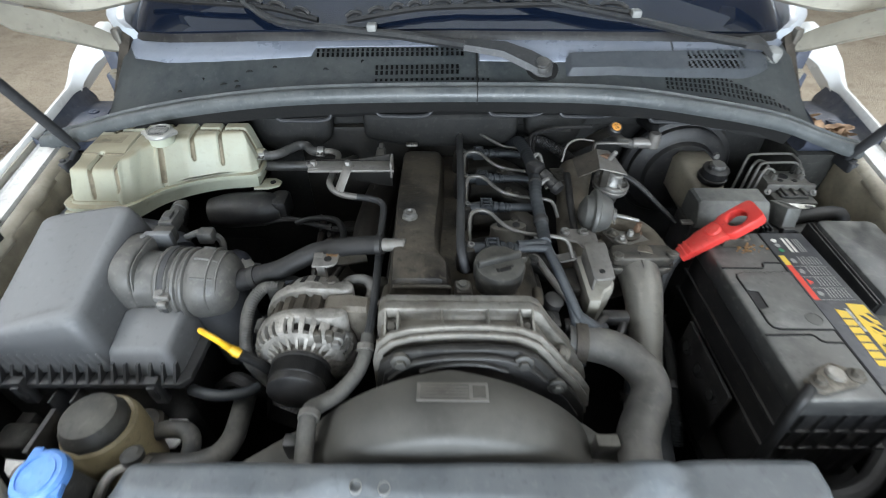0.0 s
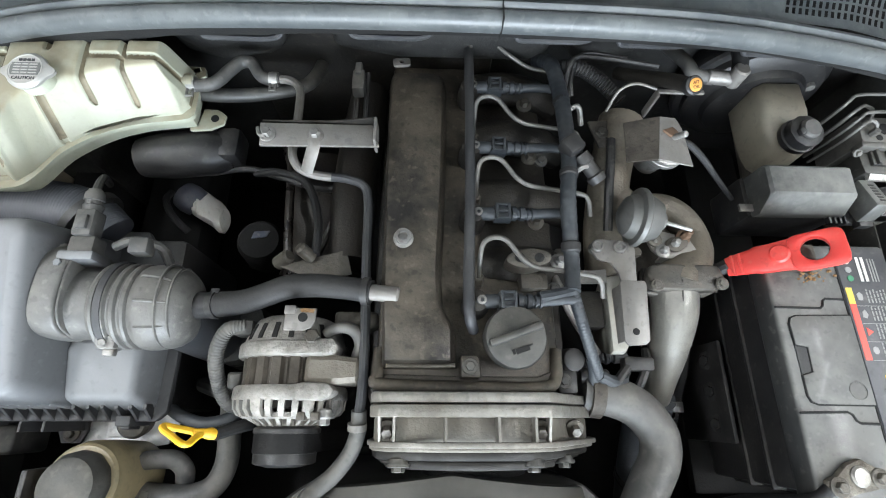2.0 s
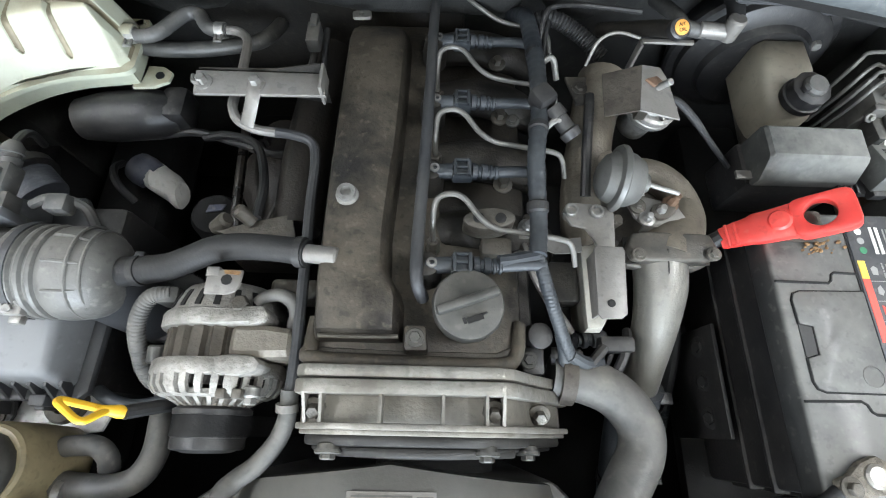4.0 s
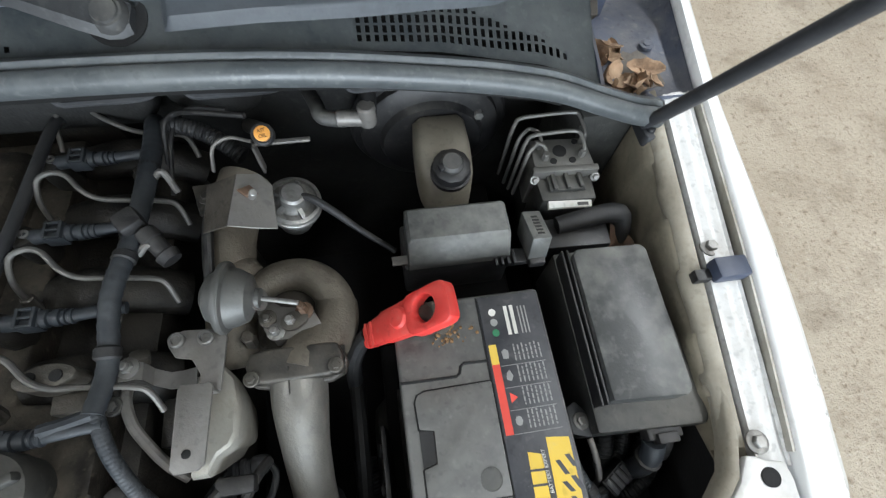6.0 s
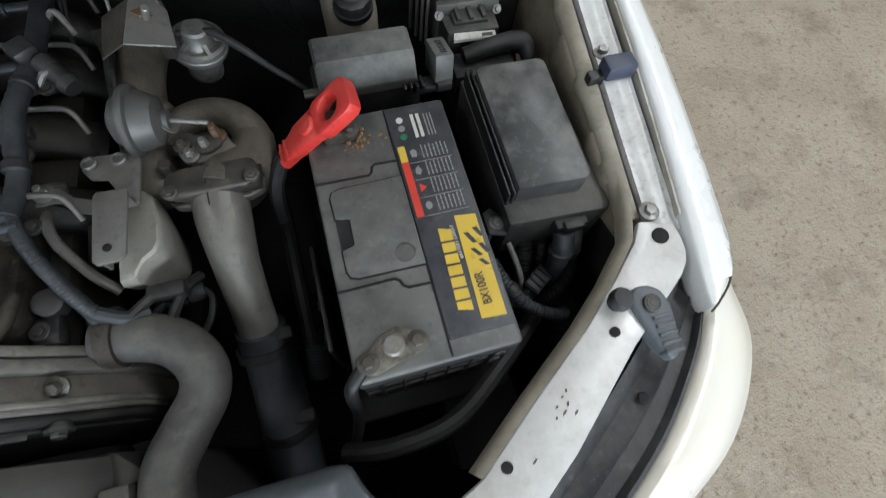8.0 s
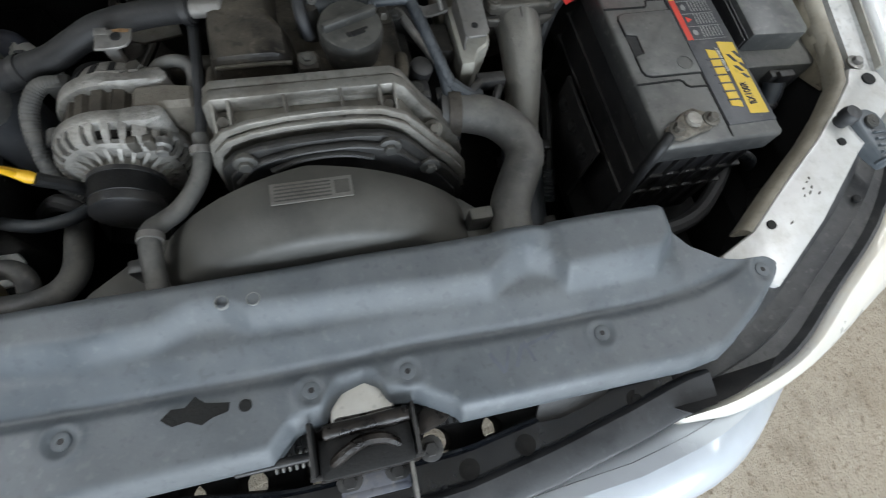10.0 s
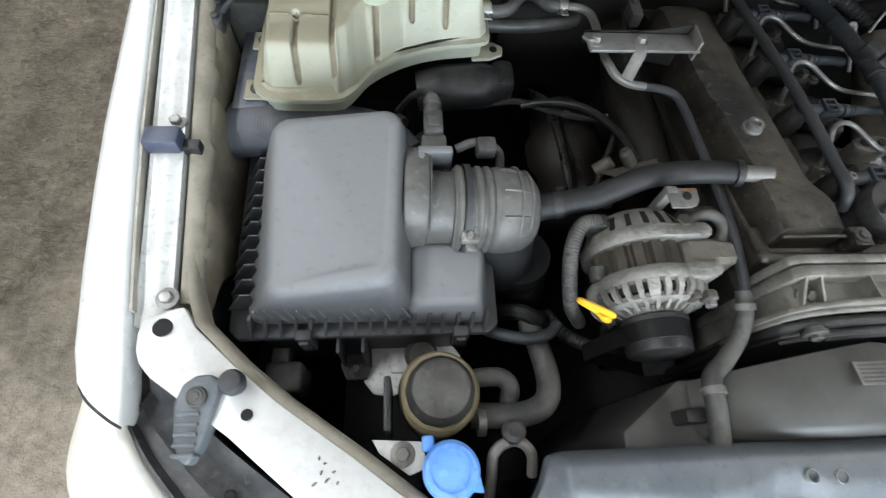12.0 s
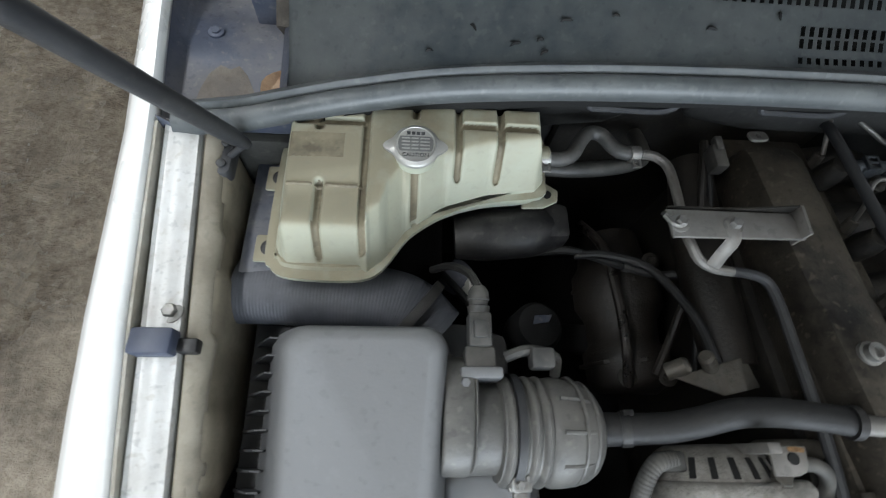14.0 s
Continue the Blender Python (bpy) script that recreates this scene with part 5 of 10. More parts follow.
hood = lambda x, u, w: V(x, 1.06 - u * C + w * S * 0, 1.262 + u * S + w)
bm = B()
loops = []
for i in range(21):
    x = -0.86 + 1.72 * i / 20
    e = abs(x) / 0.86
    us = (0.05 * e * e, 0.02 + 0.05 * e * e, 0.3, 0.6, 0.9, 1.06 - 0.12 * e * e)
    loops.append([hood(x, u, 0.03 - 0.02 * e * e) for u in us] + [hood(x, u, 0.0 - 0.02 * e * e) for u in reversed(us)])
loft(bm, loops)
part("skin", bm, WHITE_PAINT, bonnet, smooth=60)
# unseen pad, added to cut light bounced into the bay
bm = B()
loft(bm, [[hood(x, u, -0.012) for u in (0.16, 0.4, 0.7, 0.94)] + [hood(x, u, -0.024) for u in (0.94, 0.7, 0.4, 0.16)] for x in (-0.70, -0.35, 0.0, 0.35, 0.70)])
part("insulation_pad", bm, DEEP, bonnet, "black pad, added to cut bounced light")
for s in (-1, 1):
    bm = B()
    loft(bm, [[V(s * x, y, z - h), V(s * (x - 0.006), y - 0.012, z - h * 0.6), V(s * (x - 0.004), y - 0.014, z + h * 0.5), V(s * x, y, z + h), V(s * (x + 0.02), y + 0.012, z + h * 0.8), V(s * (x + 0.02), y + 0.014, z - h * 0.8)]
              for x, y, z, h in ((0.716, 1.045, 1.160, 0.016), (0.735, 1.02, 1.178, 0.024), (0.764, 0.955, 1.220, 0.026), (0.808, 0.90, 1.254, 0.024), (0.825, 0.84, 1.32, 0.022), (0.825, 0.80, 1.42, 0.02), (0.82, 0.79, 1.56, 0.02))])
    part("hinge_arm", bm, HINGE_CREAM, bonnet, "cream painted hinge arm", smooth=50)
    bm = B()
    loft(bm, [[V(s * x, y - 0.014, z), V(s * x, y - 0.004, z - 0.006), V(s * x, y + 0.02, z + 0.002), V(s * x, y + 0.03, z + 0.05), V(s * x, y - 0.02, z + 0.06)] for x, y, z in ((0.60, 1.045, 1.262), (0.66, 1.04, 1.248), (0.72, 1.03, 1.238), (0.78, 1.015, 1.238), (0.83, 0.995, 1.254), (0.858, 0.97, 1.275))])
    part("rear_corner", bm, HINGE_CREAM, bonnet, "cream painted rear corner of the bonnet", smooth=50)
    bm = B()
    box(bm, s * 0.712 - 0.008, s * 0.712 + 0.008, 1.028, 1.062, 1.135, 1.196, 0.004)
    part("hinge_clamp", bm, CAST_DARK, bonnet)
    bm = B()
    box(bm, s * 0.742 - 0.015, s * 0.742 + 0.015, 1.03, 1.06, 1.10, 1.16, 0.006)
    box(bm, s * 0.752 - 0.018, s * 0.752 + 0.018, 1.025, 1.07, 1.02, 1.105, 0.006)
    part("hinge_bracket", bm, BLUE_GREY, bonnet)
    bm = B()
    bolt(bm, (s * 0.745, 1.028, 1.10), (0, -1, 0.1), 0.009, 0.008)
    part("hinge_bolt", bm, BAY_PAINT, bonnet)
    st = thing("gas_strut", (s * 0.765, 0.822, 1.0), "slim dark gas strut holding up the bonnet", "gas strut", "gas struts")
    a, d = V(0.772, 0.822, 1.014) if s > 0 else V(-0.748, 0.826, 1.034), V(s * 0.075, -0.385, 0.915)
    bm = B()
    tube(bm, [a, a + d * 0.008, a + d * 0.025, a + d * 0.05, a + d * 0.25, a + d * 0.48], [0.006, 0.0075, 0.0082, 0.0095, 0.0095, 0.0095], 16, 4)
    part("cylinder", bm, STRIP_GREY, st)
    bm = B()
    rod(bm, a + d * 0.47, a + d * 0.76, 0.005)
    part("rod", bm, STEEL, st)
    bm = B()
    prism(bm, [(s * 0.781 + a, y) for a, y in ((-0.010, 0.806), (-0.006, 0.800), (0.006, 0.800), (0.010, 0.806), (0.010, 0.850), (0.006, 0.856), (-0.006, 0.856), (-0.010, 0.850))], 0.99, 1.012, 0.003)
    part("foot_bracket", bm, STRIP_GREY, st)
    for y in (0.813, 0.842):
        bm = B()
        lathe(bm, [(0.0055, 0.0), (0.0055, 0.003), (0.004, 0.004), (0.0, 0.004)], (s * 0.781, y, 1.012), n=16)
        part("foot_bolt", bm, WIPER_GREY, st)
    bm = B()
    rod(bm, (s * 0.781, 0.826, 1.002), a + V(0, 0, 0.002), 0.004)
    part("ball_stud", bm, STRIP_GREY, st)

# under the engine: near-black pieces added to close the bay
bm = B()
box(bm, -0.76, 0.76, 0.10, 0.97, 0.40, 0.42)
solo("undertray", bm, DEEP, "near-black tray added to close the engine bay below", "undertray", kind="structure")
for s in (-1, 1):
    leg = thing("chassis_leg", (s * 0.5, 0.5, 0.6), "near-black chassis leg beside the engine", "chassis leg", "chassis legs")
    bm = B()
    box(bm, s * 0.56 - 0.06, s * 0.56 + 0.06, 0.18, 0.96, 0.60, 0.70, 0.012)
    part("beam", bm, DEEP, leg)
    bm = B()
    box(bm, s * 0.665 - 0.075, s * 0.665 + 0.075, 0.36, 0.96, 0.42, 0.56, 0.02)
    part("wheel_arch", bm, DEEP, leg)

# ---- engine ----
engine = thing("engine", (0, 0.65, 0.55), "grimy diesel engine with a long dark valve cover", "engine")
bm = B()
prism(bm, [(-0.125, 0.405), (0.13, 0.405), (0.13, 0.93), (-0.125, 0.93)], 0.50, lambda x, y: ez(y, 0.965), 0.012)
part("block", bm, ENGINE, engine)
bm = B()
prism(bm, [(-0.112, 0.432), (-0.098, 0.424), (0.085, 0.424), (0.108, 0.440), (0.108, 0.555), (0.02, 0.565), (0.01, 0.93), (-0.112, 0.93)], lambda x, y: ez(y, 0.955), lambda x, y: ez(y, 1.006), 0.006)
part("valve_cover_base", bm, COVER_DARK, engine)
bm = B()
loops = []
for y, xl, xr, z in ((0.446, -0.104, -0.014, 1.010), (0.447, -0.104, -0.015, 1.030), (0.453, -0.103, -0.016, 1.044), (0.485, -0.104, -0.016, 1.050), (0.497, -0.105, -0.020, 1.051), (0.517, -0.106, -0.032, 1.051),
                     (0.56, -0.107, -0.034, 1.051), (0.655, -0.110, -0.030, 1.049), (0.668, -0.111, -0.029, 1.045), (0.75, -0.112, -0.027, 1.044), (0.87, -0.113, -0.026, 1.042), (0.888, -0.112, -0.028, 1.036), (0.893, -0.110, -0.03, 1.01)):
    f = 0.004 if y < 0.446 else 0.0
    loops.append([V(x, y, ez(y, q)) for x, q in ((xl - 0.002, 1.0), (xl, z - 0.012), (xl + 0.004, z - 0.003), (xl + 0.012, z), ((xl + xr) / 2, z + 0.001), (xr - 0.02, z), (xr - 0.010, z - 0.004), (xr - 0.004, z - 0.016), (xr, 1.0))])
loft(bm, loops)
part("valve_cover", bm, COVER_DARK, engine, "long raised sooty valve cover", smooth=40)
bm = B()
lathe(bm, [(0.0125, -0.01), (0.0125, 0.004), (0.010, 0.005), (0.010, 0.012), (0.006, 0.0125), (0.005, 0.008)], (-0.083, 0.600, ez(0.6, 1.05)), n=20)
part("cover_nut", bm, STEEL, engine, "bright steel nut")
bm = B()
holed(bm, 0.013, 0.0085, 0.0040, -0.002, 0.002, pose(-0.096, 0.898, 1.003, -12, 0, 4), 24, 4.0)
part("lifting_tab", bm, ZINC, engine)
# step and bolts along the cover's front edge
bm = B()
prism(bm, [(-0.014, 0.434), (0.010, 0.434), (0.008, 0.460), (-0.014, 0.460)], 1.0, 1.036, 0.004)
part("bolt_tab", bm, COVER_DARK, engine)
for x, y, z in ((-0.003, 0.447, 1.036), (0.118, 0.435, 0.985), (0.112, 0.55, 0.99), (0.112, 0.75, 0.975)):
    bm = B()
    bolt(bm, (x, y, z), (0, 0, 1), 0.0058, 0.005)
    part("cover_bolt", bm, DUSTY_BLACK, engine)
bm = B()
tube(bm, [(-0.108, 0.470, 1.006), (-0.109, 0.440, 1.012), (-0.103, 0.428, 1.017), (0.0, 0.425, 1.020), (0.08, 0.425, 1.016), (0.100, 0.436, 1.010), (0.105, 0.47, 1.002)], 0.0075, 12)
part("edge_bead", bm, COVER_DARK, engine)
# worn strip in paler metal; the edge's highlight is in its colour
bm = B()
tube(bm, [(-0.098, 0.4475, ez(0.448, 1.0335)), (-0.07, 0.4470, ez(0.448, 1.0345)), (-0.04, 0.4472, ez(0.448, 1.0340)), (-0.020, 0.4485, ez(0.448, 1.0315))], 0.0026, 8)
part("worn_edge", bm, CAST_DARK, engine, "rubbed front edge, painted bright for its highlight")
bm = B()
prism(bm, [(-0.112, 0.432), (-0.098, 0.4235), (0.085, 0.4235), (0.106, 0.440), (0.100, 0.446), (0.08, 0.438), (-0.012, 0.438), (-0.10, 0.440)], 1.000, 1.0115, 0.003)
part("front_ledge", bm, CAST_DARK, engine, "dusty stained front ledge")

cap = thing("oil_filler_cap", (0.044, 0.482, 1.0), "round dusty black oil filler cap with a grip bar", "oil cap")
AX = (0.02, -0.05, 1)
bm = B()
lathe(bm, [(0.031, 0.0), (0.031, 0.02), (0.0352, 0.022), (0.0360, 0.040), (0.0342, 0.0455), (0.031, 0.047), (0.0, 0.0475)], (0.048, 0.481, 1.003), AX, 48, lambda j, n, h: 1 + (0.012 if (j % 4 < 2 and 0.021 < h < 0.042) else 0))
part("cap", bm, DUSTY_BLACK, cap)
bm = B()
m = pose(0.048, 0.481, 1.050, 0, 0, 20)
box(bm, -0.0325, 0.0325, -0.0045, 0.0045, -0.004, 0.010, 0.003, m=m)
part("grip", bm, DUSTY_BLACK, cap)
bm = B()
m = pose(0.055, 0.464, 1.0512, 0, 0, 20)
box(bm, -0.008, 0.008, -0.003, 0.003, -0.001, 0.0006, m=m)
box(bm, 0.007, 0.013, 0.001, 0.003, -0.001, 0.0006, m=m)
box(bm, -0.012, -0.009, -0.002, 0.004, -0.001, 0.0006, m=m)
part("oil_can_mark", bm, DEEP, cap, "small dark oil can mark")

timing = thing("timing_cover", (0, 0.38, 0.85), "ribbed cast aluminium timing cover at the engine's front", "timing cover")
OUT = [(-0.114, 0.80), (-0.116, 1.01), (-0.112, 1.042), (-0.102, 1.051), (0.082, 1.049), (0.094, 1.041), (0.116, 1.005), (0.165, 0.94), (0.178, 0.90), (0.178, 0.80)]
bm = B()
slab(bm, OUT, 0.3925, 0.406, 0.0025)
slab(bm, [(x, z - 0.0015) for x, z in OUT], 0.4075, 0.419, 0.0025)
part("rear_flange", bm, CAST, timing)
bm = B()
slab(bm, [(x * 0.97, z - 0.020) for x, z in OUT], 0.366, 0.394, 0.004)
part("body", bm, TIMING_BODY, timing)
ARC = [(-0.122, 0.915), (-0.121, 0.980), (-0.113, 1.020), (-0.096, 1.038), (-0.070, 1.047), (-0.035, 1.052), (0.0, 1.053), (0.035, 1.052), (0.066, 1.047), (0.090, 1.034), (0.108, 1.012), (0.128, 0.983), (0.152, 0.953), (0.172, 0.920), (0.180, 0.875)]
bm = B()
slab(bm, ARC + [(x * 0.95, z - 0.008) for x, z in reversed(ARC)], 0.362, 0.368, 0.0015)
part("front_flange", bm, CAST, timing)
bm = B()
slab(bm, [(x * 0.985, z - 0.010) for x, z in ARC] + [(x * 0.93, z - 0.017) for x, z in reversed(ARC)], 0.3575, 0.3625, 0.0012)
part("front_lip", bm, CAST, timing)
for x in (-0.102, -0.086, -0.031, 0.026, 0.066, 0.082):
    top = lin(x, ARC)
    bm = B()
    w = 0.0020
    loft(bm, [[V(x - w, 0.394, 1.010), V(x + w, 0.394, 1.010), V(x + w * 0.7, 0.394, 1.049), V(x - w * 0.7, 0.394, 1.049)], [V(x - w, 0.367, 1.008), V(x + w, 0.367, 1.008), V(x + w * 0.7, 0.367, top - 0.001), V(x - w * 0.7, 0.367, top - 0.001)]])
    part("rib", bm, CAST, timing)
for x, z in ((-0.094, 1.029), (0.074, 1.029), (0.128, 0.976)):
    bm = B()
    bolt(bm, (x, 0.380, z), (0, -0.5, 0.9), 0.0068, 0.010)
    part("bolt", bm, CAST_DARK, timing)
bm = B()
slab(bm, [(x * 0.97, z - 0.026) for x, z in ARC] + [(0.17, 0.72), (-0.115, 0.72)], 0.3475, 0.3590, 0.004)
part("cover_flange", bm, COVER_PLATE, timing, "grimy black plastic cover flange", smooth=40)
bm = B()
slab(bm, [(x * 0.92, z - 0.036) for x, z in ARC] + [(0.16, 0.72), (-0.11, 0.72)], 0.3425, 0.3480, 0.003)
part("lower_cover", bm, BLACK, timing, "grimy black plastic lower cover", smooth=40)
for k, (r, pts) in enumerate(((0.006, ((-0.058, 0.992), (-0.03, 1.006), (0.0, 1.010), (0.025, 1.006), (0.050, 0.994))), (0.0045, ((-0.098, 0.975), (-0.070, 1.006), (-0.03, 1.018), (0.0, 1.020), (0.035, 1.018), (0.072, 1.002), (0.10, 0.972))))):
    bm = B()
    tube(bm, [(x, 0.3425, z) for x, z in pts], r, 10, flat=0.6)
    part("moulded_bead", bm, COVER_PLATE, timing)
for x, z in ((-0.082, 1.008), (0.069, 1.006), (0.118, 0.955)):
    bm = B()
    rod(bm, (x, 0.3500, z), (x, 0.3420, z + 0.001), 0.0105, 20)
    bolt(bm, (x, 0.342, z + 0.001), (0, -1, 0.1), 0.0075, 0.007)
    part("cover_screw", bm, DUSTY_BLACK, timing)
bm = B()
lathe(bm, [(0.02, 0.0), (0.075, 0.0), (0.078, 0.006), (0.078, 0.022), (0.075, 0.028), (0.02, 0.028)], (0.02, 0.334, 0.80), (0, -1, 0), 36)
part("crank_pulley", bm, DEEP, timing)

fan = thing("fan_shroud", (-0.02, 0.28, 0.85), "dusty black domed fan shroud behind the radiator", "fan shroud")
bm = B()
loops = []
R, ZC = 0.2175, 1.012 - 0.2175
for y, dr in ((0.236, -0.060), (0.238, -0.045), (0.242, -0.012), (0.252, 0.0), (0.29, 0.001), (0.318, 0.0), (0.332, -0.004), (0.334, -0.012)):
    row = []
    for k in range(33):
        a = radians(142 - 104 * k / 32)
        row.append(V(-0.022 + (R + dr) * 1.0 * math.cos(a), y - 0.028 * abs(math.cos(a)) * (y > 0.3), ZC + (R + dr) * math.sin(a)))
    for k in range(33):
        a = radians(38 + 104 * k / 32)
        row.append(V(-0.022 + (R + dr - 0.006) * math.cos(a), y - 0.028 * abs(math.cos(a)) * (y > 0.3), ZC + (R + dr - 0.006) * math.sin(a)))
    loops.append(row)
loft(bm, loops)
part("dome", bm, SHROUD, fan, smooth=50)
bm = B()
prism(bm, [(-0.29, 0.165), (0.24, 0.165), (0.22, 0.25), (0.15, 0.315), (-0.20, 0.315), (-0.28, 0.26)], 0.45, 0.925, 0.01)
part("frame_box", bm, SHROUD, fan)
bm = B()
m = pose(-0.018, 0.300, 1.0145, -3, 1, 0)
box(bm, -0.042, 0.040, -0.014, 0.010, -0.001, 0.0012, m=m)
plate_label = part("paper_label", bm, ZINC, fan, "grimy white paper label")
bm = B()
for k in range(5):
    box(bm, -0.038, 0.018, -0.0115 + k * 0.0042, -0.0098 + k * 0.0042, 0.001, 0.0016, m=m)
box(bm, 0.022, 0.037, -0.010, 0.006, 0.001, 0.0016, m=m)
part("print_block", bm, DUSTY_BLACK, plate_label, "rows of unreadable dark print")
for x in (-0.205, 0.165):
    bm = B()
    box(bm, x - 0.014, x + 0.014, 0.262, 0.278, 0.92, 0.958, 0.003)
    part("lug", bm, DUSTY_BLACK, fan)
rad = thing("radiator", (0, 0.2, 0.6), "radiator with black plastic tanks behind the crossbar", "radiator")
bm = B()
box(bm, -0.34, 0.34, 0.166, 0.212, 0.45, 0.915, 0.004)
part("core", bm, DEEP, rad)
bm = B()
box(bm, -0.36, 0.36, 0.162, 0.216, 0.915, 0.948, 0.012)
part("top_tank", bm, BLACK, rad)


# ---- fuel rail, injectors, harness ----
fuel = thing("fuel_rail", (0.0, 0.7, 1.0), "dark steel fuel rail with bright bent injector pipes", "fuel rail")
bm = B()
tube(bm, [(0.003, 0.49, 1.022), (-0.003, 0.502, 1.044), (-0.004, 0.54, 1.046), (0.0, 0.65, 1.040), (0.003, 0.78, 1.026), (0.005, 0.905, 1.012), (0.008, 0.93, 1.0)], 0.0068, 12)
part("rail", bm, STRIP_GREY, fuel)
INJ = [0.855, 0.745, 0.640, 0.522]
for i, y in enumerate(INJ):
    z = ez(y, 1.058)
    bm = B()
    end = (0.150, y + 0.036, z - 0.022), (0.163, y + 0.030, z - 0.028), (0.170, y + 0.014, z - 0.045)
    if i == 0:
        tube(bm, [(0.006, y + 0.030, z - 0.030), (0.006, y + 0.062, z - 0.006), (0.018, y + 0.080, z), (0.040, y + 0.076, z - 0.002), (0.066, y + 0.058, z - 0.008), (0.100, y + 0.045, z - 0.020), *end], 0.0032, 10)
    else:
        tube(bm, [(0.012, y + 0.034, z - 0.046), (0.011, y + 0.048, z - 0.018), (0.014, y + 0.068, z - 0.002), (0.028, y + 0.076, z), (0.044, y + 0.072, z - 0.002), (0.062, y + 0.052, z - 0.008), (0.080, y + 0.043, z - 0.014), (0.104, y + 0.042, z - 0.020), *end], 0.0032, 10)
    injp = part("injector_pipe", bm, PIPE_STEEL, fuel, "dull bent steel pipe")
    bm = B()
    rod(bm, (0.012, y + 0.030, z - 0.060), (0.012, y + 0.038, z - 0.038), 0.0075, 6)
    part("pipe_nut", bm, CAST_DARK, injp)
for i, y in enumerate(INJ):
    z = ez(y, 1.046)
    inj = thing("injector", (0.04, y, z - 0.04), "slate black injector with its plug and cable sleeve", "injector", "injectors")
    bm = B()
    lathe(bm, [(0.016, 0.0), (0.017, 0.024), (0.015, 0.036), (0.013, 0.048), (0.009, 0.050)], (0.006, y, z - 0.045), (0, 0, 1), 18)
    part("body", bm, ENGINE, inj)
    bm = B()
    lathe(bm, [(0.0055, 0.0), (0.0055, 0.003), (0.0030, 0.0035), (0.0025, 0.001), (0.0, 0.001)], (0.011, y, z + 0.005), (0.15, 0, 1), 16)
    part("return_nipple", bm, STEEL, inj)
    bm = B()
    rod(bm, (0.004, y, z - 0.003), (0.034, y, z), 0.0088, 14)
    part("head", bm, SLATE, inj)
    bm = B()
    box(bm, 0.031, 0.054, y - 0.0105, y + 0.0105, z - 0.010, z + 0.007, 0.002)
    for q in ((0.033, 0.0365, -0.0105, 0.0105), (0.0485, 0.052, -0.0105, 0.0105), (0.0365, 0.0485, -0.0105, -0.0075), (0.0365, 0.0485, 0.0075, 0.0105), (0.0365, 0.0485, -0.0015, 0.0015)):
        box(bm, q[0], q[1], y + q[2], y + q[3], z + 0.006, z + 0.0115, 0.0006)
    part("plug", bm, SLATE, inj, "plug with a raised locking frame")
    bm = B()
    lathe(bm, [(0.0095, 0.0), (0.0095, 0.006), (0.0070, 0.007), (0.0070, 0.010), (0.0092, 0.011), (0.0092, 0.017), (0.0070, 0.018), (0.0070, 0.0195), (0.0085, 0.0205), (0.0085, 0.0225), (0.0068, 0.0235), (0.0068, 0.0255), (0.0082, 0.0265), (0.0082, 0.029), (0.006, 0.030)], (0.054, y, z), (1, 0, -0.05), 16)
    part("boot", bm, SLATE, inj, "ribbed boot", )
    bm = B()
    tube(bm, [(0.080, y, z - 0.001), (0.098, y + 0.002, z - 0.002), (0.118, y + 0.004, z - 0.004), (0.130, y + 0.004, z - 0.006)], 0.0066, 12)
    part("cable_sleeve", bm, SLATE, inj)
# the head between the injectors: ribs and bolts
for k, y in enumerate((0.90, 0.80, 0.692, 0.585)):
    runner = thing("intake_runner", (0.07, y, 0.93), "grimy rounded cast intake runner", "intake runner", "intake runners")
    bm = B()
    tube(bm, [(0.012, y, ez(y, 0.985)), (0.06, y, ez(y, 0.992)), (0.11, y, ez(y, 0.980)), (0.15, y, ez(y, 0.95))], [0.026, 0.029, 0.029, 0.028], 16, flat=0.75)
    part("pipe", bm, ENGINE, runner)
    bm = B()
    bolt(bm, (0.095, y - 0.045, ez(y, 1.01)), (0, 0, 1), 0.007, 0.012)
    part("bolt", bm, CAST_DARK, runner)
clamp = thing("injector_clamp", (0.08, 0.57, 1.0), "oval cast metal clamp with two bolt holes", "clamp")
bm = B()
m = pose(0.072, 0.577, 1.030, 0, 0, 5)
prism(bm, [(0.025 * math.cos(a) * (1 + 0.15 * abs(math.cos(a))), 0.013 * math.sin(a)) for a in [2 * math.pi * k / 24 for k in range(24)]], -0.022, 0.008, 0.003, m=m)
part("body", bm, CAST_DARK, clamp)
for dx in (-0.012, 0.012):
    bm = B()
    lathe(bm, [(0.006, 0.0), (0.006, 0.0015), (0.004, 0.002)], (0.072 + dx, 0.577, 1.038), n=14)
    part("hole", bm, DEEP, clamp)
bm = B()
box(bm, 0.065, 0.10, 0.545, 0.566, 0.985, 1.012, 0.004)
part("foot", bm, CAST_DARK, clamp)

har = thing("wiring_harness", (0.13, 0.7, 1.0), "thick black taped wiring harness along the engine", "wiring harness")
bm = B()
tube(bm, [(0.115, 0.925, 0.985), (0.128, 0.895, 1.012), (0.133, 0.860, 1.018), (0.136, 0.80, 1.026), (0.134, 0.72, 1.035), (0.125, 0.65, 1.042), (0.126, 0.58, 1.032), (0.122, 0.535, 1.038)], [0.0105, 0.011, 0.0112, 0.0105, 0.010, 0.0098, 0.0095, 0.009], 14, ridge=0.0007, pitch=0.011)
part("trunk", bm, SLATE, har, "tape-wrapped trunk")
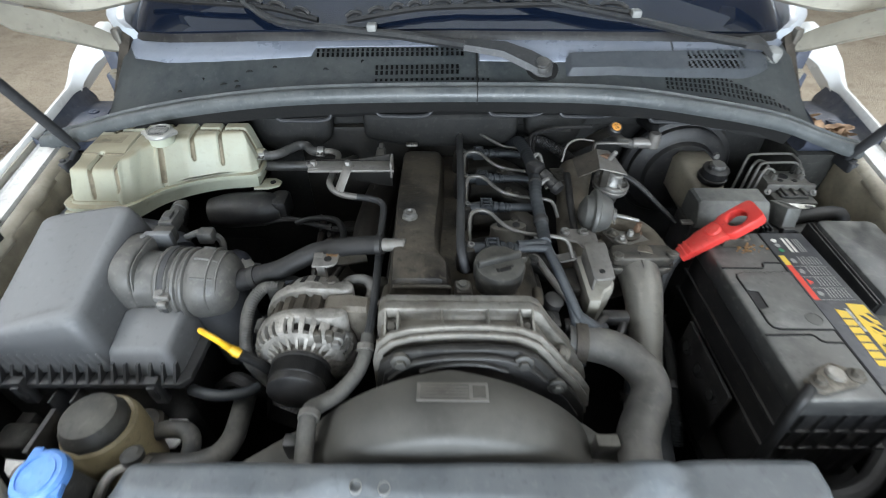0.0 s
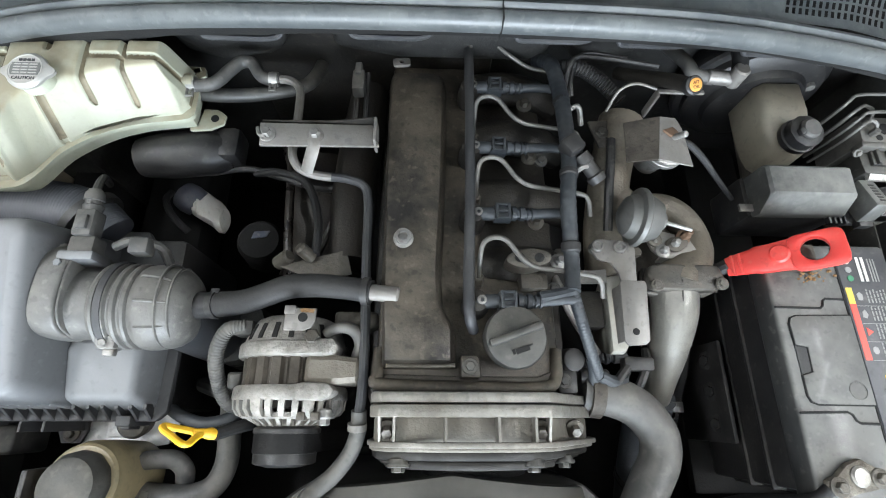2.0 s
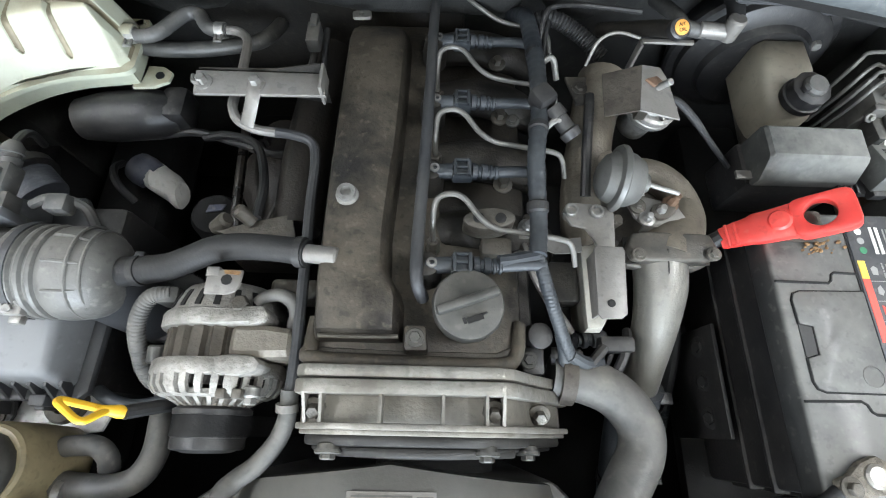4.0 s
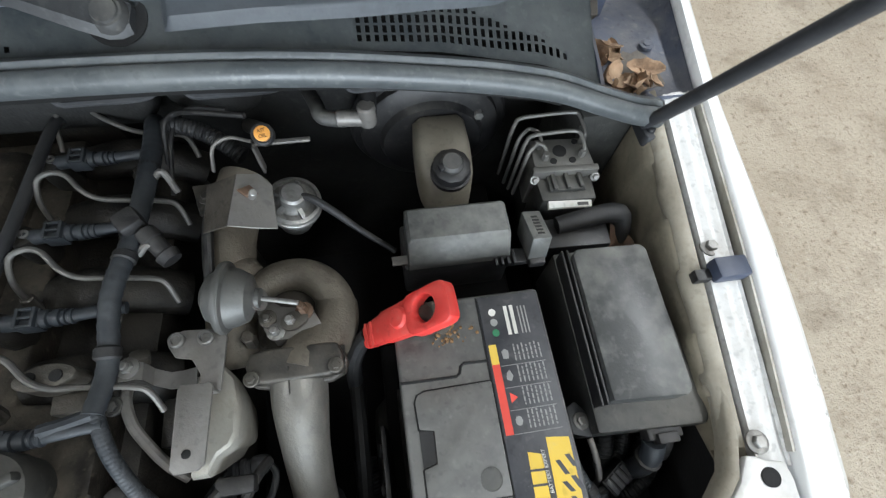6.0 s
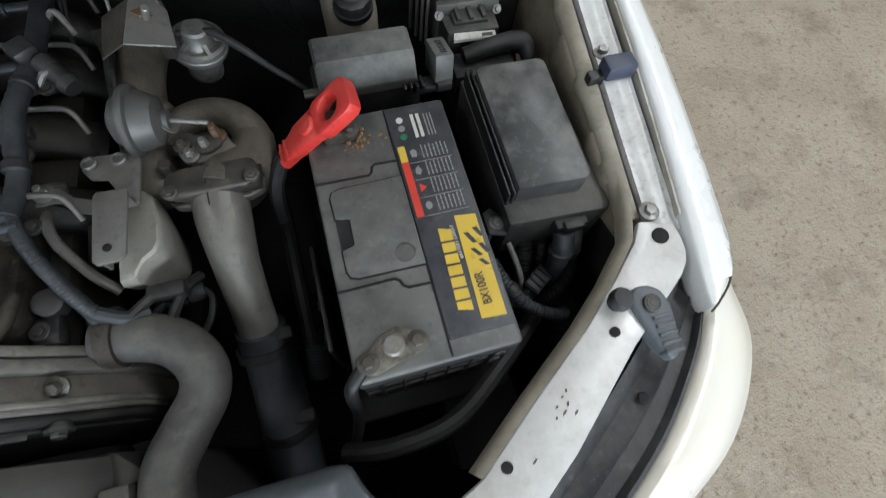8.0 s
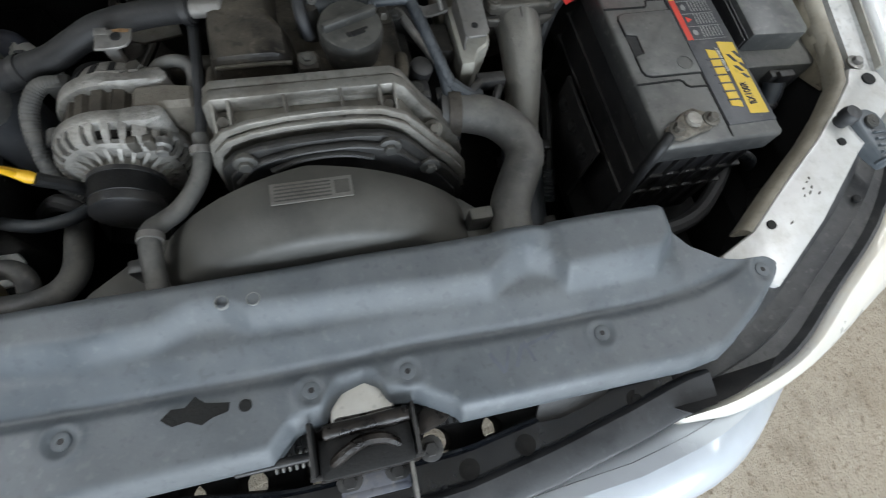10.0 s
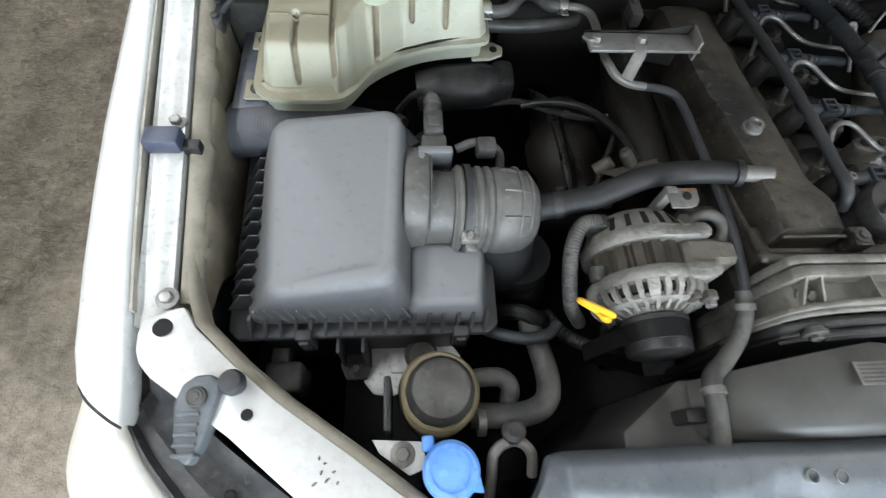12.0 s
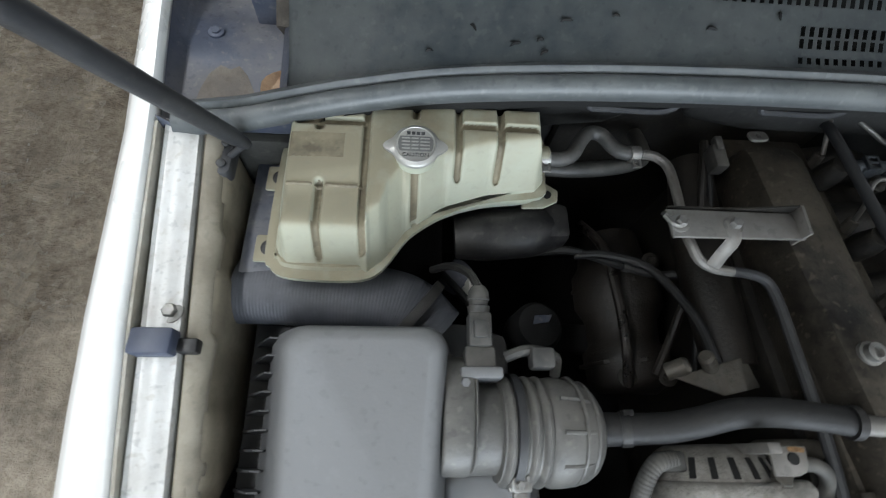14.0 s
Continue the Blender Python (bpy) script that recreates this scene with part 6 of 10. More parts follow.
for a, b in (((0.135, 0.824, 1.022), (0.1355, 0.812, 1.024)), ((0.1315, 0.700, 1.037), (0.1300, 0.688, 1.039)), ((0.1255, 0.600, 1.035), (0.1255, 0.586, 1.033))):
    bm = B()
    rod(bm, a, b, 0.0122, 14)
    part("tape_band", bm, RUBBER, har)
bm = B()
tube(bm, [(0.122, 0.538, 1.036), (0.134, 0.50, 1.024), (0.152, 0.462, 0.998), (0.165, 0.442, 0.976)], 0.0070, 12, ridge=0.0005, pitch=0.004)
part("corrugated_sleeve", bm, SLATE, har)
bm = B()
tube(bm, [(0.152, 0.462, 0.996), (0.160, 0.445, 0.975), (0.164, 0.420, 0.95), (0.168, 0.40, 0.92)], 0.0078, 12)
tube(bm, [(0.165, 0.443, 0.978), (0.185, 0.436, 0.966), (0.205, 0.440, 0.955)], 0.008, 10)
part("lower_branch", bm, SLATE, har)
bm = B()
tube(bm, [(0.122, 0.536, 1.036), (0.10, 0.530, 1.038), (0.08, 0.526, 1.04)], 0.0075, 10)
part("side_branch", bm, SLATE, har)
bm = B()
tube(bm, [(0.13, 0.89, 1.0), (0.16, 0.885, 1.02), (0.20, 0.87, 1.01), (0.235, 0.845, 0.995)], 0.010, 12, ridge=0.002, pitch=0.0045)
part("rear_branch", bm, RUBBER, har)
bm = B()
tube(bm, [(0.145, 0.84, 1.0), (0.15, 0.875, 1.03), (0.165, 0.89, 1.035), (0.20, 0.87, 1.055), (0.26, 0.845, 1.07)], 0.0035, 8)
tube(bm, [(0.15, 0.80, 0.99), (0.155, 0.865, 1.02), (0.175, 0.90, 1.03), (0.23, 0.88, 1.045)], 0.003, 8)
part("thin_line", bm, BLACK, har)
bm = B()
box(bm, -0.013, 0.013, -0.002, 0.024, -0.012, 0.012, 0.005, m=pose(0.142, 0.722, 1.046, 0, 0, 35))
lathe(bm, [(0.011, 0), (0.012, 0.014), (0.010, 0.015), (0.010, 0.032), (0.013, 0.034), (0.011, 0.044)], (0.148, 0.722, 1.040), (0.62, -0.75, -0.3), 16)
part("sensor_plug", bm, BLACK, har)
bm = B()
tube(bm, [(0.140, 0.70, 1.03), (0.155, 0.705, 1.04), (0.17, 0.695, 1.02)], 0.004, 8)
part("clip_loop", bm, STEEL, har, "bright small wire loop")
bm = B()
tube(bm, [(0.138, 0.80, 1.02), (0.155, 0.805, 1.032), (0.165, 0.79, 1.01)], 0.004, 8)
part("clip_loop", bm, STEEL, har, "bright small wire loop")

# ---- turbo side ----
turbo = thing("turbocharger", (0.28, 0.66, 0.85), "stained cast turbocharger with a domed pressure actuator", "turbocharger")
bm = B()
C0 = V(0.283, 0.636, 0.938)
pts, rs = [], []
for k in range(15):
    a = radians(172 - 15.5 * k)
    pts.append(C0 + V(math.cos(a) * (0.050 + 0.0003 * k), math.sin(a) * (0.052 + 0.0003 * k), 0.020 - 0.0012 * k))
    rs.append(0.0165 + 0.0007 * k)
tube(bm, pts, rs, 18, 3)
part("scroll", bm, HOT_CAST, turbo, smooth=70)
bm = B()
lathe(bm, [(0.030, -0.10), (0.058, -0.06), (0.060, -0.02), (0.050, -0.004), (0.030, 0.004), (0.0, 0.004)], C0, (0, 0, 1), 32)
part("housing", bm, RUST, turbo)
bm = B()
tube(bm, [C0 + V(0.052, 0.012, 0.004), C0 + V(0.050, -0.016, 0.008), C0 + V(0.036, -0.040, 0.014), C0 + V(0.018, -0.056, 0.022), C0 + V(0.012, -0.072, 0.024)], [0.026, 0.028, 0.030, 0.031, 0.031], 20)
part("outlet_neck", bm, HOT_CAST, turbo, smooth=70)
for z0, z1, d in ((0.9535, 0.9685, 0.0), (0.9715, 0.990, 0.0025)):
    bm = B()
    prism(bm, [(0.243 + d, 0.553 + d), (0.262, 0.549 + d), (0.328, 0.549 + d), (0.344 - d, 0.556), (0.348 - d, 0.570), (0.342 - d, 0.586), (0.328, 0.590 - d), (0.262, 0.591 - d), (0.243 + d, 0.588 - d), (0.238 + d, 0.571)], z0, z1, 0.004, 3)
    part("clamp_flange", bm, DARK_STEEL, turbo, "dusty dark clamp flange")
bm = B()
prism(bm, [(0.242, 0.554), (0.343, 0.554), (0.345, 0.586), (0.242, 0.587)], 0.9680, 0.9720, 0.0)
part("gasket", bm, ENGINE, turbo)
for x, y in ((0.249, 0.557), (0.337, 0.560)):
    bm = B()
    rod(bm, (x, y, 0.986), (x, y, 0.993), 0.0075)
    bolt(bm, (x, y, 0.993), (0, 0, 1), 0.0050, 0.004)
    part("flange_bolt", bm, CAST_DARK, turbo)
AC0, AXA = V(0.226, 0.645, 1.012), V(0.95, -0.12, -0.06)
bm = B()
lathe(bm, [(0.0, -0.024), (0.014, -0.023), (0.026, -0.016), (0.031, -0.006), (0.0385, -0.004), (0.0400, -0.001), (0.0400, 0.002), (0.0385, 0.004), (0.0335, 0.006), (0.0320, 0.014), (0.026, 0.026), (0.0150, 0.031), (0.0110, 0.032), (0.0110, 0.037), (0.0, 0.038)], AC0, AXA, 40)
part("actuator", bm, ACTUATOR, turbo, "dull grey cone-shaped pressure actuator", smooth=30)
bm = B()
rod(bm, AC0 + AXA.normalized() * 0.034, (0.302, 0.631, 1.005), 0.0030)
part("actuator_rod", bm, STEEL, turbo)
bm = B()
m = Matrix.Translation(AC0 + AXA.normalized() * 0.033) @ pose(0, 0, 0, 0, 68, -8)
holed(bm, 0.017, 0.013, 0.0040, -0.0012, 0.0012, m, 20, 2.5)
part("actuator_tab", bm, ZINC, turbo)
bm = B()
prism(bm, [(0.248, 0.640), (0.262, 0.650), (0.276, 0.640), (0.312, 0.632), (0.322, 0.612), (0.316, 0.603), (0.268, 0.603), (0.258, 0.612)], 0.972, 0.977, 0.001)
loft(bm, [[V(0.268, 0.6035, 0.977), V(0.316, 0.6035, 0.977), V(0.316, 0.601, 0.960), V(0.268, 0.601, 0.960)], [V(0.268, 0.600, 0.977), V(0.316, 0.600, 0.977), V(0.316, 0.598, 0.960), V(0.268, 0.598, 0.960)]])
part("actuator_bracket", bm, ZINC, turbo, "pale folded bracket")
bm = B()
m = pose(0.290, 0.619, 0.9775, 0, 0, 15)
prism(bm, [(0.014 * math.cos(a) * (1.3 if math.cos(a) > 0.7 else 1), 0.011 * math.sin(a)) for a in [2 * math.pi * k / 18 for k in range(18)]], 0.0, 0.006, 0.0015, m=m)
part("crank_arm", bm, CAST_DARK, turbo)
for x, y, h, mt in ((0.288, 0.619, 0.012, STEEL), (0.303, 0.630, 0.020, BROWN_STEEL), (0.271, 0.609, 0.010, STEEL), (0.262, 0.626, 0.006, CAST_DARK)):
    bm = B()
    rod(bm, (x, y, 0.976), (x, y, 0.982 + h), 0.0042)
    bolt(bm, (x, y, 0.980), (0, 0, 1), 0.0060, h * 0.8)
    part("bracket_bolt", bm, mt, turbo, "rust-brown bolt" if mt is BROWN_STEEL else "")
bm = B()
tube(bm, [(0.236, 0.815, 0.985), (0.224, 0.775, 0.982), (0.216, 0.735, 0.972), (0.212, 0.70, 0.958), (0.208, 0.65, 0.94), (0.21, 0.59, 0.92)], [0.033, 0.031, 0.029, 0.030, 0.030, 0.029], 20)
part("exhaust_pipe", bm, HOT_CAST, turbo, smooth=70)
bm = B()
tube(bm, [(0.212, 0.700, 0.958), (0.226, 0.694, 0.962), (0.240, 0.684, 0.962)], [0.028, 0.025, 0.019], 16)
part("pipe_branch", bm, HOT_CAST, turbo, smooth=70)
bm = B()
tube(bm, [(0.205, 0.765, 1.012), (0.202, 0.735, 1.010), (0.200, 0.69, 0.995), (0.200, 0.64, 0.975)], 0.0065, 10)
part("oil_line", bm, BLACK, turbo)
bm = B()
rod(bm, (0.232, 0.612, 0.935), (0.238, 0.610, 0.975), 0.008, 6)
part("nut", bm, CAST_DARK, turbo)

pipe = thing("intercooler_pipe", (0.29, 0.48, 0.8), "dusty cast metal pipe dropping from the turbocharger", "pipe")
bm = B()
tube(bm, [(0.290, 0.568, 0.958), (0.290, 0.53, 0.948), (0.289, 0.49, 0.922), (0.288, 0.45, 0.882), (0.287, 0.415, 0.842)], [0.0325, 0.0310, 0.0270, 0.0250, 0.0255], 24)
part("upper_pipe", bm, PIPE_CAST, pipe, smooth=70)
bm = B()
tube(bm, [(0.286, 0.566, 0.9902), (0.286, 0.53, 0.9785), (0.285, 0.49, 0.949), (0.284, 0.455, 0.912)], 0.0013, 6)
part("casting_seam", bm, ENGINE, pipe)
bm = B()
tube(bm, [(0.289, 0.425, 0.855), (0.288, 0.395, 0.822), (0.287, 0.35, 0.792), (0.286, 0.30, 0.765), (0.286, 0.22, 0.72)], [0.0315, 0.0325, 0.0335, 0.0345, 0.0345], 22)
part("lower_hose", bm, SLATE, pipe)
for k, z in ((0.404, 0.831), (0.305, 0.768)):
    bm = B()
    c = V(0.2875, k, z)
    for e in (-0.006, 0.004):
        lathe(bm, [(0.034, e), (0.0375, e), (0.0375, e + 0.003), (0.034, e + 0.003)], c, (0, -0.75, -0.62), 28, ring=True)
    lathe(bm, [(0.034, -0.003), (0.0362, -0.003), (0.0362, 0.004), (0.034, 0.004)], c, (0, -0.75, -0.62), 28, ring=True)
    box(bm, c.x + 0.012, c.x + 0.040, c.y - 0.004, c.y + 0.012, c.z + 0.024, c.z + 0.033, 0.002)
    part("hose_clamp", bm, BLACK, pipe)

hose = thing("radiator_hose", (0.2, 0.33, 0.9), "thick dusty grey radiator hose in an S-bend", "hose")
bm = B()
tube(bm, [(0.150, 0.425, 0.945), (0.185, 0.420, 0.945), (0.222, 0.405, 0.943), (0.246, 0.375, 0.940), (0.246, 0.345, 0.938), (0.226, 0.312, 0.940), (0.208, 0.280, 0.942), (0.203, 0.245, 0.935), (0.203, 0.20, 0.92)], [0.0255, 0.026, 0.026, 0.0255, 0.025, 0.025, 0.025, 0.025, 0.025], 24, 8)
part("hose", bm, RAD_HOSE, hose, smooth=70)
bm = B()
lathe(bm, [(0.027, -0.008), (0.031, -0.008), (0.031, 0.008), (0.027, 0.008)], (0.166, 0.423, 0.945), (1, -0.1, 0), 24)
part("clamp", bm, RUST, hose, "rusty hose clamp")

brk = thing("lifting_bracket", (0.19, 0.55, 0.98), "grey metal bracket with a bolt hole over the engine's side", "bracket")
bm = B()
prism(bm, [(0.163, 0.604), (0.168, 0.615), (0.178, 0.619), (0.206, 0.617), (0.222, 0.613), (0.224, 0.604), (0.220, 0.550), (0.203, 0.546), (0.198, 0.570), (0.189, 0.586), (0.172, 0.590)], 0.993, 0.998, 0.0012)
part("upper_plate", bm, ZINC, brk)
bm = B()
prism(bm, [(0.1875, 0.551), (0.1905, 0.555), (0.219, 0.554), (0.221, 0.550), (0.2165, 0.480), (0.2105, 0.475), (0.1900, 0.474), (0.1855, 0.479)], lambda x, y: 1.0165 + (y - 0.48) * 0.02, lambda x, y: 1.0205 + (y - 0.48) * 0.02, 0.0008)
box(bm, 0.1875, 0.1905, 0.480, 0.550, 0.992, 1.0185, 0.001)
part("lower_plate", bm, ZINC, brk)
bm = B()
box(bm, 0.192, 0.218, 0.547, 0.5505, 0.994, 1.019, 0.001)
part("step_fold", bm, ZINC, brk)
bm = B()
lathe(bm, [(0.0042, 0.0), (0.0042, 0.0012), (0.0034, 0.0014)], (0.200, 0.4905, 1.0207), n=16)
part("hole", bm, DEEP, brk)
for x, y in ((0.173, 0.608), (0.203, 0.607)):
    bm = B()
    lathe(bm, [(0.0085, -0.012), (0.0085, 0.004), (0.0072, 0.0055), (0.0052, 0.0055), (0.0046, 0.002), (0.0, 0.002)], (x, y, 0.998), (0, 0, 1), 20)
    part("collar_nut", bm, STEEL, brk)
bm = B()
loft(bm, [[V(x, y - 0.010, z), V(x, y + 0.008, z), V(x, y + 0.008, z - 0.004), V(x, y - 0.010, z - 0.004)] for x, y, z in ((0.112, 0.585, 0.988), (0.128, 0.586, 0.990), (0.137, 0.584, 0.990), (0.141, 0.580, 0.974), (0.158, 0.574, 0.972), (0.172, 0.573, 0.976), (0.188, 0.574, 0.980))])
part("side_strap", bm, ZINC, brk)
bm = B()
rod(bm, (0.122, 0.588, 0.984), (0.122, 0.588, 1.004), 0.0045)
bolt(bm, (0.122, 0.588, 0.990), (0, 0, 1), 0.0068, 0.007)
part("stud", bm, STEEL, brk)
bm = B()
lathe(bm, [(0.010, -0.02), (0.010, 0.0), (0.007, 0.002)], (0.129, 0.603, 0.985), (0.2, 0.6, 0.7), 16)
part("hose_stub", bm, CAST_DARK, brk)
bm = B()
tube(bm, [(0.117, 0.575, 0.975), (0.121, 0.555, 0.985), (0.130, 0.530, 0.984), (0.144, 0.508, 0.975), (0.160, 0.488, 0.965), (0.175, 0.474, 0.950)], 0.0058, 10)
part("bent_pipe", bm, ZINC, brk)
bm = B()
box(bm, 0.150, 0.185, 0.505, 0.555, 0.94, 0.968, 0.004)
part("backing_block", bm, ENGINE, brk)
ther = thing("thermostat_housing", (0.19, 0.5, 0.93), "bright cast aluminium housing below the bracket", "housing")
bm = B()
loft(bm, [[V(x + (x - 0.212) * k, y + (y - 0.52) * k, z - (0.240 - x) * t) for x, y in ((0.186, 0.574), (0.214, 0.580), (0.227, 0.566), (0.233, 0.535), (0.232, 0.505), (0.226, 0.494), (0.212, 0.486), (0.203, 0.470), (0.186, 0.470))] for k, z, t in ((-0.45, 0.88, 0), (-0.08, 0.945, 0), (0.0, 0.970, 0.05), (-0.06, 0.981, 0.08), (-0.18, 0.984, 0.1))])
part("body", bm, HOUSING_CAST, ther)
bm = B()
lathe(bm, [(0.014, 0.0), (0.014, 0.02), (0.011, 0.022)], (0.126, 0.462, 0.975), (0.2, -0.1, 1), 16)
lathe(bm, [(0.010, 0.0), (0.010, 0.03), (0.007, 0.034)], (0.150, 0.445, 0.955), (0.9, -0.1, 0.3), 14)
part("sensor", bm, BLACK, ther)
con = thing("cable_connector", (0.215, 0.46, 0.95), "black cable plugs and leads below the engine's side", "connector")
bm = B()
box(bm, 0.205, 0.245, 0.450, 0.468, 0.945, 0.965, 0.004)
part("plug", bm, BLACK, con)
bm = B()
box(bm, 0.11, 0.135, 0.42, 0.45, 0.965, 0.985, 0.004)
part("plug", bm, BLACK, con)
bm = B()
tube(bm, [(0.175, 0.418, 0.955), (0.19, 0.435, 0.965), (0.21, 0.455, 0.960)], 0.006, 8)
tube(bm, [(0.205, 0.41, 0.93), (0.225, 0.43, 0.95), (0.24, 0.46, 0.95), (0.25, 0.48, 0.93)], 0.006, 8)
part("lead", bm, BLACK, con)

egr = thing("egr_valve", (0.29, 0.78, 0.95), "metal exhaust valve with a round crimped diaphragm", "valve")
EC, EA = V(0.296, 0.772, 0.988), V(0.16, -0.06, 1)
bm = B()
lathe(bm, [(0.022, -0.05), (0.024, -0.014), (0.032, -0.012), (0.0345, -0.008), (0.0345, -0.003), (0.0330, -0.0015), (0.0330, 0.0015), (0.0345, 0.003), (0.0340, 0.006), (0.0295, 0.008), (0.0285, 0.003), (0.021, 0.004), (0.0165, 0.012), (0.0160, 0.023), (0.0130, 0.026), (0.0, 0.0265)], EC, EA, 40)
dia = part("diaphragm", bm, STEEL, egr, "bright round crimped diaphragm can", smooth=30)
for k in range(5):
    bm = B()
    m = Matrix.Translation(EC) @ turn_to(EA) @ Matrix.Rotation(radians(10 + 72 * k), 4, "Z")
    loft(bm, [[m @ V(0.017, -0.0045, 0.002), m @ V(0.017, 0.0045, 0.002), m @ V(0.017, 0.0030, 0.012), m @ V(0.017, -0.0030, 0.012)], [m @ V(0.0285, -0.0030, 0.002), m @ V(0.0285, 0.0030, 0.002), m @ V(0.0285, 0.0020, 0.0065), m @ V(0.0285, -0.0020, 0.0065)]])
    part("rib", bm, STEEL, dia)
bm = B()
tube(bm, [EC + V(0.014, -0.004, 0.020), EC + V(0.028, -0.010, 0.018), EC + V(0.052, -0.024, 0.004), EC + V(0.078, -0.040, -0.016), EC + V(0.12, -0.06, -0.05)], [0.0045, 0.0052, 0.0052, 0.0042, 0.0040], 10)
part("vacuum_hose", bm, RUBBER, egr)
bm = B()
loft(bm, [[V(0.251, 0.768, 1.0625), V(0.2515, 0.768, 1.0645), V(0.274, 0.768, 1.061), V(0.286, 0.758, 1.052), V(0.286, 0.758, 1.050), V(0.274, 0.768, 1.058)],
          [V(0.242, 0.706, 1.0590), V(0.2425, 0.706, 1.0610), V(0.270, 0.702, 1.058), V(0.292, 0.702, 1.051), V(0.292, 0.702, 1.049), V(0.270, 0.702, 1.055)]])
part("heat_shield", bm, ZINC, egr, "pale bent heat shield", smooth=20)
bm = B()
loft(bm, [[V(0.212, 0.772, 1.041), V(0.212, 0.772, 1.043), V(0.2510, 0.768, 1.0645), V(0.2510, 0.768, 1.0620)], [V(0.210, 0.712, 1.038), V(0.210, 0.712, 1.040), V(0.2420, 0.706, 1.0610), V(0.2420, 0.706, 1.0585)]])
part("heat_shield_flap", bm, RUST, egr, "rusty brown shield flap", smooth=20)
bm = B()
rod(bm, (0.262, 0.744, 1.045), (0.274, 0.733, 1.078), 0.0042)
part("stud", bm, STEEL, egr)
bm = B()
prism(bm, [(0.252, 0.747), (0.266, 0.752), (0.274, 0.742), (0.262, 0.738)], 1.058, 1.0655, 0.001)
part("rust_spot_washer", bm, BROWN_STEEL, egr, "rust-brown washer")
bm = B()
box(bm, 0.262, 0.276, 0.738, 0.752, 1.00, 1.055, 0.002)
part("shield_post", bm, DARK_STEEL, egr)
bm = B()
prism(bm, [(0.178, 0.800), (0.230, 0.803), (0.232, 0.762), (0.190, 0.757)], 1.000, 1.005, 0.001)
bolt(bm, (0.196, 0.782, 1.005), (0, 0, 1), 0.006, 0.005)
part("side_plate", bm, DARK_STEEL, egr)
bm = B()
tube(bm, [(0.205, 0.815, 1.010), (0.214, 0.827, 1.040), (0.235, 0.832, 1.050), (0.262, 0.822, 1.052)], 0.0022, 8)
part("wire_bracket", bm, ZINC, egr)
bm = B()
box(bm, 0.262, 0.330, 0.818, 0.824, 1.046, 1.050, 0.001)
box(bm, 0.262, 0.266, 0.812, 0.824, 1.00, 1.050, 0.001)
part("bracket", bm, ZINC, egr)
atf = thing("transmission_dipstick", (0.28, 0.82, 0.95), "metal filler tube with an orange-topped dipstick", "dipstick")
bm = B()
tube(bm, [(0.24, 0.90, 0.99), (0.262, 0.86, 1.03), (0.278, 0.825, 1.065), (0.286, 0.802, 1.085)], 0.010, 12)
part("tube", bm, ENGINE, atf)
bm = B()
lathe(bm, [(0.010, 0.0), (0.0125, 0.003), (0.0125, 0.012), (0.0105, 0.014)], (0.286, 0.802, 1.083), (0.1, -0.45, 0.8), 24)
part("cap", bm, BLACK, atf)
bm = B()
lathe(bm, [(0.0085, 0.0), (0.0085, 0.0012), (0.0078, 0.0016)], Vector((0.286, 0.802, 1.083)) + V(0.1, -0.45, 0.8).normalized() * 0.0138, (0.1, -0.45, 0.8), 24)
ot = part("orange_top", bm, ORANGE, atf, "round orange top")
for k, w in enumerate(("A/T", "OIL")):
    q = V(0.1, -0.45, 0.8).normalized()
    bm = text_mesh(w, 0.0056, Matrix.Translation(Vector((0.286, 0.802, 1.083)) + q * 0.0156) @ q.to_track_quat("Z", "Y").to_matrix().to_4x4() @ pose(0, 0.0030 - 0.0060 * k, 0), 0.0003)
    part("lettering", bm, DEEP, ot)
heat = thing("heater_pipes", (0.35, 0.87, 1.0), "pale angled pipe joints on the bulkhead", "pipe")
bm = B()
tube(bm, [(0.32, 0.95, 1.0), (0.335, 0.90, 1.018), (0.34, 0.88, 1.02), (0.355, 0.875, 1.018), (0.372, 0.872, 1.018)], 0.010, 12)
part("elbow", bm, GREY_HOSE, heat)
bm = B()
rod(bm, (0.360, 0.874, 1.02), (0.405, 0.868, 1.022), 0.011)
rod(bm, (0.400, 0.868, 1.012), (0.400, 0.869, 1.045), 0.012)
part("joint", bm, ZINC, heat)
bm = B()
tube(bm, [(0.402, 0.868, 1.03), (0.404, 0.90, 1.04), (0.404, 0.96, 1.03)], 0.011, 12)
part("hose", bm, RUBBER, heat)


# ---- battery side ----
BX0, BX1, BY0, BY1, BZ = 0.402, 0.576, 0.302, 0.618, 0.990
bat = thing("battery", ((BX0 + BX1) / 2, 0.46, 0.77), "large dusty black car battery with a yellow and red label", "battery")
bm = B()
box(bm, BX0 + 0.006, BX1 - 0.006, BY0 + 0.006, BY1 - 0.006, 0.77, 0.962, 0.006)
part("case", bm, BLACK, bat)
bm = B()
box(bm, BX0, BX1, BY0, BY1, 0.952, BZ, 0.005, 3)
part("lid", bm, BATTERY_LID, bat)
for k in range(6):
    bm = B()
    x = BX0 + 0.02 + k * 0.026
    box(bm, x, x + 0.003, BY0 + 0.001, BY0 + 0.008, 0.80, 0.95, 0.001)
    part("case_rib", bm, BLACK, bat)
for z in (0.905, 0.86):
    bm = B()
    box(bm, BX0 + 0.002, BX1 - 0.002, BY0 + 0.002, BY1 - 0.002, z, z + 0.006, 0.002)
    part("case_band", bm, BLACK, bat)
# raised cover plate on the lid, with its notch, and the grooves around it
bm = B()
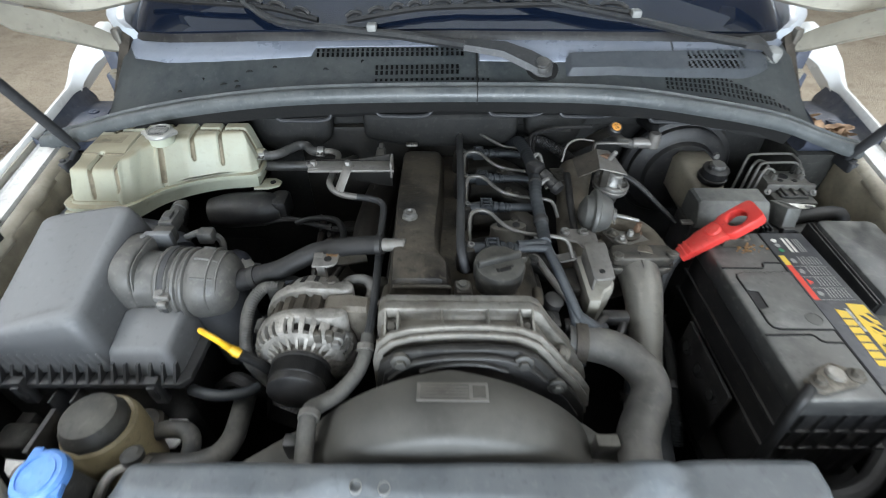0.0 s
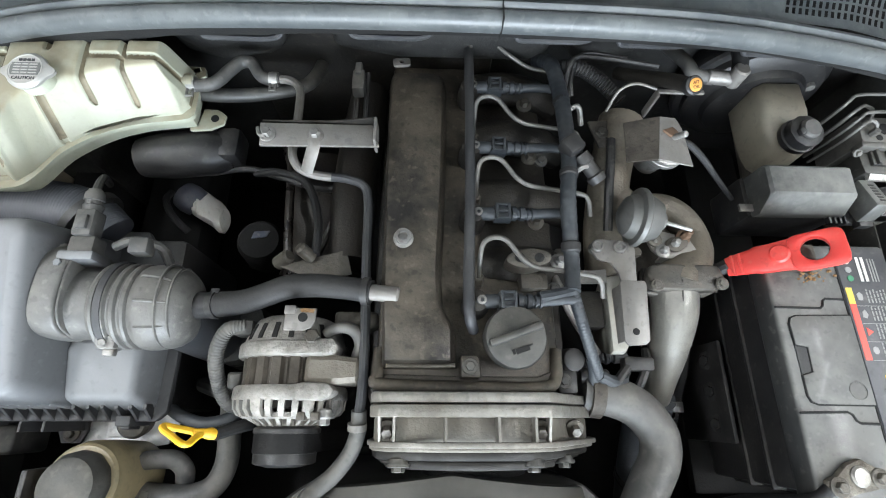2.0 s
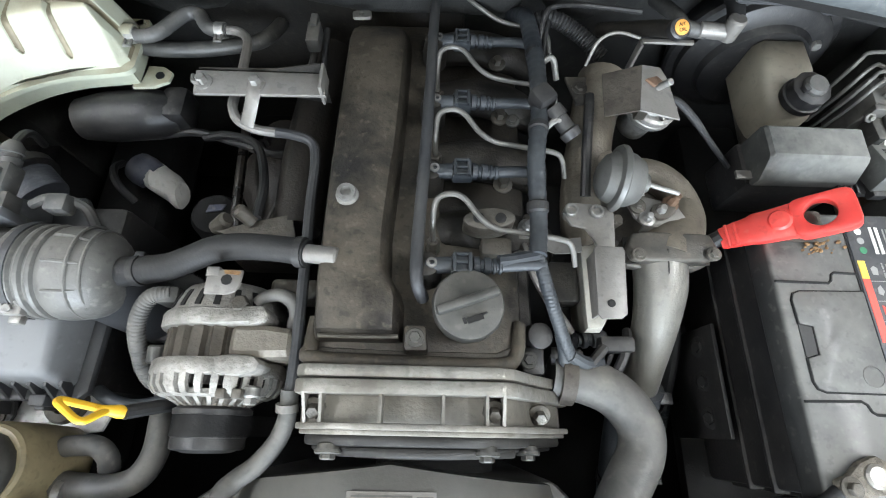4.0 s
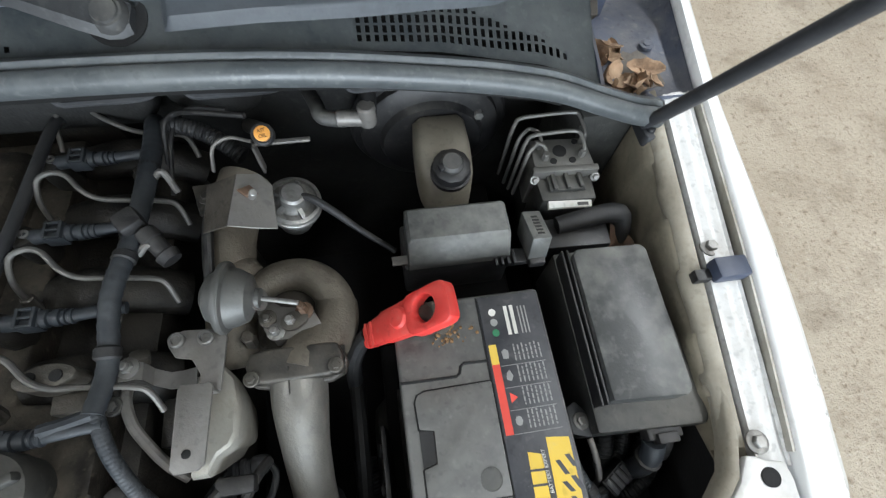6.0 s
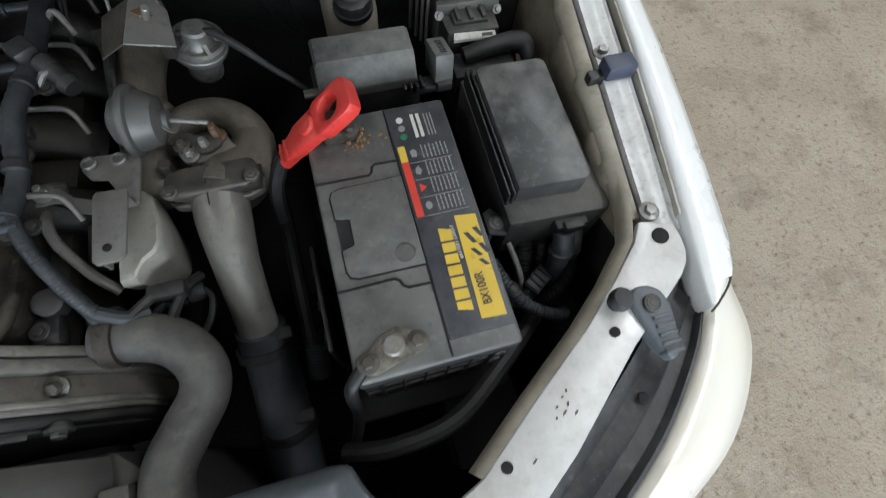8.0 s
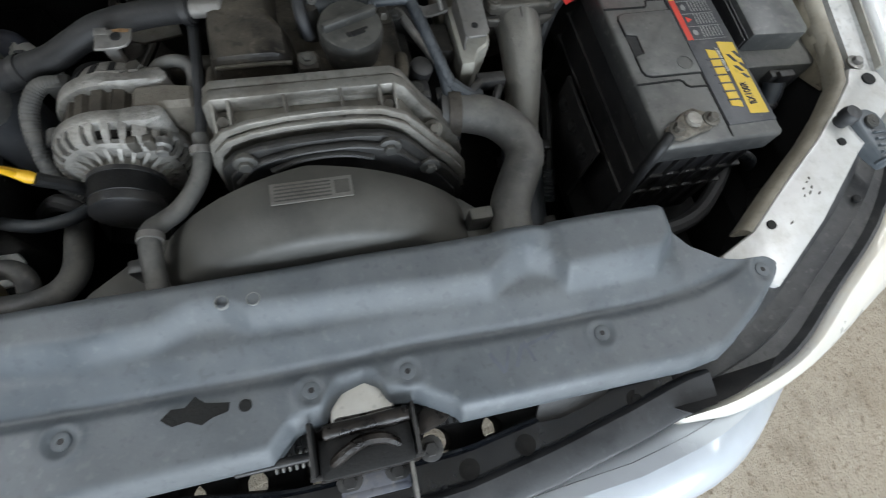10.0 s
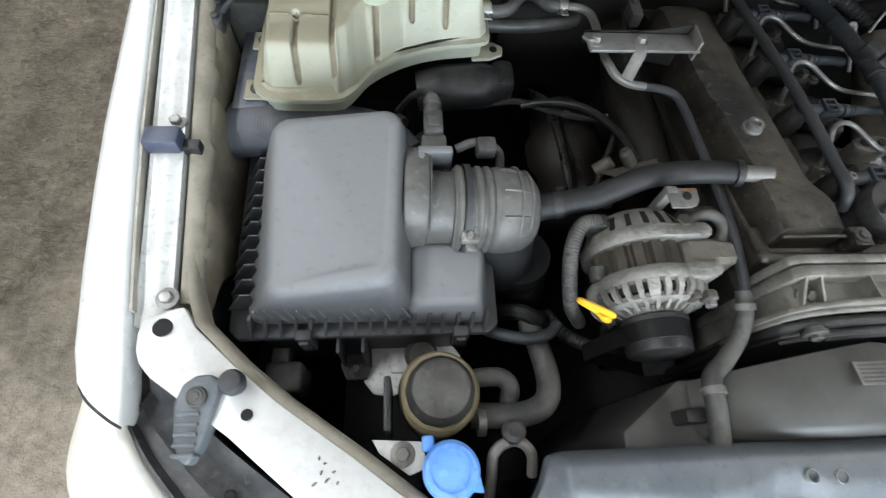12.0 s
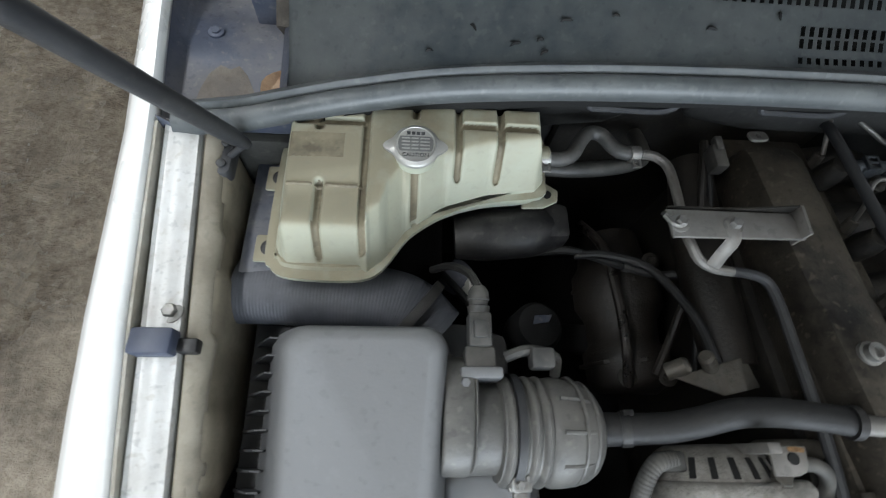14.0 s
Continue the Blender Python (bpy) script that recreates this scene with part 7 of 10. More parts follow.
VENT = [(0.500, 0.408), (0.428, 0.409), (0.420, 0.412), (0.417, 0.419), (0.417, 0.443), (0.431, 0.447), (0.432, 0.478), (0.417, 0.481), (0.416, 0.508), (0.419, 0.515), (0.427, 0.518), (0.500, 0.519)]
prism(bm, VENT, BZ - 0.004, BZ + 0.0030, 0.0012)
part("vent_cover", bm, BATTERY_LID, bat)
bm = B()
tube(bm, [(x, y, BZ + 0.0006) for x, y in VENT], 0.0017, 6, 1)
part("vent_gap", bm, DEEP, bat)
bm = B()
prism(bm, [(0.4165, 0.4445), (0.4305, 0.448), (0.4310, 0.477), (0.4165, 0.480)], BZ - 0.002, BZ + 0.0012, 0.0)
part("finger_notch", bm, RUBBER, bat)
bm = B()
lathe(bm, [(0.0115, 0.0), (0.0115, 0.0034), (0.0105, 0.0036), (0.0104, 0.0030), (0.0, 0.0030)], (0.482, 0.425, BZ), n=28)
part("moulded_disc", bm, BATTERY_LID, bat)
for pts in ([(0.403, 0.530), (0.464, 0.529), (0.468, 0.532), (0.470, 0.539), (0.474, 0.542), (0.500, 0.541)], [(0.403, 0.399), (0.463, 0.400), (0.468, 0.397), (0.471, 0.390), (0.476, 0.387), (0.500, 0.386)]):
    bm = B()
    tube(bm, [(x, y, BZ + 0.0003) for x, y in pts], 0.0016, 6, 1)
    part("groove", bm, DEEP, bat)
bm = B()
box(bm, 0.4995, 0.5015, BY0 + 0.004, BY1 - 0.004, BZ - 0.001, BZ + 0.0010)
part("label_groove", bm, DEEP, bat)
bm = B()
box(bm, 0.502, BX1 - 0.003, BY0 + 0.02, BY1 - 0.004, BZ - 0.002, BZ + 0.0016, 0.0008)
lab = part("label", bm, LABEL_DARK, bat, "black label strip with yellow, red and white print")
LZ = BZ + 0.0018


def patch(name, poly, material, z=0.0, label=""):
    bm = B()
    prism(bm, poly, LZ - 0.0008, LZ + 0.0003 + z)
    return part(name, bm, material, lab, label)


def rect(a, b, c, d):
    return [(a, c), (b, c), (b, d), (a, d)]


patch("yellow_panel", [(0.540, 0.335), (0.567, 0.333), (0.569, 0.452), (0.545, 0.455)], LABEL_YELLOW)
patch("yellow_box", rect(0.5045, 0.513, 0.535, 0.557), LABEL_YELLOW)
patch("red_strip", rect(0.5045, 0.513, 0.462, 0.535), LABEL_RED)
for i, y in enumerate((0.594, 0.582, 0.570)):
    bm = B()
    lathe(bm, [(0.0042, -0.0005), (0.0042, 0.0006), (0.003, 0.0007)], (0.516, y, LZ), n=16)
    part("indicator_dot", bm, (LABEL_WHITE, LABEL_GREY, GREEN)[i], lab)
for x, w in ((0.530, 0.004), (0.537, 0.004)):
    patch("white_print", rect(x, x + w, 0.566, 0.600), LABEL_WHITE)
for i in range(3):
    patch("fine_print", rect(0.546 + i * 0.004, 0.5475 + i * 0.004, 0.566, 0.598), LABEL_GREY)
rng = random.Random(3)
for j in range(4):
    y = 0.466 + j * 0.0235
    for i in range(7):
        bm = B()
        x, c = 0.5315 + i * 0.0048, y
        while c < y + 0.017:
            w = rng.uniform(0.002, 0.0065)
            prism(bm, rect(x, x + 0.0016, c, min(c + w, y + 0.0185)), LZ - 0.0008, LZ + 0.0003)
            c += w + 0.0012
        part("fine_print", bm, LABEL_GREY, lab)
    cx, cy = 0.5215, y + 0.0085
    shape = ([(0.004 * math.cos(t * 0.7), 0.005 * math.sin(t * 0.7)) for t in range(9)], [(-0.004, -0.005), (0.004, 0.0), (-0.004, 0.006)], [(-0.004, -0.004), (0.001, -0.006), (0.004, -0.001), (0.001, 0.006), (-0.003, 0.003)], [(-0.003, -0.005), (0.003, -0.005), (0.004, 0.003), (0.0, 0.006), (-0.004, 0.003)])[j]
    patch("pictogram", [(cx + a, cy + c) for a, c in shape], LABEL_GREY if j != 1 else LABEL_RED)
    patch("rule", rect(0.514, 0.565, y - 0.0044, y - 0.0038), LABEL_GREY)
# dark slashes on the yellow panel and the maker's lettering as plain yellow bars
for a, b in (((0.549, 0.432), (0.556, 0.418)), ((0.560, 0.436), (0.566, 0.424)), ((0.551, 0.412), (0.558, 0.402)), ((0.561, 0.416), (0.567, 0.404)), ((0.556, 0.398), (0.562, 0.390))):
    patch("slash", [(a[0], a[1]), (a[0] + 0.005, a[1]), (b[0] + 0.005, b[1]), (b[0], b[1])], LABEL_DARK, 0.0004)
patch("maker_bar", [(0.519, 0.350), (0.535, 0.346), (0.537, 0.440), (0.523, 0.444)], LABEL_YELLOW)
for k in range(6):
    y = 0.358 + k * 0.0135
    patch("maker_gap", [(0.517, y), (0.539, y - 0.001), (0.539, y + 0.0012), (0.517, y + 0.0022)], LABEL_DARK, 0.0004)
bm = text_mesh("BATTERY EXPERT", 0.0052, pose(0.5390, 0.424, LZ + 0.0008, 0, 0, 91))
part("lettering", bm, LABEL_WHITE, lab)
bm = text_mesh("BX100R", 0.0125, pose(0.5515, 0.366, LZ + 0.0008, 0, 0, 91) @ Matrix.Diagonal((0.86, 1.1, 1, 1)))
part("type_lettering", bm, LABEL_DARK, lab)
# front terminal with its clamp
term = thing("battery_terminal", (0.44, 0.325, BZ), "corroded grey battery clamp bolted on the front pole", "battery clamp")
bm = B()
lathe(bm, [(0.0125, 0.0), (0.0115, 0.016), (0.009, 0.018)], (0.446, 0.330, BZ - 0.002), n=20)
part("pole", bm, CAST, term)
bm = B()
prism(bm, [(0.408, 0.312), (0.424, 0.306), (0.445, 0.312), (0.468, 0.316), (0.478, 0.326), (0.472, 0.338), (0.452, 0.349), (0.434, 0.342), (0.420, 0.330), (0.407, 0.326)], BZ + 0.002, BZ + 0.012, 0.003)
part("clamp", bm, CRUSTED, term, "brown crusted clamp")
for x, y in ((0.419, 0.319), (0.470, 0.328)):
    bm = B()
    bolt(bm, (x, y, BZ + 0.012), (0, 0, 1), 0.0065, 0.008)
    part("clamp_bolt", bm, CAST_DARK, term)
bm = B()
tube(bm, [(0.412, 0.316, BZ + 0.006), (0.398, 0.304, BZ - 0.004), (0.393, 0.298, BZ - 0.04), (0.388, 0.285, 0.86), (0.37, 0.26, 0.78), (0.34, 0.24, 0.72)], 0.0072, 12)
part("earth_cable", bm, RUBBER, term)
# crumbly crust round the live terminal
rng = random.Random(11)
bm = B()
for k in range(45):
    x, y = 0.462 + rng.gauss(0, 0.010), 0.574 + rng.gauss(0, 0.008)
    r = rng.uniform(0.0008, 0.0026)
    bmesh.ops.create_icosphere(bm, subdivisions=1, radius=r, matrix=Matrix.Translation((x, y, BZ + 0.0012 + r * 0.4)))
solo("terminal_crust", bm, CRUST, "yellow-brown crumbly crust on the battery beside the red cover", "corrosion", kind="stuff")
# red cover over the rear terminal
redc = thing("terminal_cover", (0.42, 0.59, BZ), "bright red plastic cover over the live terminal", "terminal cover")
m = pose(0.442, 0.595, BZ + 0.046, 0, -42, 3)
bm = B()
before = set()
holed(bm, 0.0300, 0.0235, 0.0150, -0.012, 0.006, m, 36, 6.0, (-0.003, 0.001))
bevel_new(bm, before, 0.0025, 2, 40)
part("hood", bm, RED, redc, "red hood with a round opening")
bm = B()
loft(bm, [[m @ V(x, yo + w * c * q, zo + h * t * q) for c, t, q in [(math.cos(a), math.sin(a), (abs(math.cos(a)) ** 5 + abs(math.sin(a)) ** 5) ** -0.2) for a in [2 * math.pi * k / 20 for k in range(20)]]]
          for x, yo, zo, w, h in ((-0.026, 0.001, -0.004, 0.021, 0.008), (-0.034, 0.001, -0.003, 0.020, 0.0085), (-0.050, 0.001, -0.003, 0.019, 0.009), (-0.066, 0.002, -0.004, 0.0185, 0.009), (-0.072, 0.002, -0.005, 0.0165, 0.0085), (-0.090, 0.002, -0.007, 0.0145, 0.008), (-0.104, 0.002, -0.009, 0.0125, 0.007))])
part("cable_boot", bm, RED, redc, smooth=50)
bm = B()
lathe(bm, [(0.0125, -0.004), (0.0125, 0.0), (0.010, 0.003), (0.0, 0.004)], m @ V(-0.040, 0.003, 0.0055), m.to_3x3() @ V(0, 0, 1), 24)
part("boot_boss", bm, RED, redc)
for k in range(2):
    bm = B()
    box(bm, -0.088 - k * 0.009, -0.084 - k * 0.009, -0.0135, 0.0155, -0.002, 0.0030 - 0.001 * k, 0.001, m=m)
    part("boot_rib", bm, RED, redc)
bm = B()
box(bm, 0.424, 0.462, 0.578, 0.612, BZ - 0.001, BZ + 0.020, 0.004)
lathe(bm, [(0.010, 0.0), (0.010, 0.012), (0.007, 0.013)], (0.437, 0.595, BZ + 0.018), n=16)
bolt(bm, (0.455, 0.583, BZ + 0.018), (0, 0, 1), 0.006, 0.008)
part("corroded_clamp", bm, RUST, redc, "rust-stained clamp")
bm = B()
tube(bm, [(0.372, 0.596, 0.962), (0.360, 0.590, 0.945), (0.348, 0.575, 0.915), (0.342, 0.56, 0.85)], 0.010, 10)
part("live_cable", bm, RUBBER, redc)
tray = thing("battery_tray", (0.48, 0.46, 0.75), "dark metal battery tray with bolted side bracket", "battery tray")
bm = B()
box(bm, 0.375, 0.60, 0.28, 0.63, 0.745, 0.769, 0.006)
part("tray", bm, DEEP, tray)
bm = B()
box(bm, 0.372, 0.378, 0.36, 0.50, 0.77, 0.90, 0.002)
part("side_bracket", bm, BLACK, tray)
for y in (0.385, 0.43, 0.475):
    bm = B()
    bolt(bm, (0.372, y, 0.865), (-1, 0, 0.3), 0.008, 0.006)
    part("bolt", bm, DEEP, tray)

fuse = thing("fuse_box", (0.68, 0.56, 0.85), "large dusty black fuse box with a flat lid", "fuse box")
FZ = lambda x, y: 0.9775 - (0.66 - y) * 0.05 + (x - 0.68) * 0.02
bm = B()
prism(bm, [(0.637, 0.480), (0.725, 0.474), (0.733, 0.482), (0.733, 0.655), (0.726, 0.662), (0.643, 0.666), (0.636, 0.658)], lambda x, y: FZ(x, y) - 0.05, lambda x, y: FZ(x, y) + 0.003, 0.004)
part("lid", bm, FUSE_LID, fuse)
bm = B()
prism(bm, [(0.622, 0.45), (0.755, 0.442), (0.760, 0.45), (0.748, 0.67), (0.742, 0.676), (0.622, 0.676)], 0.84, lambda x, y: FZ(x, y) - 0.030, 0.005)
part("body", bm, DUSTY_BLACK, fuse)
for x in (0.6245, 0.6315):
    bm = B()
    prism(bm, [(x, 0.478), (x + 0.003, 0.478), (x + 0.003, 0.668), (x, 0.668)], lambda a, b: FZ(a, b) - 0.05, lambda a, b: FZ(a, b) - 0.004, 0.001)
    part("side_rib", bm, BLACK, fuse)
bm = B()
box(bm, 0.683, 0.727, 0.433, 0.450, 0.905, 0.928, 0.003)
box(bm, 0.692, 0.718, 0.428, 0.440, 0.916, 0.934, 0.002)
part("front_clip", bm, BLACK, fuse)
for k, x in enumerate((0.66, 0.685, 0.715)):
    bm = B()
    tube(bm, [(x, 0.455, 0.86), (x - 0.003, 0.43, 0.84), (x - 0.006, 0.41, 0.78), (x - 0.01, 0.41, 0.70)], 0.011 - 0.002 * (k % 2), 10, ridge=0.0015, pitch=0.005)
    part("cable_conduit", bm, RUBBER, fuse)

relay = thing("relay_box", (0.495, 0.71, 0.93), "dusty black relay box with a sloping front lid", "relay box")
bm = B()
loops = []
for y, z0, z1 in ((0.674, 0.955, 0.972), (0.690, 0.945, 0.999), (0.694, 0.94, 1.002), (0.733, 0.94, 1.003), (0.738, 0.94, 0.998)):
    loops.append([V(x, y, z) for x, z in ((0.430, z0), (0.431, z1 - 0.004), (0.435, z1), (0.556, z1 - 0.002), (0.560, z1 - 0.006), (0.561, z0))])
loft(bm, loops)
part("lid", bm, FUSE_LID, relay)
bm = B()
box(bm, 0.424, 0.566, 0.676, 0.742, 0.87, 0.953, 0.005)
part("body", bm, BLACK, relay)
bm = B()
box(bm, 0.555, 0.60, 0.668, 0.69, 0.94, 0.952, 0.003)
box(bm, 0.585, 0.606, 0.660, 0.680, 0.948, 0.962, 0.002)
for k in range(4):
    box(bm, 0.540 + k * 0.008, 0.544 + k * 0.008, 0.664, 0.684, 0.953, 0.962, 0.001)
part("side_latch", bm, BLACK, relay)
bm = B()
box(bm, 0.41, 0.435, 0.682, 0.694, 0.955, 0.960, 0.001)
part("metal_tab", bm, ZINC, relay)
small = thing("relay", (0.595, 0.705, 0.95), "small dusty black relay with moulded print", "relay")
bm = B()
m = pose(0.597, 0.700, 0.978, -18, 4, 0)
box(bm, -0.013, 0.013, -0.026, 0.026, -0.03, 0.010, 0.003, m=m)
part("body", bm, FUSE_LID, small)
bm = B()
for k in range(6):
    box(bm, -0.004, 0.005, -0.018 + k * 0.006, -0.015 + k * 0.006, 0.0095, 0.0105, m=m)
part("moulded_print", bm, BLACK, small)

res = thing("brake_fluid_reservoir", (0.495, 0.83, 0.92), "brownish plastic brake fluid reservoir with a black screw cap", "reservoir")
bm = B()
loops = []
for y, z1, w in ((0.772, 0.955, 0.022), (0.779, 0.975, 0.030), (0.80, 0.985, 0.036), (0.825, 0.988, 0.038), (0.838, 0.994, 0.038), (0.885, 0.994, 0.037), (0.895, 0.985, 0.033)):
    loops.append([V(0.498 + a, y, z) for a, z in ((-w, 0.915), (-w, z1 - 0.012), (-w + 0.010, z1), (w - 0.010, z1), (w, z1 - 0.012), (w, 0.915))])
loft(bm, loops)
part("body", bm, RESERVOIR, res, smooth=50)
bm = B()
lathe(bm, [(0.026, 0.0), (0.027, 0.004), (0.027, 0.010), (0.024, 0.0105), (0.024, 0.026), (0.021, 0.029), (0.013, 0.030), (0.0, 0.030)], (0.500, 0.792, 0.985), (0, -0.12, 1), 40, lambda j, n, h: 1 + (0.03 if (j % 4 < 2 and 0.011 < h < 0.027) else 0))
part("screw_cap", bm, BLACK, res, "ribbed black screw cap")
bm = B()
box(bm, -0.021, -0.006, -0.005, 0.005, 0.028, 0.036, 0.002, m=pose(0.500, 0.792, 0.985, 7, 0, 20))
part("cap_grip", bm, BLACK, res)
bm = B()
lathe(bm, [(0.015, 0.0), (0.015, 0.004), (0.012, 0.008), (0.0, 0.0085)], (0.500, 0.7885, 1.0145), (0, -0.12, 1), 24)
part("cap_knob", bm, GREY_HOSE, res, "dusty grey knob")
bm = B()
rod(bm, (0.498, 0.77, 0.895), (0.498, 0.93, 0.905), 0.022)
part("master_cylinder", bm, CAST_DARK, res)
boost = thing("brake_booster", (0.50, 0.95, 0.9), "large round dark brake booster on the bulkhead", "brake booster")
bm = B()
lathe(bm, [(0.03, 0.0), (0.074, 0.002), (0.079, 0.012), (0.098, 0.016), (0.105, 0.021), (0.106, 0.032), (0.117, 0.034), (0.121, 0.039), (0.121, 0.047), (0.112, 0.050), (0.110, 0.075)], (0.492, 0.888, 0.930), (0, 1, 0), 40)
part("can", bm, BLACK, boost)
bm = B()
bolt(bm, (0.560, 0.905, 0.975), (0, -1, 0.1), 0.008, 0.012)
part("stud", bm, STEEL, boost)

absu = thing("abs_unit", (0.665, 0.77, 0.85), "metal hydraulic block with bent brake pipes and a black control box", "abs unit")
bm = B()
prism(bm, [(0.622, 0.796), (0.709, 0.792), (0.707, 0.842), (0.625, 0.846)], 0.88, 0.972, 0.002)
prism(bm, [(0.618, 0.789), (0.713, 0.785), (0.714, 0.795), (0.619, 0.799)], 0.952, 0.9735, 0.002)
part("block", bm, ABS_CAST, absu)
bm = B()
prism(bm, [(0.626, 0.752), (0.704, 0.748), (0.706, 0.786), (0.624, 0.790)], 0.86, 0.957, 0.004)
prism(bm, [(0.638, 0.764), (0.690, 0.762), (0.691, 0.787), (0.639, 0.789)], 0.956, 0.963, 0.002)
part("motor_cover", bm, DUSTY_BLACK, absu)
for x in (0.646, 0.665, 0.684):
    bm = B()
    box(bm, x - 0.003, x + 0.003, 0.764, 0.788, 0.962, 0.968, 0.001)
    part("cover_rib", bm, DUSTY_BLACK, absu)
bm = B()
prism(bm, [(0.634, 0.744), (0.697, 0.741), (0.697, 0.749), (0.635, 0.752)], lambda x, y: 0.945, lambda x, y: 0.9505 + (y - 0.744) * 0.6, 0.0)
wl = part("white_label", bm, LABEL_WHITE, absu, "narrow white label")
bm = B()
prism(bm, [(0.676, 0.7435), (0.692, 0.7427), (0.692, 0.7465), (0.676, 0.7473)], lambda x, y: 0.950, lambda x, y: 0.9512 + (y - 0.744) * 0.6, 0.0)
part("print_bar", bm, GREY_HOSE, wl)
for x, y, r in ((0.664, 0.822, 0.0100), (0.651, 0.806, 0.0050), (0.679, 0.805, 0.0050), (0.690, 0.836, 0.0045)):
    bm = B()
    lathe(bm, [(r, 0.0), (r, 0.0012), (r * 0.8, 0.0014)], (x, y, 0.972), n=18)
    part("port", bm, DEEP, absu)
for x, y in ((0.622, 0.787), (0.710, 0.783)):
    bm = B()
    bolt(bm, (x, y, 0.958), (0, -0.8, 0.6), 0.0042, 0.006)
    part("screw", bm, STEEL, absu)
for k, (x, y, yb, xl, zt) in enumerate(((0.640, 0.812, 0.828, 0.617, 0.988), (0.694, 0.812, 0.838, 0.612, 0.995), (0.636, 0.832, 0.850, 0.607, 0.992), (0.700, 0.834, 0.868, 0.602, 0.998))):
    bm = B()
    rod(bm, (x, y, 0.970), (x, y, 0.984), 0.0056, 6)
    part("pipe_nut", bm, ABS_CAST, absu)
    bm = B()
    tube(bm, [(x, y, 0.978), (x + 0.001, y + 0.004, zt - 0.008), (x - 0.002, yb - 0.006, zt - 0.001), (x - 0.012, yb, zt), ((x + xl) / 2, yb, zt), (xl + 0.010, yb - 0.002, zt - 0.001), (xl + 0.001, yb - 0.008, zt - 0.007), (xl - 0.003, yb - 0.012, zt - 0.022), (xl - 0.005, yb - 0.014, 0.94), (xl - 0.006, yb - 0.012, 0.88)], 0.0028, 8)
    part("brake_pipe", bm, ABS_CAST, absu)
bm = B()
prism(bm, [(0.622, 0.690), (0.715, 0.686), (0.718, 0.732), (0.624, 0.736)], 0.90, 0.935, 0.004)
part("control_box", bm, BLACK, absu)
bm = B()
tube(bm, [(0.640, 0.718, 0.945), (0.68, 0.722, 0.950), (0.72, 0.726, 0.95), (0.738, 0.722, 0.94), (0.742, 0.70, 0.90)], [0.012, 0.013, 0.014, 0.014, 0.013], 14)
part("cable_boot", bm, RUBBER, absu)

plate = thing("splash_plate", (0.735, 0.68, 0.9), "small rusty brown metal plate beside the fuse box", "plate")
bm = B()
loft(bm, [[V(x, y, z), V(x, y, z - 0.003), V(x + 0.002, y - 0.040, z - 0.050), V(x + 0.002, y - 0.040, z - 0.047)] for x, y, z in ((0.722, 0.716, 0.935), (0.742, 0.706, 0.930), (0.757, 0.692, 0.918))])
part("sheet", bm, BROWN_STEEL, plate)

# dry leaves in the corner tray
random.seed(4)
for k in range(17):
    lx, ly = 0.728 + random.random() * 0.07, 0.868 + random.random() ** 1.5 * 0.075
    bm = B()
    L, Wd = 0.010 + random.random() * 0.018, 0.006 + random.random() * 0.009
    m = pose(lx, ly, 1.030 + random.random() * 0.022, random.uniform(-45, 45), random.uniform(-45, 45), random.uniform(0, 360))
    loops = []
    curl = random.uniform(0.3, 1.5)
    for i in range(7):
        u = i / 6
        w = Wd * math.sin(math.pi * (0.06 + 0.88 * u)) ** 0.8 * (1 + 0.18 * (i % 2))
        z = -curl * 0.01 * math.sin(u * 3)
        loops.append([m @ V((u - 0.5) * 2 * L, a * w, z + b + curl * abs(a) * w * 0.7) for a, b in ((-1, 0), (-0.5, 0), (0, 0), (0.5, 0), (1, 0), (1, -0.0006), (0, -0.0006), (-1, -0.0006))])
    loft(bm, loops)
    solo("leaf", bm, LEAF, "curled dry brown leaf lying in the corner tray", "leaf", "dry leaves")
bm = B()
m = pose(-0.733, 0.917, 1.029, 10, -12, 60)
loft(bm, [[m @ V((u - 0.5) * 0.042, a * 0.013 * math.sin(math.pi * (0.05 + 0.9 * u)), abs(a) * 0.004 + b) for a, b in ((-1, 0), (0, 0), (1, 0), (1, -0.0006), (0, -0.0006), (-1, -0.0006))] for u in (0, 0.2, 0.4, 0.6, 0.8, 1.0)])
solo("leaf", bm, LEAF, "single dry brown leaf in the cowl's corner tray", "leaf")

# ---- air filter side ----
airb = thing("air_filter_box", (-0.6, 0.53, 0.7), "large dusty grey air filter box with a ribbed rim", "air filter box")
TOP = {(-1, -1): V(-0.676, 0.411, 0.977), (1, -1): V(-0.529, 0.413, 1.004), (1, 1): V(-0.521, 0.617, 1.050), (-1, 1): V(-0.676, 0.620, 1.031)}


def lid_ring(top, low, k, r):
    """One ring of the lid between its top corners (k = 1) and its foot (k = 0), with corners rounded by r."""
    out = []
    for i, key in enumerate(((-1, -1), (1, -1), (1, 1), (-1, 1))):
        c = low[key].lerp(top[key], k)
        for a in range(5):
            t = radians(180 + 90 * i + 22.5 * a)
            cx, cy = c.x - key[0] * r, c.y - key[1] * r
            out.append(V(cx + r * math.cos(t), cy + r * math.sin(t), c.z))
    return out


LOW = {(-1, -1): V(-0.718, 0.402, 0.900), (1, -1): V(-0.508, 0.402, 0.900), (1, 1): V(-0.505, 0.640, 0.905), (-1, 1): V(-0.722, 0.645, 0.905)}


def shrink(top, d, dz):
    return {k: V(p.x - k[0] * d, p.y - k[1] * d, p.z + dz) for k, p in top.items()}


bm = B()
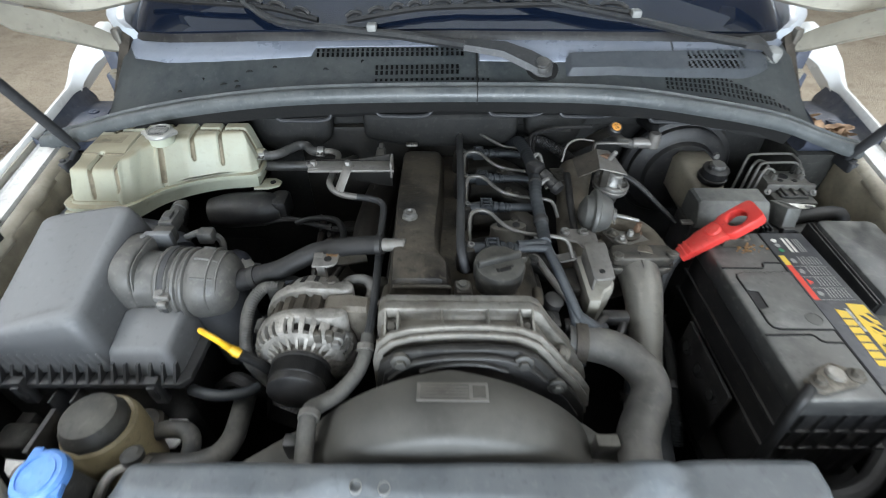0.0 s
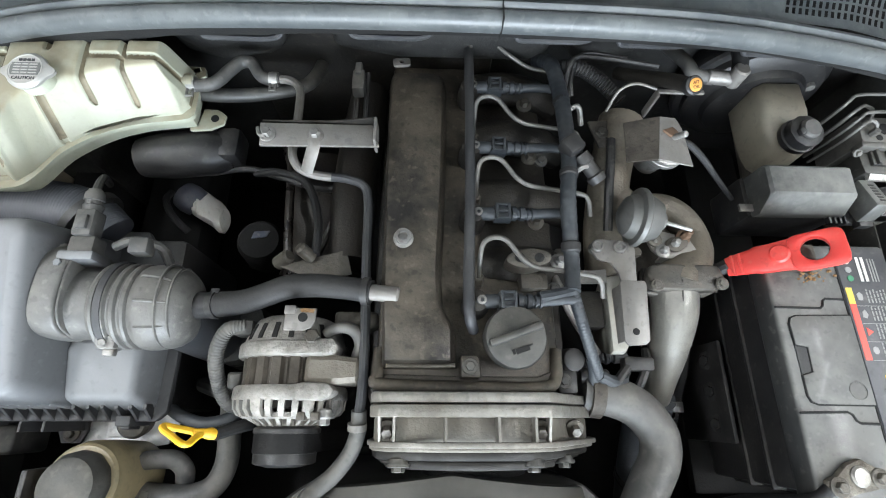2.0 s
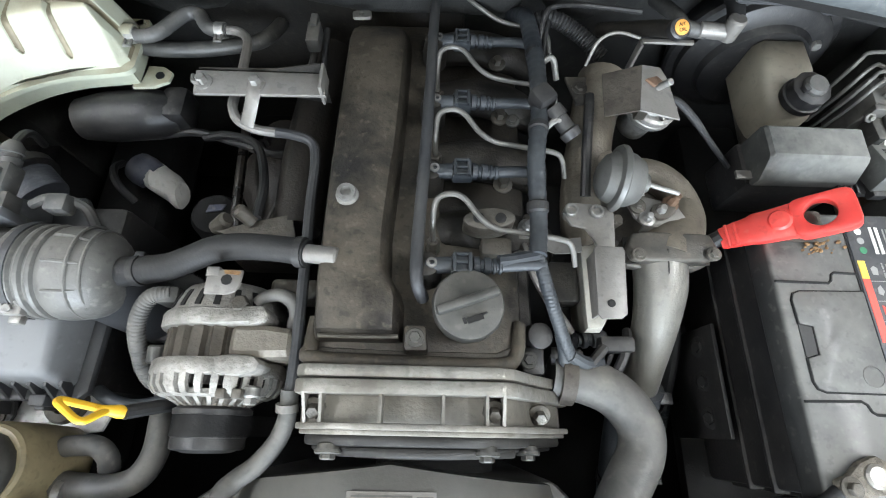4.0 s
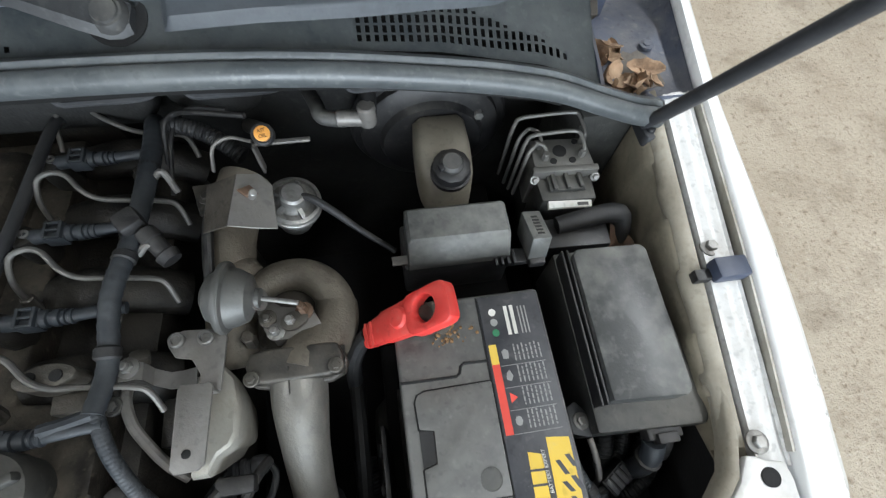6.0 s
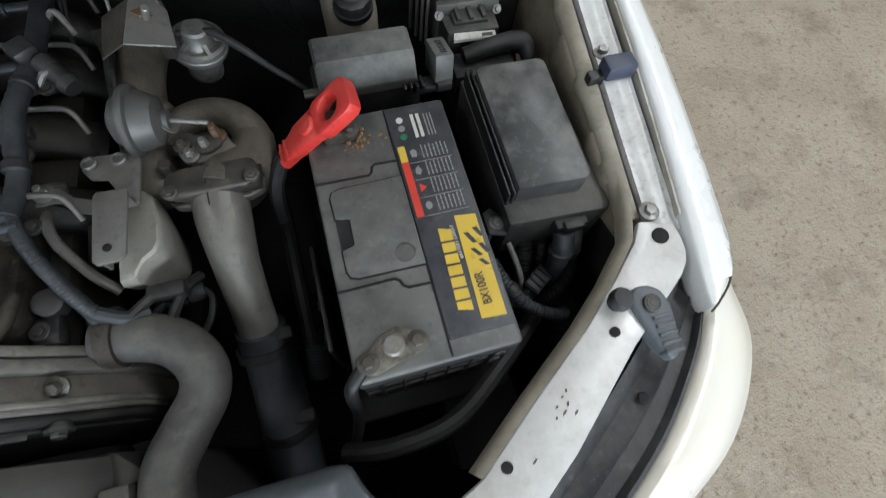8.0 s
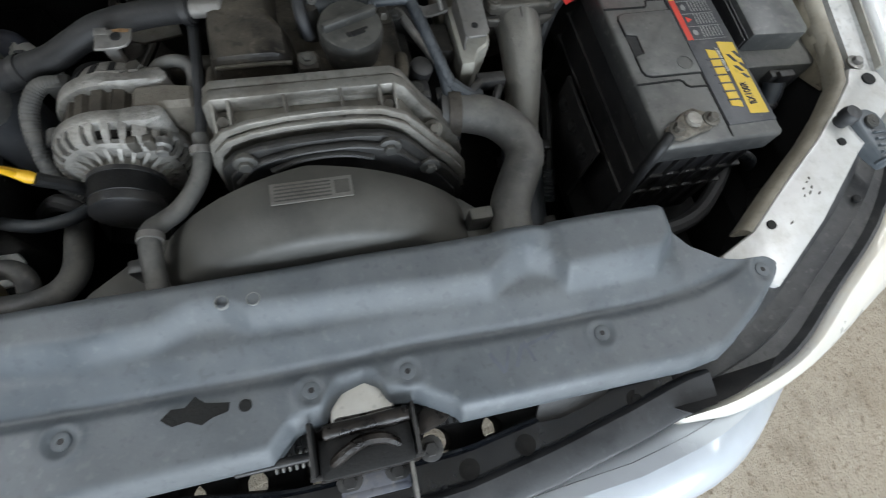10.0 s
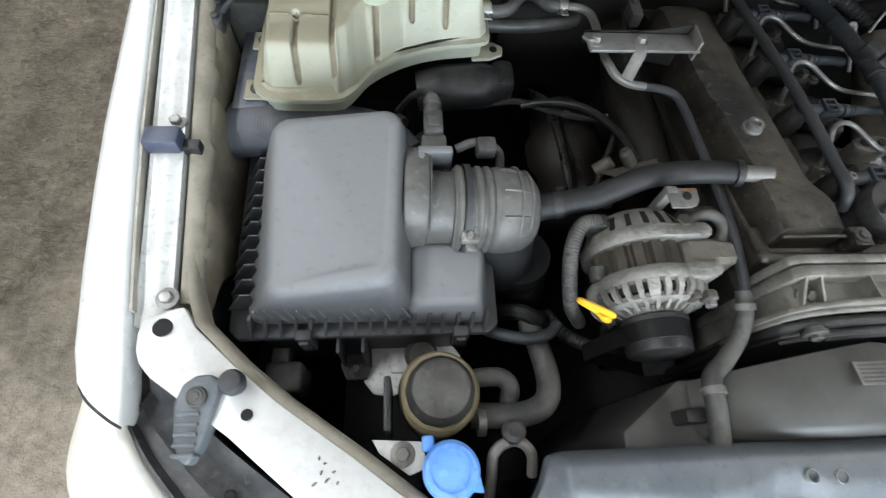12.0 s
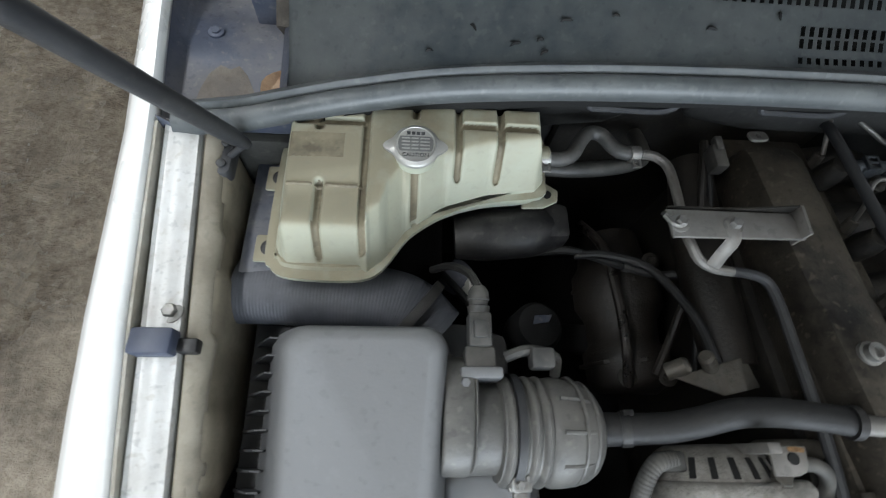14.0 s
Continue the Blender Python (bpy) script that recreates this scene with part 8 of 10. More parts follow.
loft(bm, [lid_ring(TOP, LOW, 0.0, 0.022), lid_ring(TOP, LOW, 0.55, 0.022), lid_ring(TOP, LOW, 0.86, 0.022), lid_ring(shrink(TOP, 0.003, 0), LOW, 0.97, 0.020), lid_ring(shrink(TOP, 0.008, 0.001), LOW, 1.0, 0.018), lid_ring(shrink(TOP, 0.016, 0.002), LOW, 1.0, 0.016)])
part("lid", bm, AIRBOX, airb, smooth=50)
bm = B()
for k in range(15):
    bm = B()
    x = -0.700 + k * 0.0125
    loft(bm, [[V(x + d + e, lin(z, [(0.905, 0.4020), (0.975, 0.4110)]) + o, z) for e, o in ((-0.0016, 0.001), (0.0, -0.0018), (0.0016, 0.001))] for d, z in ((0.010, 0.906), (0.004, 0.925), (0.0, 0.938))])
    part("slanted_rib", bm, AIRBOX, airb)
bm = B()
T2 = {(-1, -1): V(-0.515, 0.412, 0.938), (1, -1): V(-0.428, 0.412, 0.938), (1, 1): V(-0.424, 0.488, 0.950), (-1, 1): V(-0.515, 0.488, 0.950)}
L2 = {(-1, -1): V(-0.525, 0.400, 0.895), (1, -1): V(-0.416, 0.400, 0.895), (1, 1): V(-0.412, 0.53, 0.90), (-1, 1): V(-0.525, 0.53, 0.90)}
loft(bm, [lid_ring(T2, L2, 0, 0.012), lid_ring(T2, L2, 0.8, 0.012), lid_ring(shrink(T2, 0.003, 0), L2, 1.0, 0.012), lid_ring(shrink(T2, 0.008, 0.0015), L2, 1.0, 0.010)])
part("lid_step", bm, AIRBOX, airb, smooth=50)
bm = B()
prism(bm, [(-0.742, 0.398), (-0.730, 0.386), (-0.415, 0.386), (-0.402, 0.398), (-0.400, 0.54), (-0.48, 0.66), (-0.75, 0.668)], 0.880, 0.893, 0.004)
part("rim", bm, STRIP_GREY, airb)
for k in range(17):
    bm = B()
    x = -0.715 + k * 0.0182
    loft(bm, [[V(x, 0.387, 0.891), V(x + 0.004, 0.387, 0.891), V(x + 0.004, 0.408, 0.891), V(x, 0.408, 0.891)], [V(x + 0.003, 0.402, 0.918), V(x + 0.007, 0.402, 0.918), V(x + 0.007, 0.408, 0.918), V(x + 0.003, 0.408, 0.918)]])
    part("rim_rib", bm, STRIP_GREY, airb)
for k in range(11):
    bm = B()
    y = 0.425 + k * 0.02
    loft(bm, [[V(-0.746, y, 0.890), V(-0.746, y + 0.004, 0.890), V(-0.712, y + 0.004, 0.890), V(-0.712, y, 0.890)], [V(-0.718, y + 0.001, 0.938), V(-0.718, y + 0.003, 0.938), V(-0.706, y + 0.003, 0.938), V(-0.706, y + 0.001, 0.938)]])
    part("rim_rib", bm, STRIP_GREY, airb)
for x in (-0.648, -0.452):
    bm = B()
    box(bm, x - 0.010, x + 0.010, 0.380, 0.394, 0.850, 0.904, 0.003)
    box(bm, x - 0.006, x + 0.006, 0.376, 0.384, 0.868, 0.896, 0.002)
    part("spring_clip", bm, STRIP_GREY, airb)
bm = B()
box(bm, -0.722, -0.425, 0.40, 0.655, 0.66, 0.88, 0.015)
part("lower_box", bm, BLACK, airb)
bm = B()
loft(bm, [[V(-0.594 - w, y, z), V(-0.594 + w, y, z), V(-0.594 + w, y, z - 0.006), V(-0.594 - w, y, z - 0.006)] for y, z, w in ((0.402, 0.862, 0.020), (0.398, 0.815, 0.021), (0.388, 0.788, 0.022), (0.372, 0.783, 0.022), (0.354, 0.782, 0.014))])
for x in (-0.612, -0.580):
    box(bm, x, x + 0.004, 0.372, 0.404, 0.782, 0.868, 0.001)
part("mounting_lug", bm, STRIP_GREY, airb)
bm = B()
lathe(bm, [(0.0125, 0.0), (0.0125, 0.003), (0.0095, 0.004), (0.0095, 0.002), (0.0, 0.002)], (-0.594, 0.368, 0.783), n=24)
bolt(bm, (-0.594, 0.368, 0.785), (0, -0.1, 1), 0.0065, 0.008)
part("lug_bolt", bm, DARK_STEEL, airb)

carrier = thing("reservoir_bracket", (-0.54, 0.35, 0.74), "pale pressed metal bracket behind the fluid reservoir", "bracket")
bm = B()
prism(bm, [(-0.573, 0.404), (-0.455, 0.406), (-0.440, 0.385), (-0.452, 0.352), (-0.500, 0.345), (-0.545, 0.330), (-0.570, 0.334), (-0.584, 0.352)], 0.765, 0.772, 0.002)
box(bm, -0.545, -0.520, 0.362, 0.392, 0.772, 0.781, 0.003)
part("plate", bm, RAIL_PAINT, carrier)
bm = B()
lathe(bm, [(0.024, -0.02), (0.024, 0.004), (0.019, 0.010), (0.008, 0.011), (0.008, 0.006), (0.0, 0.006)], (-0.500, 0.384, 0.79), (0.1, -0.25, 1), 24)
part("rubber_mount", bm, DARK_STEEL, carrier)
bm = B()
box(bm, -0.720, -0.668, 0.338, 0.380, 0.72, 0.800, 0.008, 3)
box(bm, -0.715, -0.690, 0.380, 0.404, 0.76, 0.79, 0.004)
solo("washer_pump_housing", bm, GREY_HOSE, "dusty grey plastic block low beside the support arm", "housing")

maf = thing("air_intake_duct", (-0.44, 0.53, 0.93), "dusty grey corrugated air intake duct with a hose clamp", "air duct")
def ring_x(prof, y, z, n=36):
    bm = B()
    lathe(bm, prof, (-0.524, y, z), (1, -0.02, -0.05), n)
    return bm
bm = B()
m = Matrix.Translation((-0.524, 0.542, 0.964)) @ turn_to((1, -0.02, -0.05))
for rr, h0, h1 in ((1.0, 0.0, 0.030), (0.955, 0.0305, 0.0335)):
    prism(bm, [(0.059 * rr * c * q, 0.061 * rr * t * q) for c, t, q in [(math.cos(a), math.sin(a), (abs(math.cos(a)) ** 3 + abs(math.sin(a)) ** 3) ** (-1 / 3)) for a in [2 * math.pi * k / 40 for k in range(40)]]], h0, h1, 0.003, m=m)
part("collar", bm, DUCT, maf, smooth=50)
part("neck", ring_x([(0.044, 0.028), (0.048, 0.030), (0.0465, 0.036), (0.0455, 0.062)], 0.531, 0.966), DUCT, maf)
WAVES = [(0.045, 0.060), (0.051, 0.061)]
for k in range(4):
    WAVES += [(0.0515, 0.0625 + 0.0120 * k), (0.0550, 0.0650 + 0.0120 * k), (0.0560, 0.0675 + 0.0120 * k), (0.0550, 0.0705 + 0.0120 * k), (0.0515, 0.0725 + 0.0120 * k)]
WAVES += [(0.0540, 0.112), (0.0555, 0.118), (0.0550, 0.130), (0.0530, 0.142), (0.0500, 0.153), (0.0440, 0.162), (0.0360, 0.168), (0.0250, 0.172), (0.0, 0.174)]
part("bellows", ring_x(WAVES, 0.5295, 0.967), DUCT, maf)
bm = B()
tube(bm, [(-0.395, 0.526, 0.940), (-0.388, 0.522, 0.915), (-0.380, 0.515, 0.88), (-0.372, 0.510, 0.82)], [0.046, 0.044, 0.041, 0.041], 28, 6)
part("elbow", bm, STRIP_GREY, maf, smooth=70)
for x, r in ((-0.384, 0.0535), (-0.371, 0.0485)):
    bm = B()
    tube(bm, [(x + 0.004 * math.cos(a) ** 2, 0.5285 + r * math.sin(a), 0.961 + r * math.cos(a)) for a in [radians(-110 + 20 * k) for k in range(12)]], 0.0020, 6, 2)
    part("seam_ridge", bm, DUCT, maf)
bm = B()
lathe(bm, [(0.0550, -0.004), (0.0572, -0.004), (0.0572, 0.004), (0.0550, 0.004)], (-0.447, 0.5285, 0.963), (1, -0.02, -0.05), 40)
part("clamp_band", bm, STRIP_GREY, maf)
bm = B()
box(bm, -0.456, -0.432, 0.470, 0.486, 0.977, 0.988, 0.003)
box(bm, -0.450, -0.436, 0.462, 0.472, 0.970, 0.980, 0.002)
bolt(bm, (-0.446, 0.478, 0.988), (0.3, -0.3, 1), 0.005, 0.006)
bolt(bm, (-0.437, 0.484, 0.987), (0.3, -0.3, 1), 0.004, 0.005)
part("clamp_screw", bm, STEEL, maf)
for a in (60, 95, 130):
    bm = B()
    c, t = math.cos(radians(a)), math.sin(radians(a))
    tube(bm, [(-0.404, 0.5285 + 0.0552 * c, 0.962 + 0.0552 * t), (-0.385, 0.528 + 0.0535 * c, 0.961 + 0.0535 * t), (-0.368, 0.528 + 0.046 * c, 0.960 + 0.046 * t), (-0.357, 0.528 + 0.034 * c, 0.959 + 0.034 * t)], 0.0022, 6)
    part("elbow_rib", bm, DUCT, maf)
bm = B()
bolt(bm, (-0.512, 0.590, 0.998), (1, 0.2, 0.5), 0.006, 0.006)
part("collar_bolt", bm, ZINC, maf)
bm = B()
tube(bm, [(-0.352, 0.52, 0.84), (-0.345, 0.515, 0.78), (-0.33, 0.51, 0.70)], 0.048, 20, ridge=0.004, pitch=0.014)
part("lower_bellows", bm, RUBBER, maf)
sens = thing("air_flow_sensor", (-0.48, 0.62, 0.97), "pale grey sensor plug with its cable on the intake duct", "sensor")
bm = B()
box(bm, -0.500, -0.468, 0.580, 0.606, 0.99, 1.016, 0.004)
box(bm, -0.496, -0.472, 0.604, 0.640, 0.998, 1.022, 0.003)
box(bm, -0.491, -0.477, 0.612, 0.630, 1.021, 1.027, 0.001)
part("plug", bm, GREY_HOSE, sens)
bm = B()
lathe(bm, [(0.011, 0.0), (0.012, 0.008), (0.010, 0.009), (0.010, 0.014), (0.012, 0.015), (0.011, 0.024), (0.007, 0.03)], (-0.484, 0.640, 1.010), (0, 1, 0.15), 16)
part("boot", bm, GREY_HOSE, sens)
bm = B()
tube(bm, [(-0.484, 0.668, 1.014), (-0.492, 0.69, 1.0), (-0.51, 0.71, 0.97), (-0.53, 0.72, 0.93)], 0.005, 8)
part("cable", bm, BLACK, sens)
bm = B()
box(bm, -0.505, -0.462, 0.572, 0.584, 0.985, 1.022, 0.003)
bolt(bm, (-0.500, 0.568, 1.018), (0, 0, 1), 0.005, 0.006)
part("flange", bm, AIRBOX, sens)
bm = B()
tube(bm, [(-0.455, 0.598, 0.995), (-0.43, 0.605, 1.0), (-0.40, 0.60, 0.99), (-0.395, 0.585, 0.97)], 0.006, 8)
box(bm, -0.43, -0.405, 0.585, 0.607, 0.99, 1.012, 0.004)
part("side_plug", bm, GREY_HOSE, sens)

snork = thing("intake_snorkel", (-0.62, 0.68, 0.93), "dusty dark ribbed intake snorkel behind the filter box", "air duct")
bm = B()
tube(bm, [(-0.765, 0.690, 0.92), (-0.70, 0.688, 0.925), (-0.62, 0.683, 0.928), (-0.56, 0.672, 0.925), (-0.52, 0.64, 0.915)], [0.042, 0.042, 0.041, 0.040, 0.038], 20, ridge=0.0005, pitch=0.004, flat=0.8)
part("duct", bm, SNORKEL, snork)
bm = B()
lathe(bm, [(0.043, -0.006), (0.046, -0.006), (0.046, 0.006), (0.043, 0.006)], (-0.548, 0.667, 0.924), (0.75, -0.6, -0.2), 28)
part("end_band", bm, BLACK, snork)

breath = thing("breather_hose", (-0.22, 0.53, 0.98), "dusty black breather hose from the valve cover", "hose")
bm = B()
tube(bm, [(-0.352, 0.529, 0.964), (-0.32, 0.529, 0.974), (-0.285, 0.530, 0.986), (-0.255, 0.5355, 1.000), (-0.225, 0.5425, 1.012), (-0.19, 0.543, 1.021), (-0.15, 0.538, 1.030), (-0.118, 0.532, 1.036)], [0.018, 0.0165, 0.0155, 0.0150, 0.015, 0.0145, 0.014, 0.014], 16)
part("hose", bm, RUBBER, breath)
bm = B()
rod(bm, (-0.122, 0.532, 1.036), (-0.085, 0.527, 1.040), 0.010)
part("nipple", bm, ZINC, breath, "bright metal nipple")
bm = B()
lathe(bm, [(0.0155, -0.004), (0.0165, -0.004), (0.0165, 0.004), (0.0155, 0.004)], (-0.125, 0.533, 1.035), (1, -0.1, 0.1), 20)
part("clip", bm, BLACK, breath)
bm = B()
lathe(bm, [(0.0175, -0.005), (0.0185, -0.005), (0.0185, 0.005), (0.0175, 0.005)], (-0.325, 0.529, 0.972), (1, 0.0, 0.3), 20)
box(bm, -0.330, -0.318, 0.535, 0.548, 0.975, 0.985, 0.002)
part("clip", bm, BLACK, breath)

# ---- alternator ----
alt = thing("alternator", (-0.222, 0.44, 0.86), "dusty cast aluminium alternator with cooling slots and a black pulley", "alternator")
AC = V(-0.224, 0, 0.944)


def drum(prof, n=40, wob=None):
    bm = B()
    lathe(bm, prof, (AC.x, 0.0, AC.z), (0, 1, 0), n, wob)
    return bm


part("stator", drum([(0.058, 0.427), (0.0605, 0.428), (0.0605, 0.462), (0.058, 0.463)], 108, lambda j, n, h: 1 + (0.014 if j % 6 < 4 else -0.075)), STATOR, alt, "dark brown laminated stator pack")
part("rear_shell", drum([(0.020, 0.515), (0.042, 0.514), (0.050, 0.510), (0.056, 0.502), (0.061, 0.490), (0.064, 0.480)]), ALT_CAST, alt, smooth=50)
part("rear_rim", drum([(0.058, 0.4605), (0.067, 0.461), (0.069, 0.4635), (0.069, 0.476), (0.067, 0.479), (0.062, 0.4805)]), ALT_CAST, alt, smooth=40)
part("front_shell", drum([(0.058, 0.4285), (0.0675, 0.428), (0.070, 0.425), (0.0705, 0.414), (0.069, 0.4115), (0.062, 0.411)]), ALT_CAST, alt, smooth=40)
NF = 28
for k in range(NF):
    bm = B()
    a = 2 * math.pi * (k + 0.5) / NF
    m = Matrix.Translation((AC.x, 0, AC.z)) @ Matrix.Rotation(-a, 4, "Y")
    w = 0.0068 if k in (4, 8) else 0.0036
    loft(bm, [[m @ V(0.0640, 0.4125, -w), m @ V(0.0640, 0.4125, w), m @ V(0.0694, 0.4125, w), m @ V(0.0694, 0.4125, -w)],
              [m @ V(0.0630, 0.403, -w * 0.95), m @ V(0.0630, 0.403, w * 0.95), m @ V(0.0682, 0.401, w * 0.95), m @ V(0.0682, 0.401, -w * 0.95)],
              [m @ V(0.0585, 0.398, -w * 0.8), m @ V(0.0585, 0.398, w * 0.8), m @ V(0.0625, 0.3935, w * 0.8), m @ V(0.0625, 0.3935, -w * 0.8)],
              [m @ V(0.0540, 0.397, -w * 0.7), m @ V(0.0540, 0.397, w * 0.7), m @ V(0.0540, 0.392, w * 0.7), m @ V(0.0540, 0.392, -w * 0.7)]])
    part("vent_fin", bm, ALT_CAST, alt)
part("slot_ring", drum([(0.050, 0.3905), (0.055, 0.3905), (0.0585, 0.3925), (0.0585, 0.398), (0.050, 0.396)]), ALT_CAST, alt, smooth=40)
part("hub", drum([(0.0, 0.379), (0.033, 0.380), (0.0355, 0.383), (0.0355, 0.397), (0.0, 0.398)]), ALT_CAST, alt)
for k in range(24):
    bm = B()
    a = 2 * math.pi * k / 24
    m = Matrix.Translation((AC.x, 0, AC.z)) @ Matrix.Rotation(-a, 4, "Y")
    loft(bm, [[m @ V(0.0345, 0.381, -0.0017), m @ V(0.0345, 0.381, 0.0017), m @ V(0.0345, 0.394, 0.0017), m @ V(0.0345, 0.394, -0.0017)],
              [m @ V(0.0515, 0.3905, -0.0023), m @ V(0.0515, 0.3905, 0.0023), m @ V(0.0515, 0.397, 0.0023), m @ V(0.0515, 0.397, -0.0023)]])
    part("front_rib", bm, ALT_CAST, alt)
part("rotor", drum([(0.0, 0.4005), (0.056, 0.402), (0.0575, 0.424), (0.0, 0.427)]), DEEP_BROWN, alt)
part("pulley", drum([(0.0, 0.336), (0.024, 0.336), (0.030, 0.338), (0.0345, 0.3385), (0.0370, 0.340), (0.0375, 0.342), (0.0375, 0.351), (0.0385, 0.3515), (0.0385, 0.3535), (0.0375, 0.354), (0.0375, 0.373), (0.0405, 0.374), (0.0405, 0.379), (0.036, 0.382), (0.0, 0.382)]), BLACK, alt, "black belt pulley")
for a in (46, 64, 82, 100, 118, 136):
    bm = B()
    m = Matrix.Translation((AC.x, 0, AC.z)) @ Matrix.Rotation(-radians(a), 4, "Y")
    loft(bm, [[m @ V(r0 - 0.004, y, -0.0036), m @ V(r0 - 0.004, y, 0.0036), m @ V(r0 + 0.0012, y, 0.0030), m @ V(r0 + 0.0012, y, -0.0030)] for r0, y in ((0.0635, 0.4825), (0.0615, 0.489), (0.0580, 0.497), (0.0555, 0.502))])
    part("rear_slot", bm, DEEP, alt, "dark rear cooling slot")
# mounting ears and the block between the two castings
bm = B()
prism(bm, [(-0.262, 0.462), (-0.215, 0.4615), (-0.176, 0.4605), (-0.161, 0.463), (-0.157, 0.472), (-0.164, 0.482), (-0.190, 0.481), (-0.225, 0.478), (-0.262, 0.477)], lambda x, y: 0.968, lambda x, y: 1.011 if x > -0.24 else 1.002, 0.004)
part("rear_ear", bm, ALT_CAST, alt)
bm = B()
prism(bm, [(-0.215, 0.411), (-0.176, 0.410), (-0.163, 0.414), (-0.158, 0.422), (-0.166, 0.430), (-0.190, 0.431), (-0.215, 0.428)], 0.968, 1.011, 0.004)
part("front_ear", bm, ALT_CAST, alt)
bm = B()
loft(bm, [[V(x, y0, 0.93), V(x, y0, z - 0.006), V(x, y0 + 0.006, z), V(x, y1 - 0.006, z), V(x, y1, z - 0.006), V(x, y1, 0.93)] for x, y0, y1, z in ((-0.196, 0.4295, 0.4620, 1.000), (-0.190, 0.4292, 0.4625, 1.006), (-0.160, 0.4292, 0.4620, 1.008), (-0.136, 0.431, 0.4595, 1.005), (-0.130, 0.434, 0.4575, 0.998))])
part("mounting_block", bm, BLOCK_CAST, alt, "dull brown cast mounting block")
for x in (-0.196, -0.180):
    bm = B()
    slab(bm, [(x - 0.005, 0.985), (x + 0.005, 0.985), (x + 0.005, 1.0035), (x - 0.005, 1.0035)], 0.3885, 0.398, 0.0015)
    part("square_boss", bm, CAST_DARK, alt)
bm = B()
rod(bm, (-0.172, 0.390, 0.985), (-0.172, 0.402, 0.985), 0.010)
rod(bm, (-0.172, 0.383, 0.985), (-0.172, 0.392, 0.985), 0.007, 6)
part("pivot_bolt", bm, STEEL, alt)
bm = B()
lathe(bm, [(0.0095, -0.004), (0.0095, 0.004), (0.0078, 0.006), (0.0, 0.0062)], (-0.190, 0.4835, 1.006), (0, 0.1, 1), 6)
part("rear_nut", bm, CAST_DARK, alt)
bm = B()
tube(bm, [(-0.176, 0.488, 0.996), (-0.166, 0.494, 1.000), (-0.150, 0.4955, 1.001), (-0.138, 0.489, 0.999), (-0.133, 0.476, 0.994), (-0.137, 0.465, 0.984), (-0.140, 0.460, 0.96)], [0.0065, 0.0068, 0.0072, 0.0078, 0.0080, 0.0080, 0.0075], 14, 6)
part("short_elbow", bm, RAD_HOSE, alt, "short bent grey hose")
bm = B()
prism(bm, [(-0.17, 0.500), (-0.125, 0.496), (-0.112, 0.505), (-0.115, 0.520), (-0.17, 0.520)], 0.94, 0.985, 0.006, 3)
part("engine_arm", bm, CAST_DARK, alt)
bm = B()
rod(bm, (-0.288, 0.445, 0.965), (-0.288, 0.425, 0.962), 0.011)
part("side_boss", bm, DUSTY_BLACK, alt)
bm = B()
box(bm, -0.295, -0.270, 0.488, 0.508, 0.958, 0.985, 0.004)
part("rear_plug", bm, DUSTY_BLACK, alt)
bm = B()
tube(bm, [(-0.280, 0.500, 0.978), (-0.302, 0.495, 0.980), (-0.316, 0.470, 0.970), (-0.318, 0.44, 0.95), (-0.312, 0.41, 0.92), (-0.29, 0.40, 0.88)], 0.0090, 12, ridge=0.0007, pitch=0.004)
part("cable_loom", bm, GREY_HOSE, alt)
bm = B()
prism(bm, [(-0.217, 0.486), (-0.194, 0.486), (-0.186, 0.489), (-0.182, 0.496), (-0.181, 0.512), (-0.217, 0.512)], 1.032, 1.0355, 0.0010)
box(bm, -0.218, -0.205, 0.505, 0.515, 0.98, 1.036, 0.001)
hb = part("heat_bracket", bm, ZINC, alt, "small zinc plate with a hole")
bm = B()
lathe(bm, [(0.0055, 0.0), (0.0055, 0.0012), (0.004, 0.0014)], (-0.196, 0.501, 1.0353), n=16)
part("hole", bm, DEEP, hb)
bm = B()
prism(bm, [(-0.199, 0.5075), (-0.184, 0.506), (-0.183, 0.510), (-0.192, 0.5115), (-0.200, 0.511)], 1.0345, 1.0360, 0.0)
part("rust_stain", bm, CRUST, hb, "rusty orange stain")
belt = thing("drive_belt", (-0.2, 0.36, 0.88), "black ribbed drive belt round the alternator pulley", "drive belt")
bm = B()
ring = [V(AC.x + 0.0395 * math.cos(a), 0, AC.z + 0.0395 * math.sin(a)) for a in [radians(170 - 15 * k) for k in range(10)]]
ring += [V(-0.16, 0, 0.86), V(-0.10, 0, 0.76), V(-0.14, 0, 0.73), V(-0.285, 0, 0.86)]
loft(bm, [[p + V(0, 0.352, 0) for p in ring], [p + V(0, 0.374, 0) for p in ring]], caps=False)
bmesh.ops.solidify(bm, geom=bm.faces[:], thickness=0.003)
part("band", bm, RUBBER, belt)

dip = thing("oil_dipstick", (-0.31, 0.38, 0.9), "yellow plastic oil dipstick handle on a dark tube", "dipstick")
u, v = V(0.744, -0.149, -0.651).normalized(), V(0.49, -0.54, 0.684).normalized()


def dip_p(a, b):
    return V(-0.339, 0.382, 1.021) + u * a + v * b


bm = B()
tube(bm, [dip_p(*c) for c in ((0.042, 0.002), (0.033, 0.014), (0.025, 0.025), (0.018, 0.025), (0.008, 0.013), (0.001, 0.004), (0.003, -0.002), (0.016, -0.0015), (0.030, 0.0), (0.042, 0.001))], 0.0043, 10, 4, flat=0.8)
part("handle_loop", bm, YELLOW, dip)
bm = B()
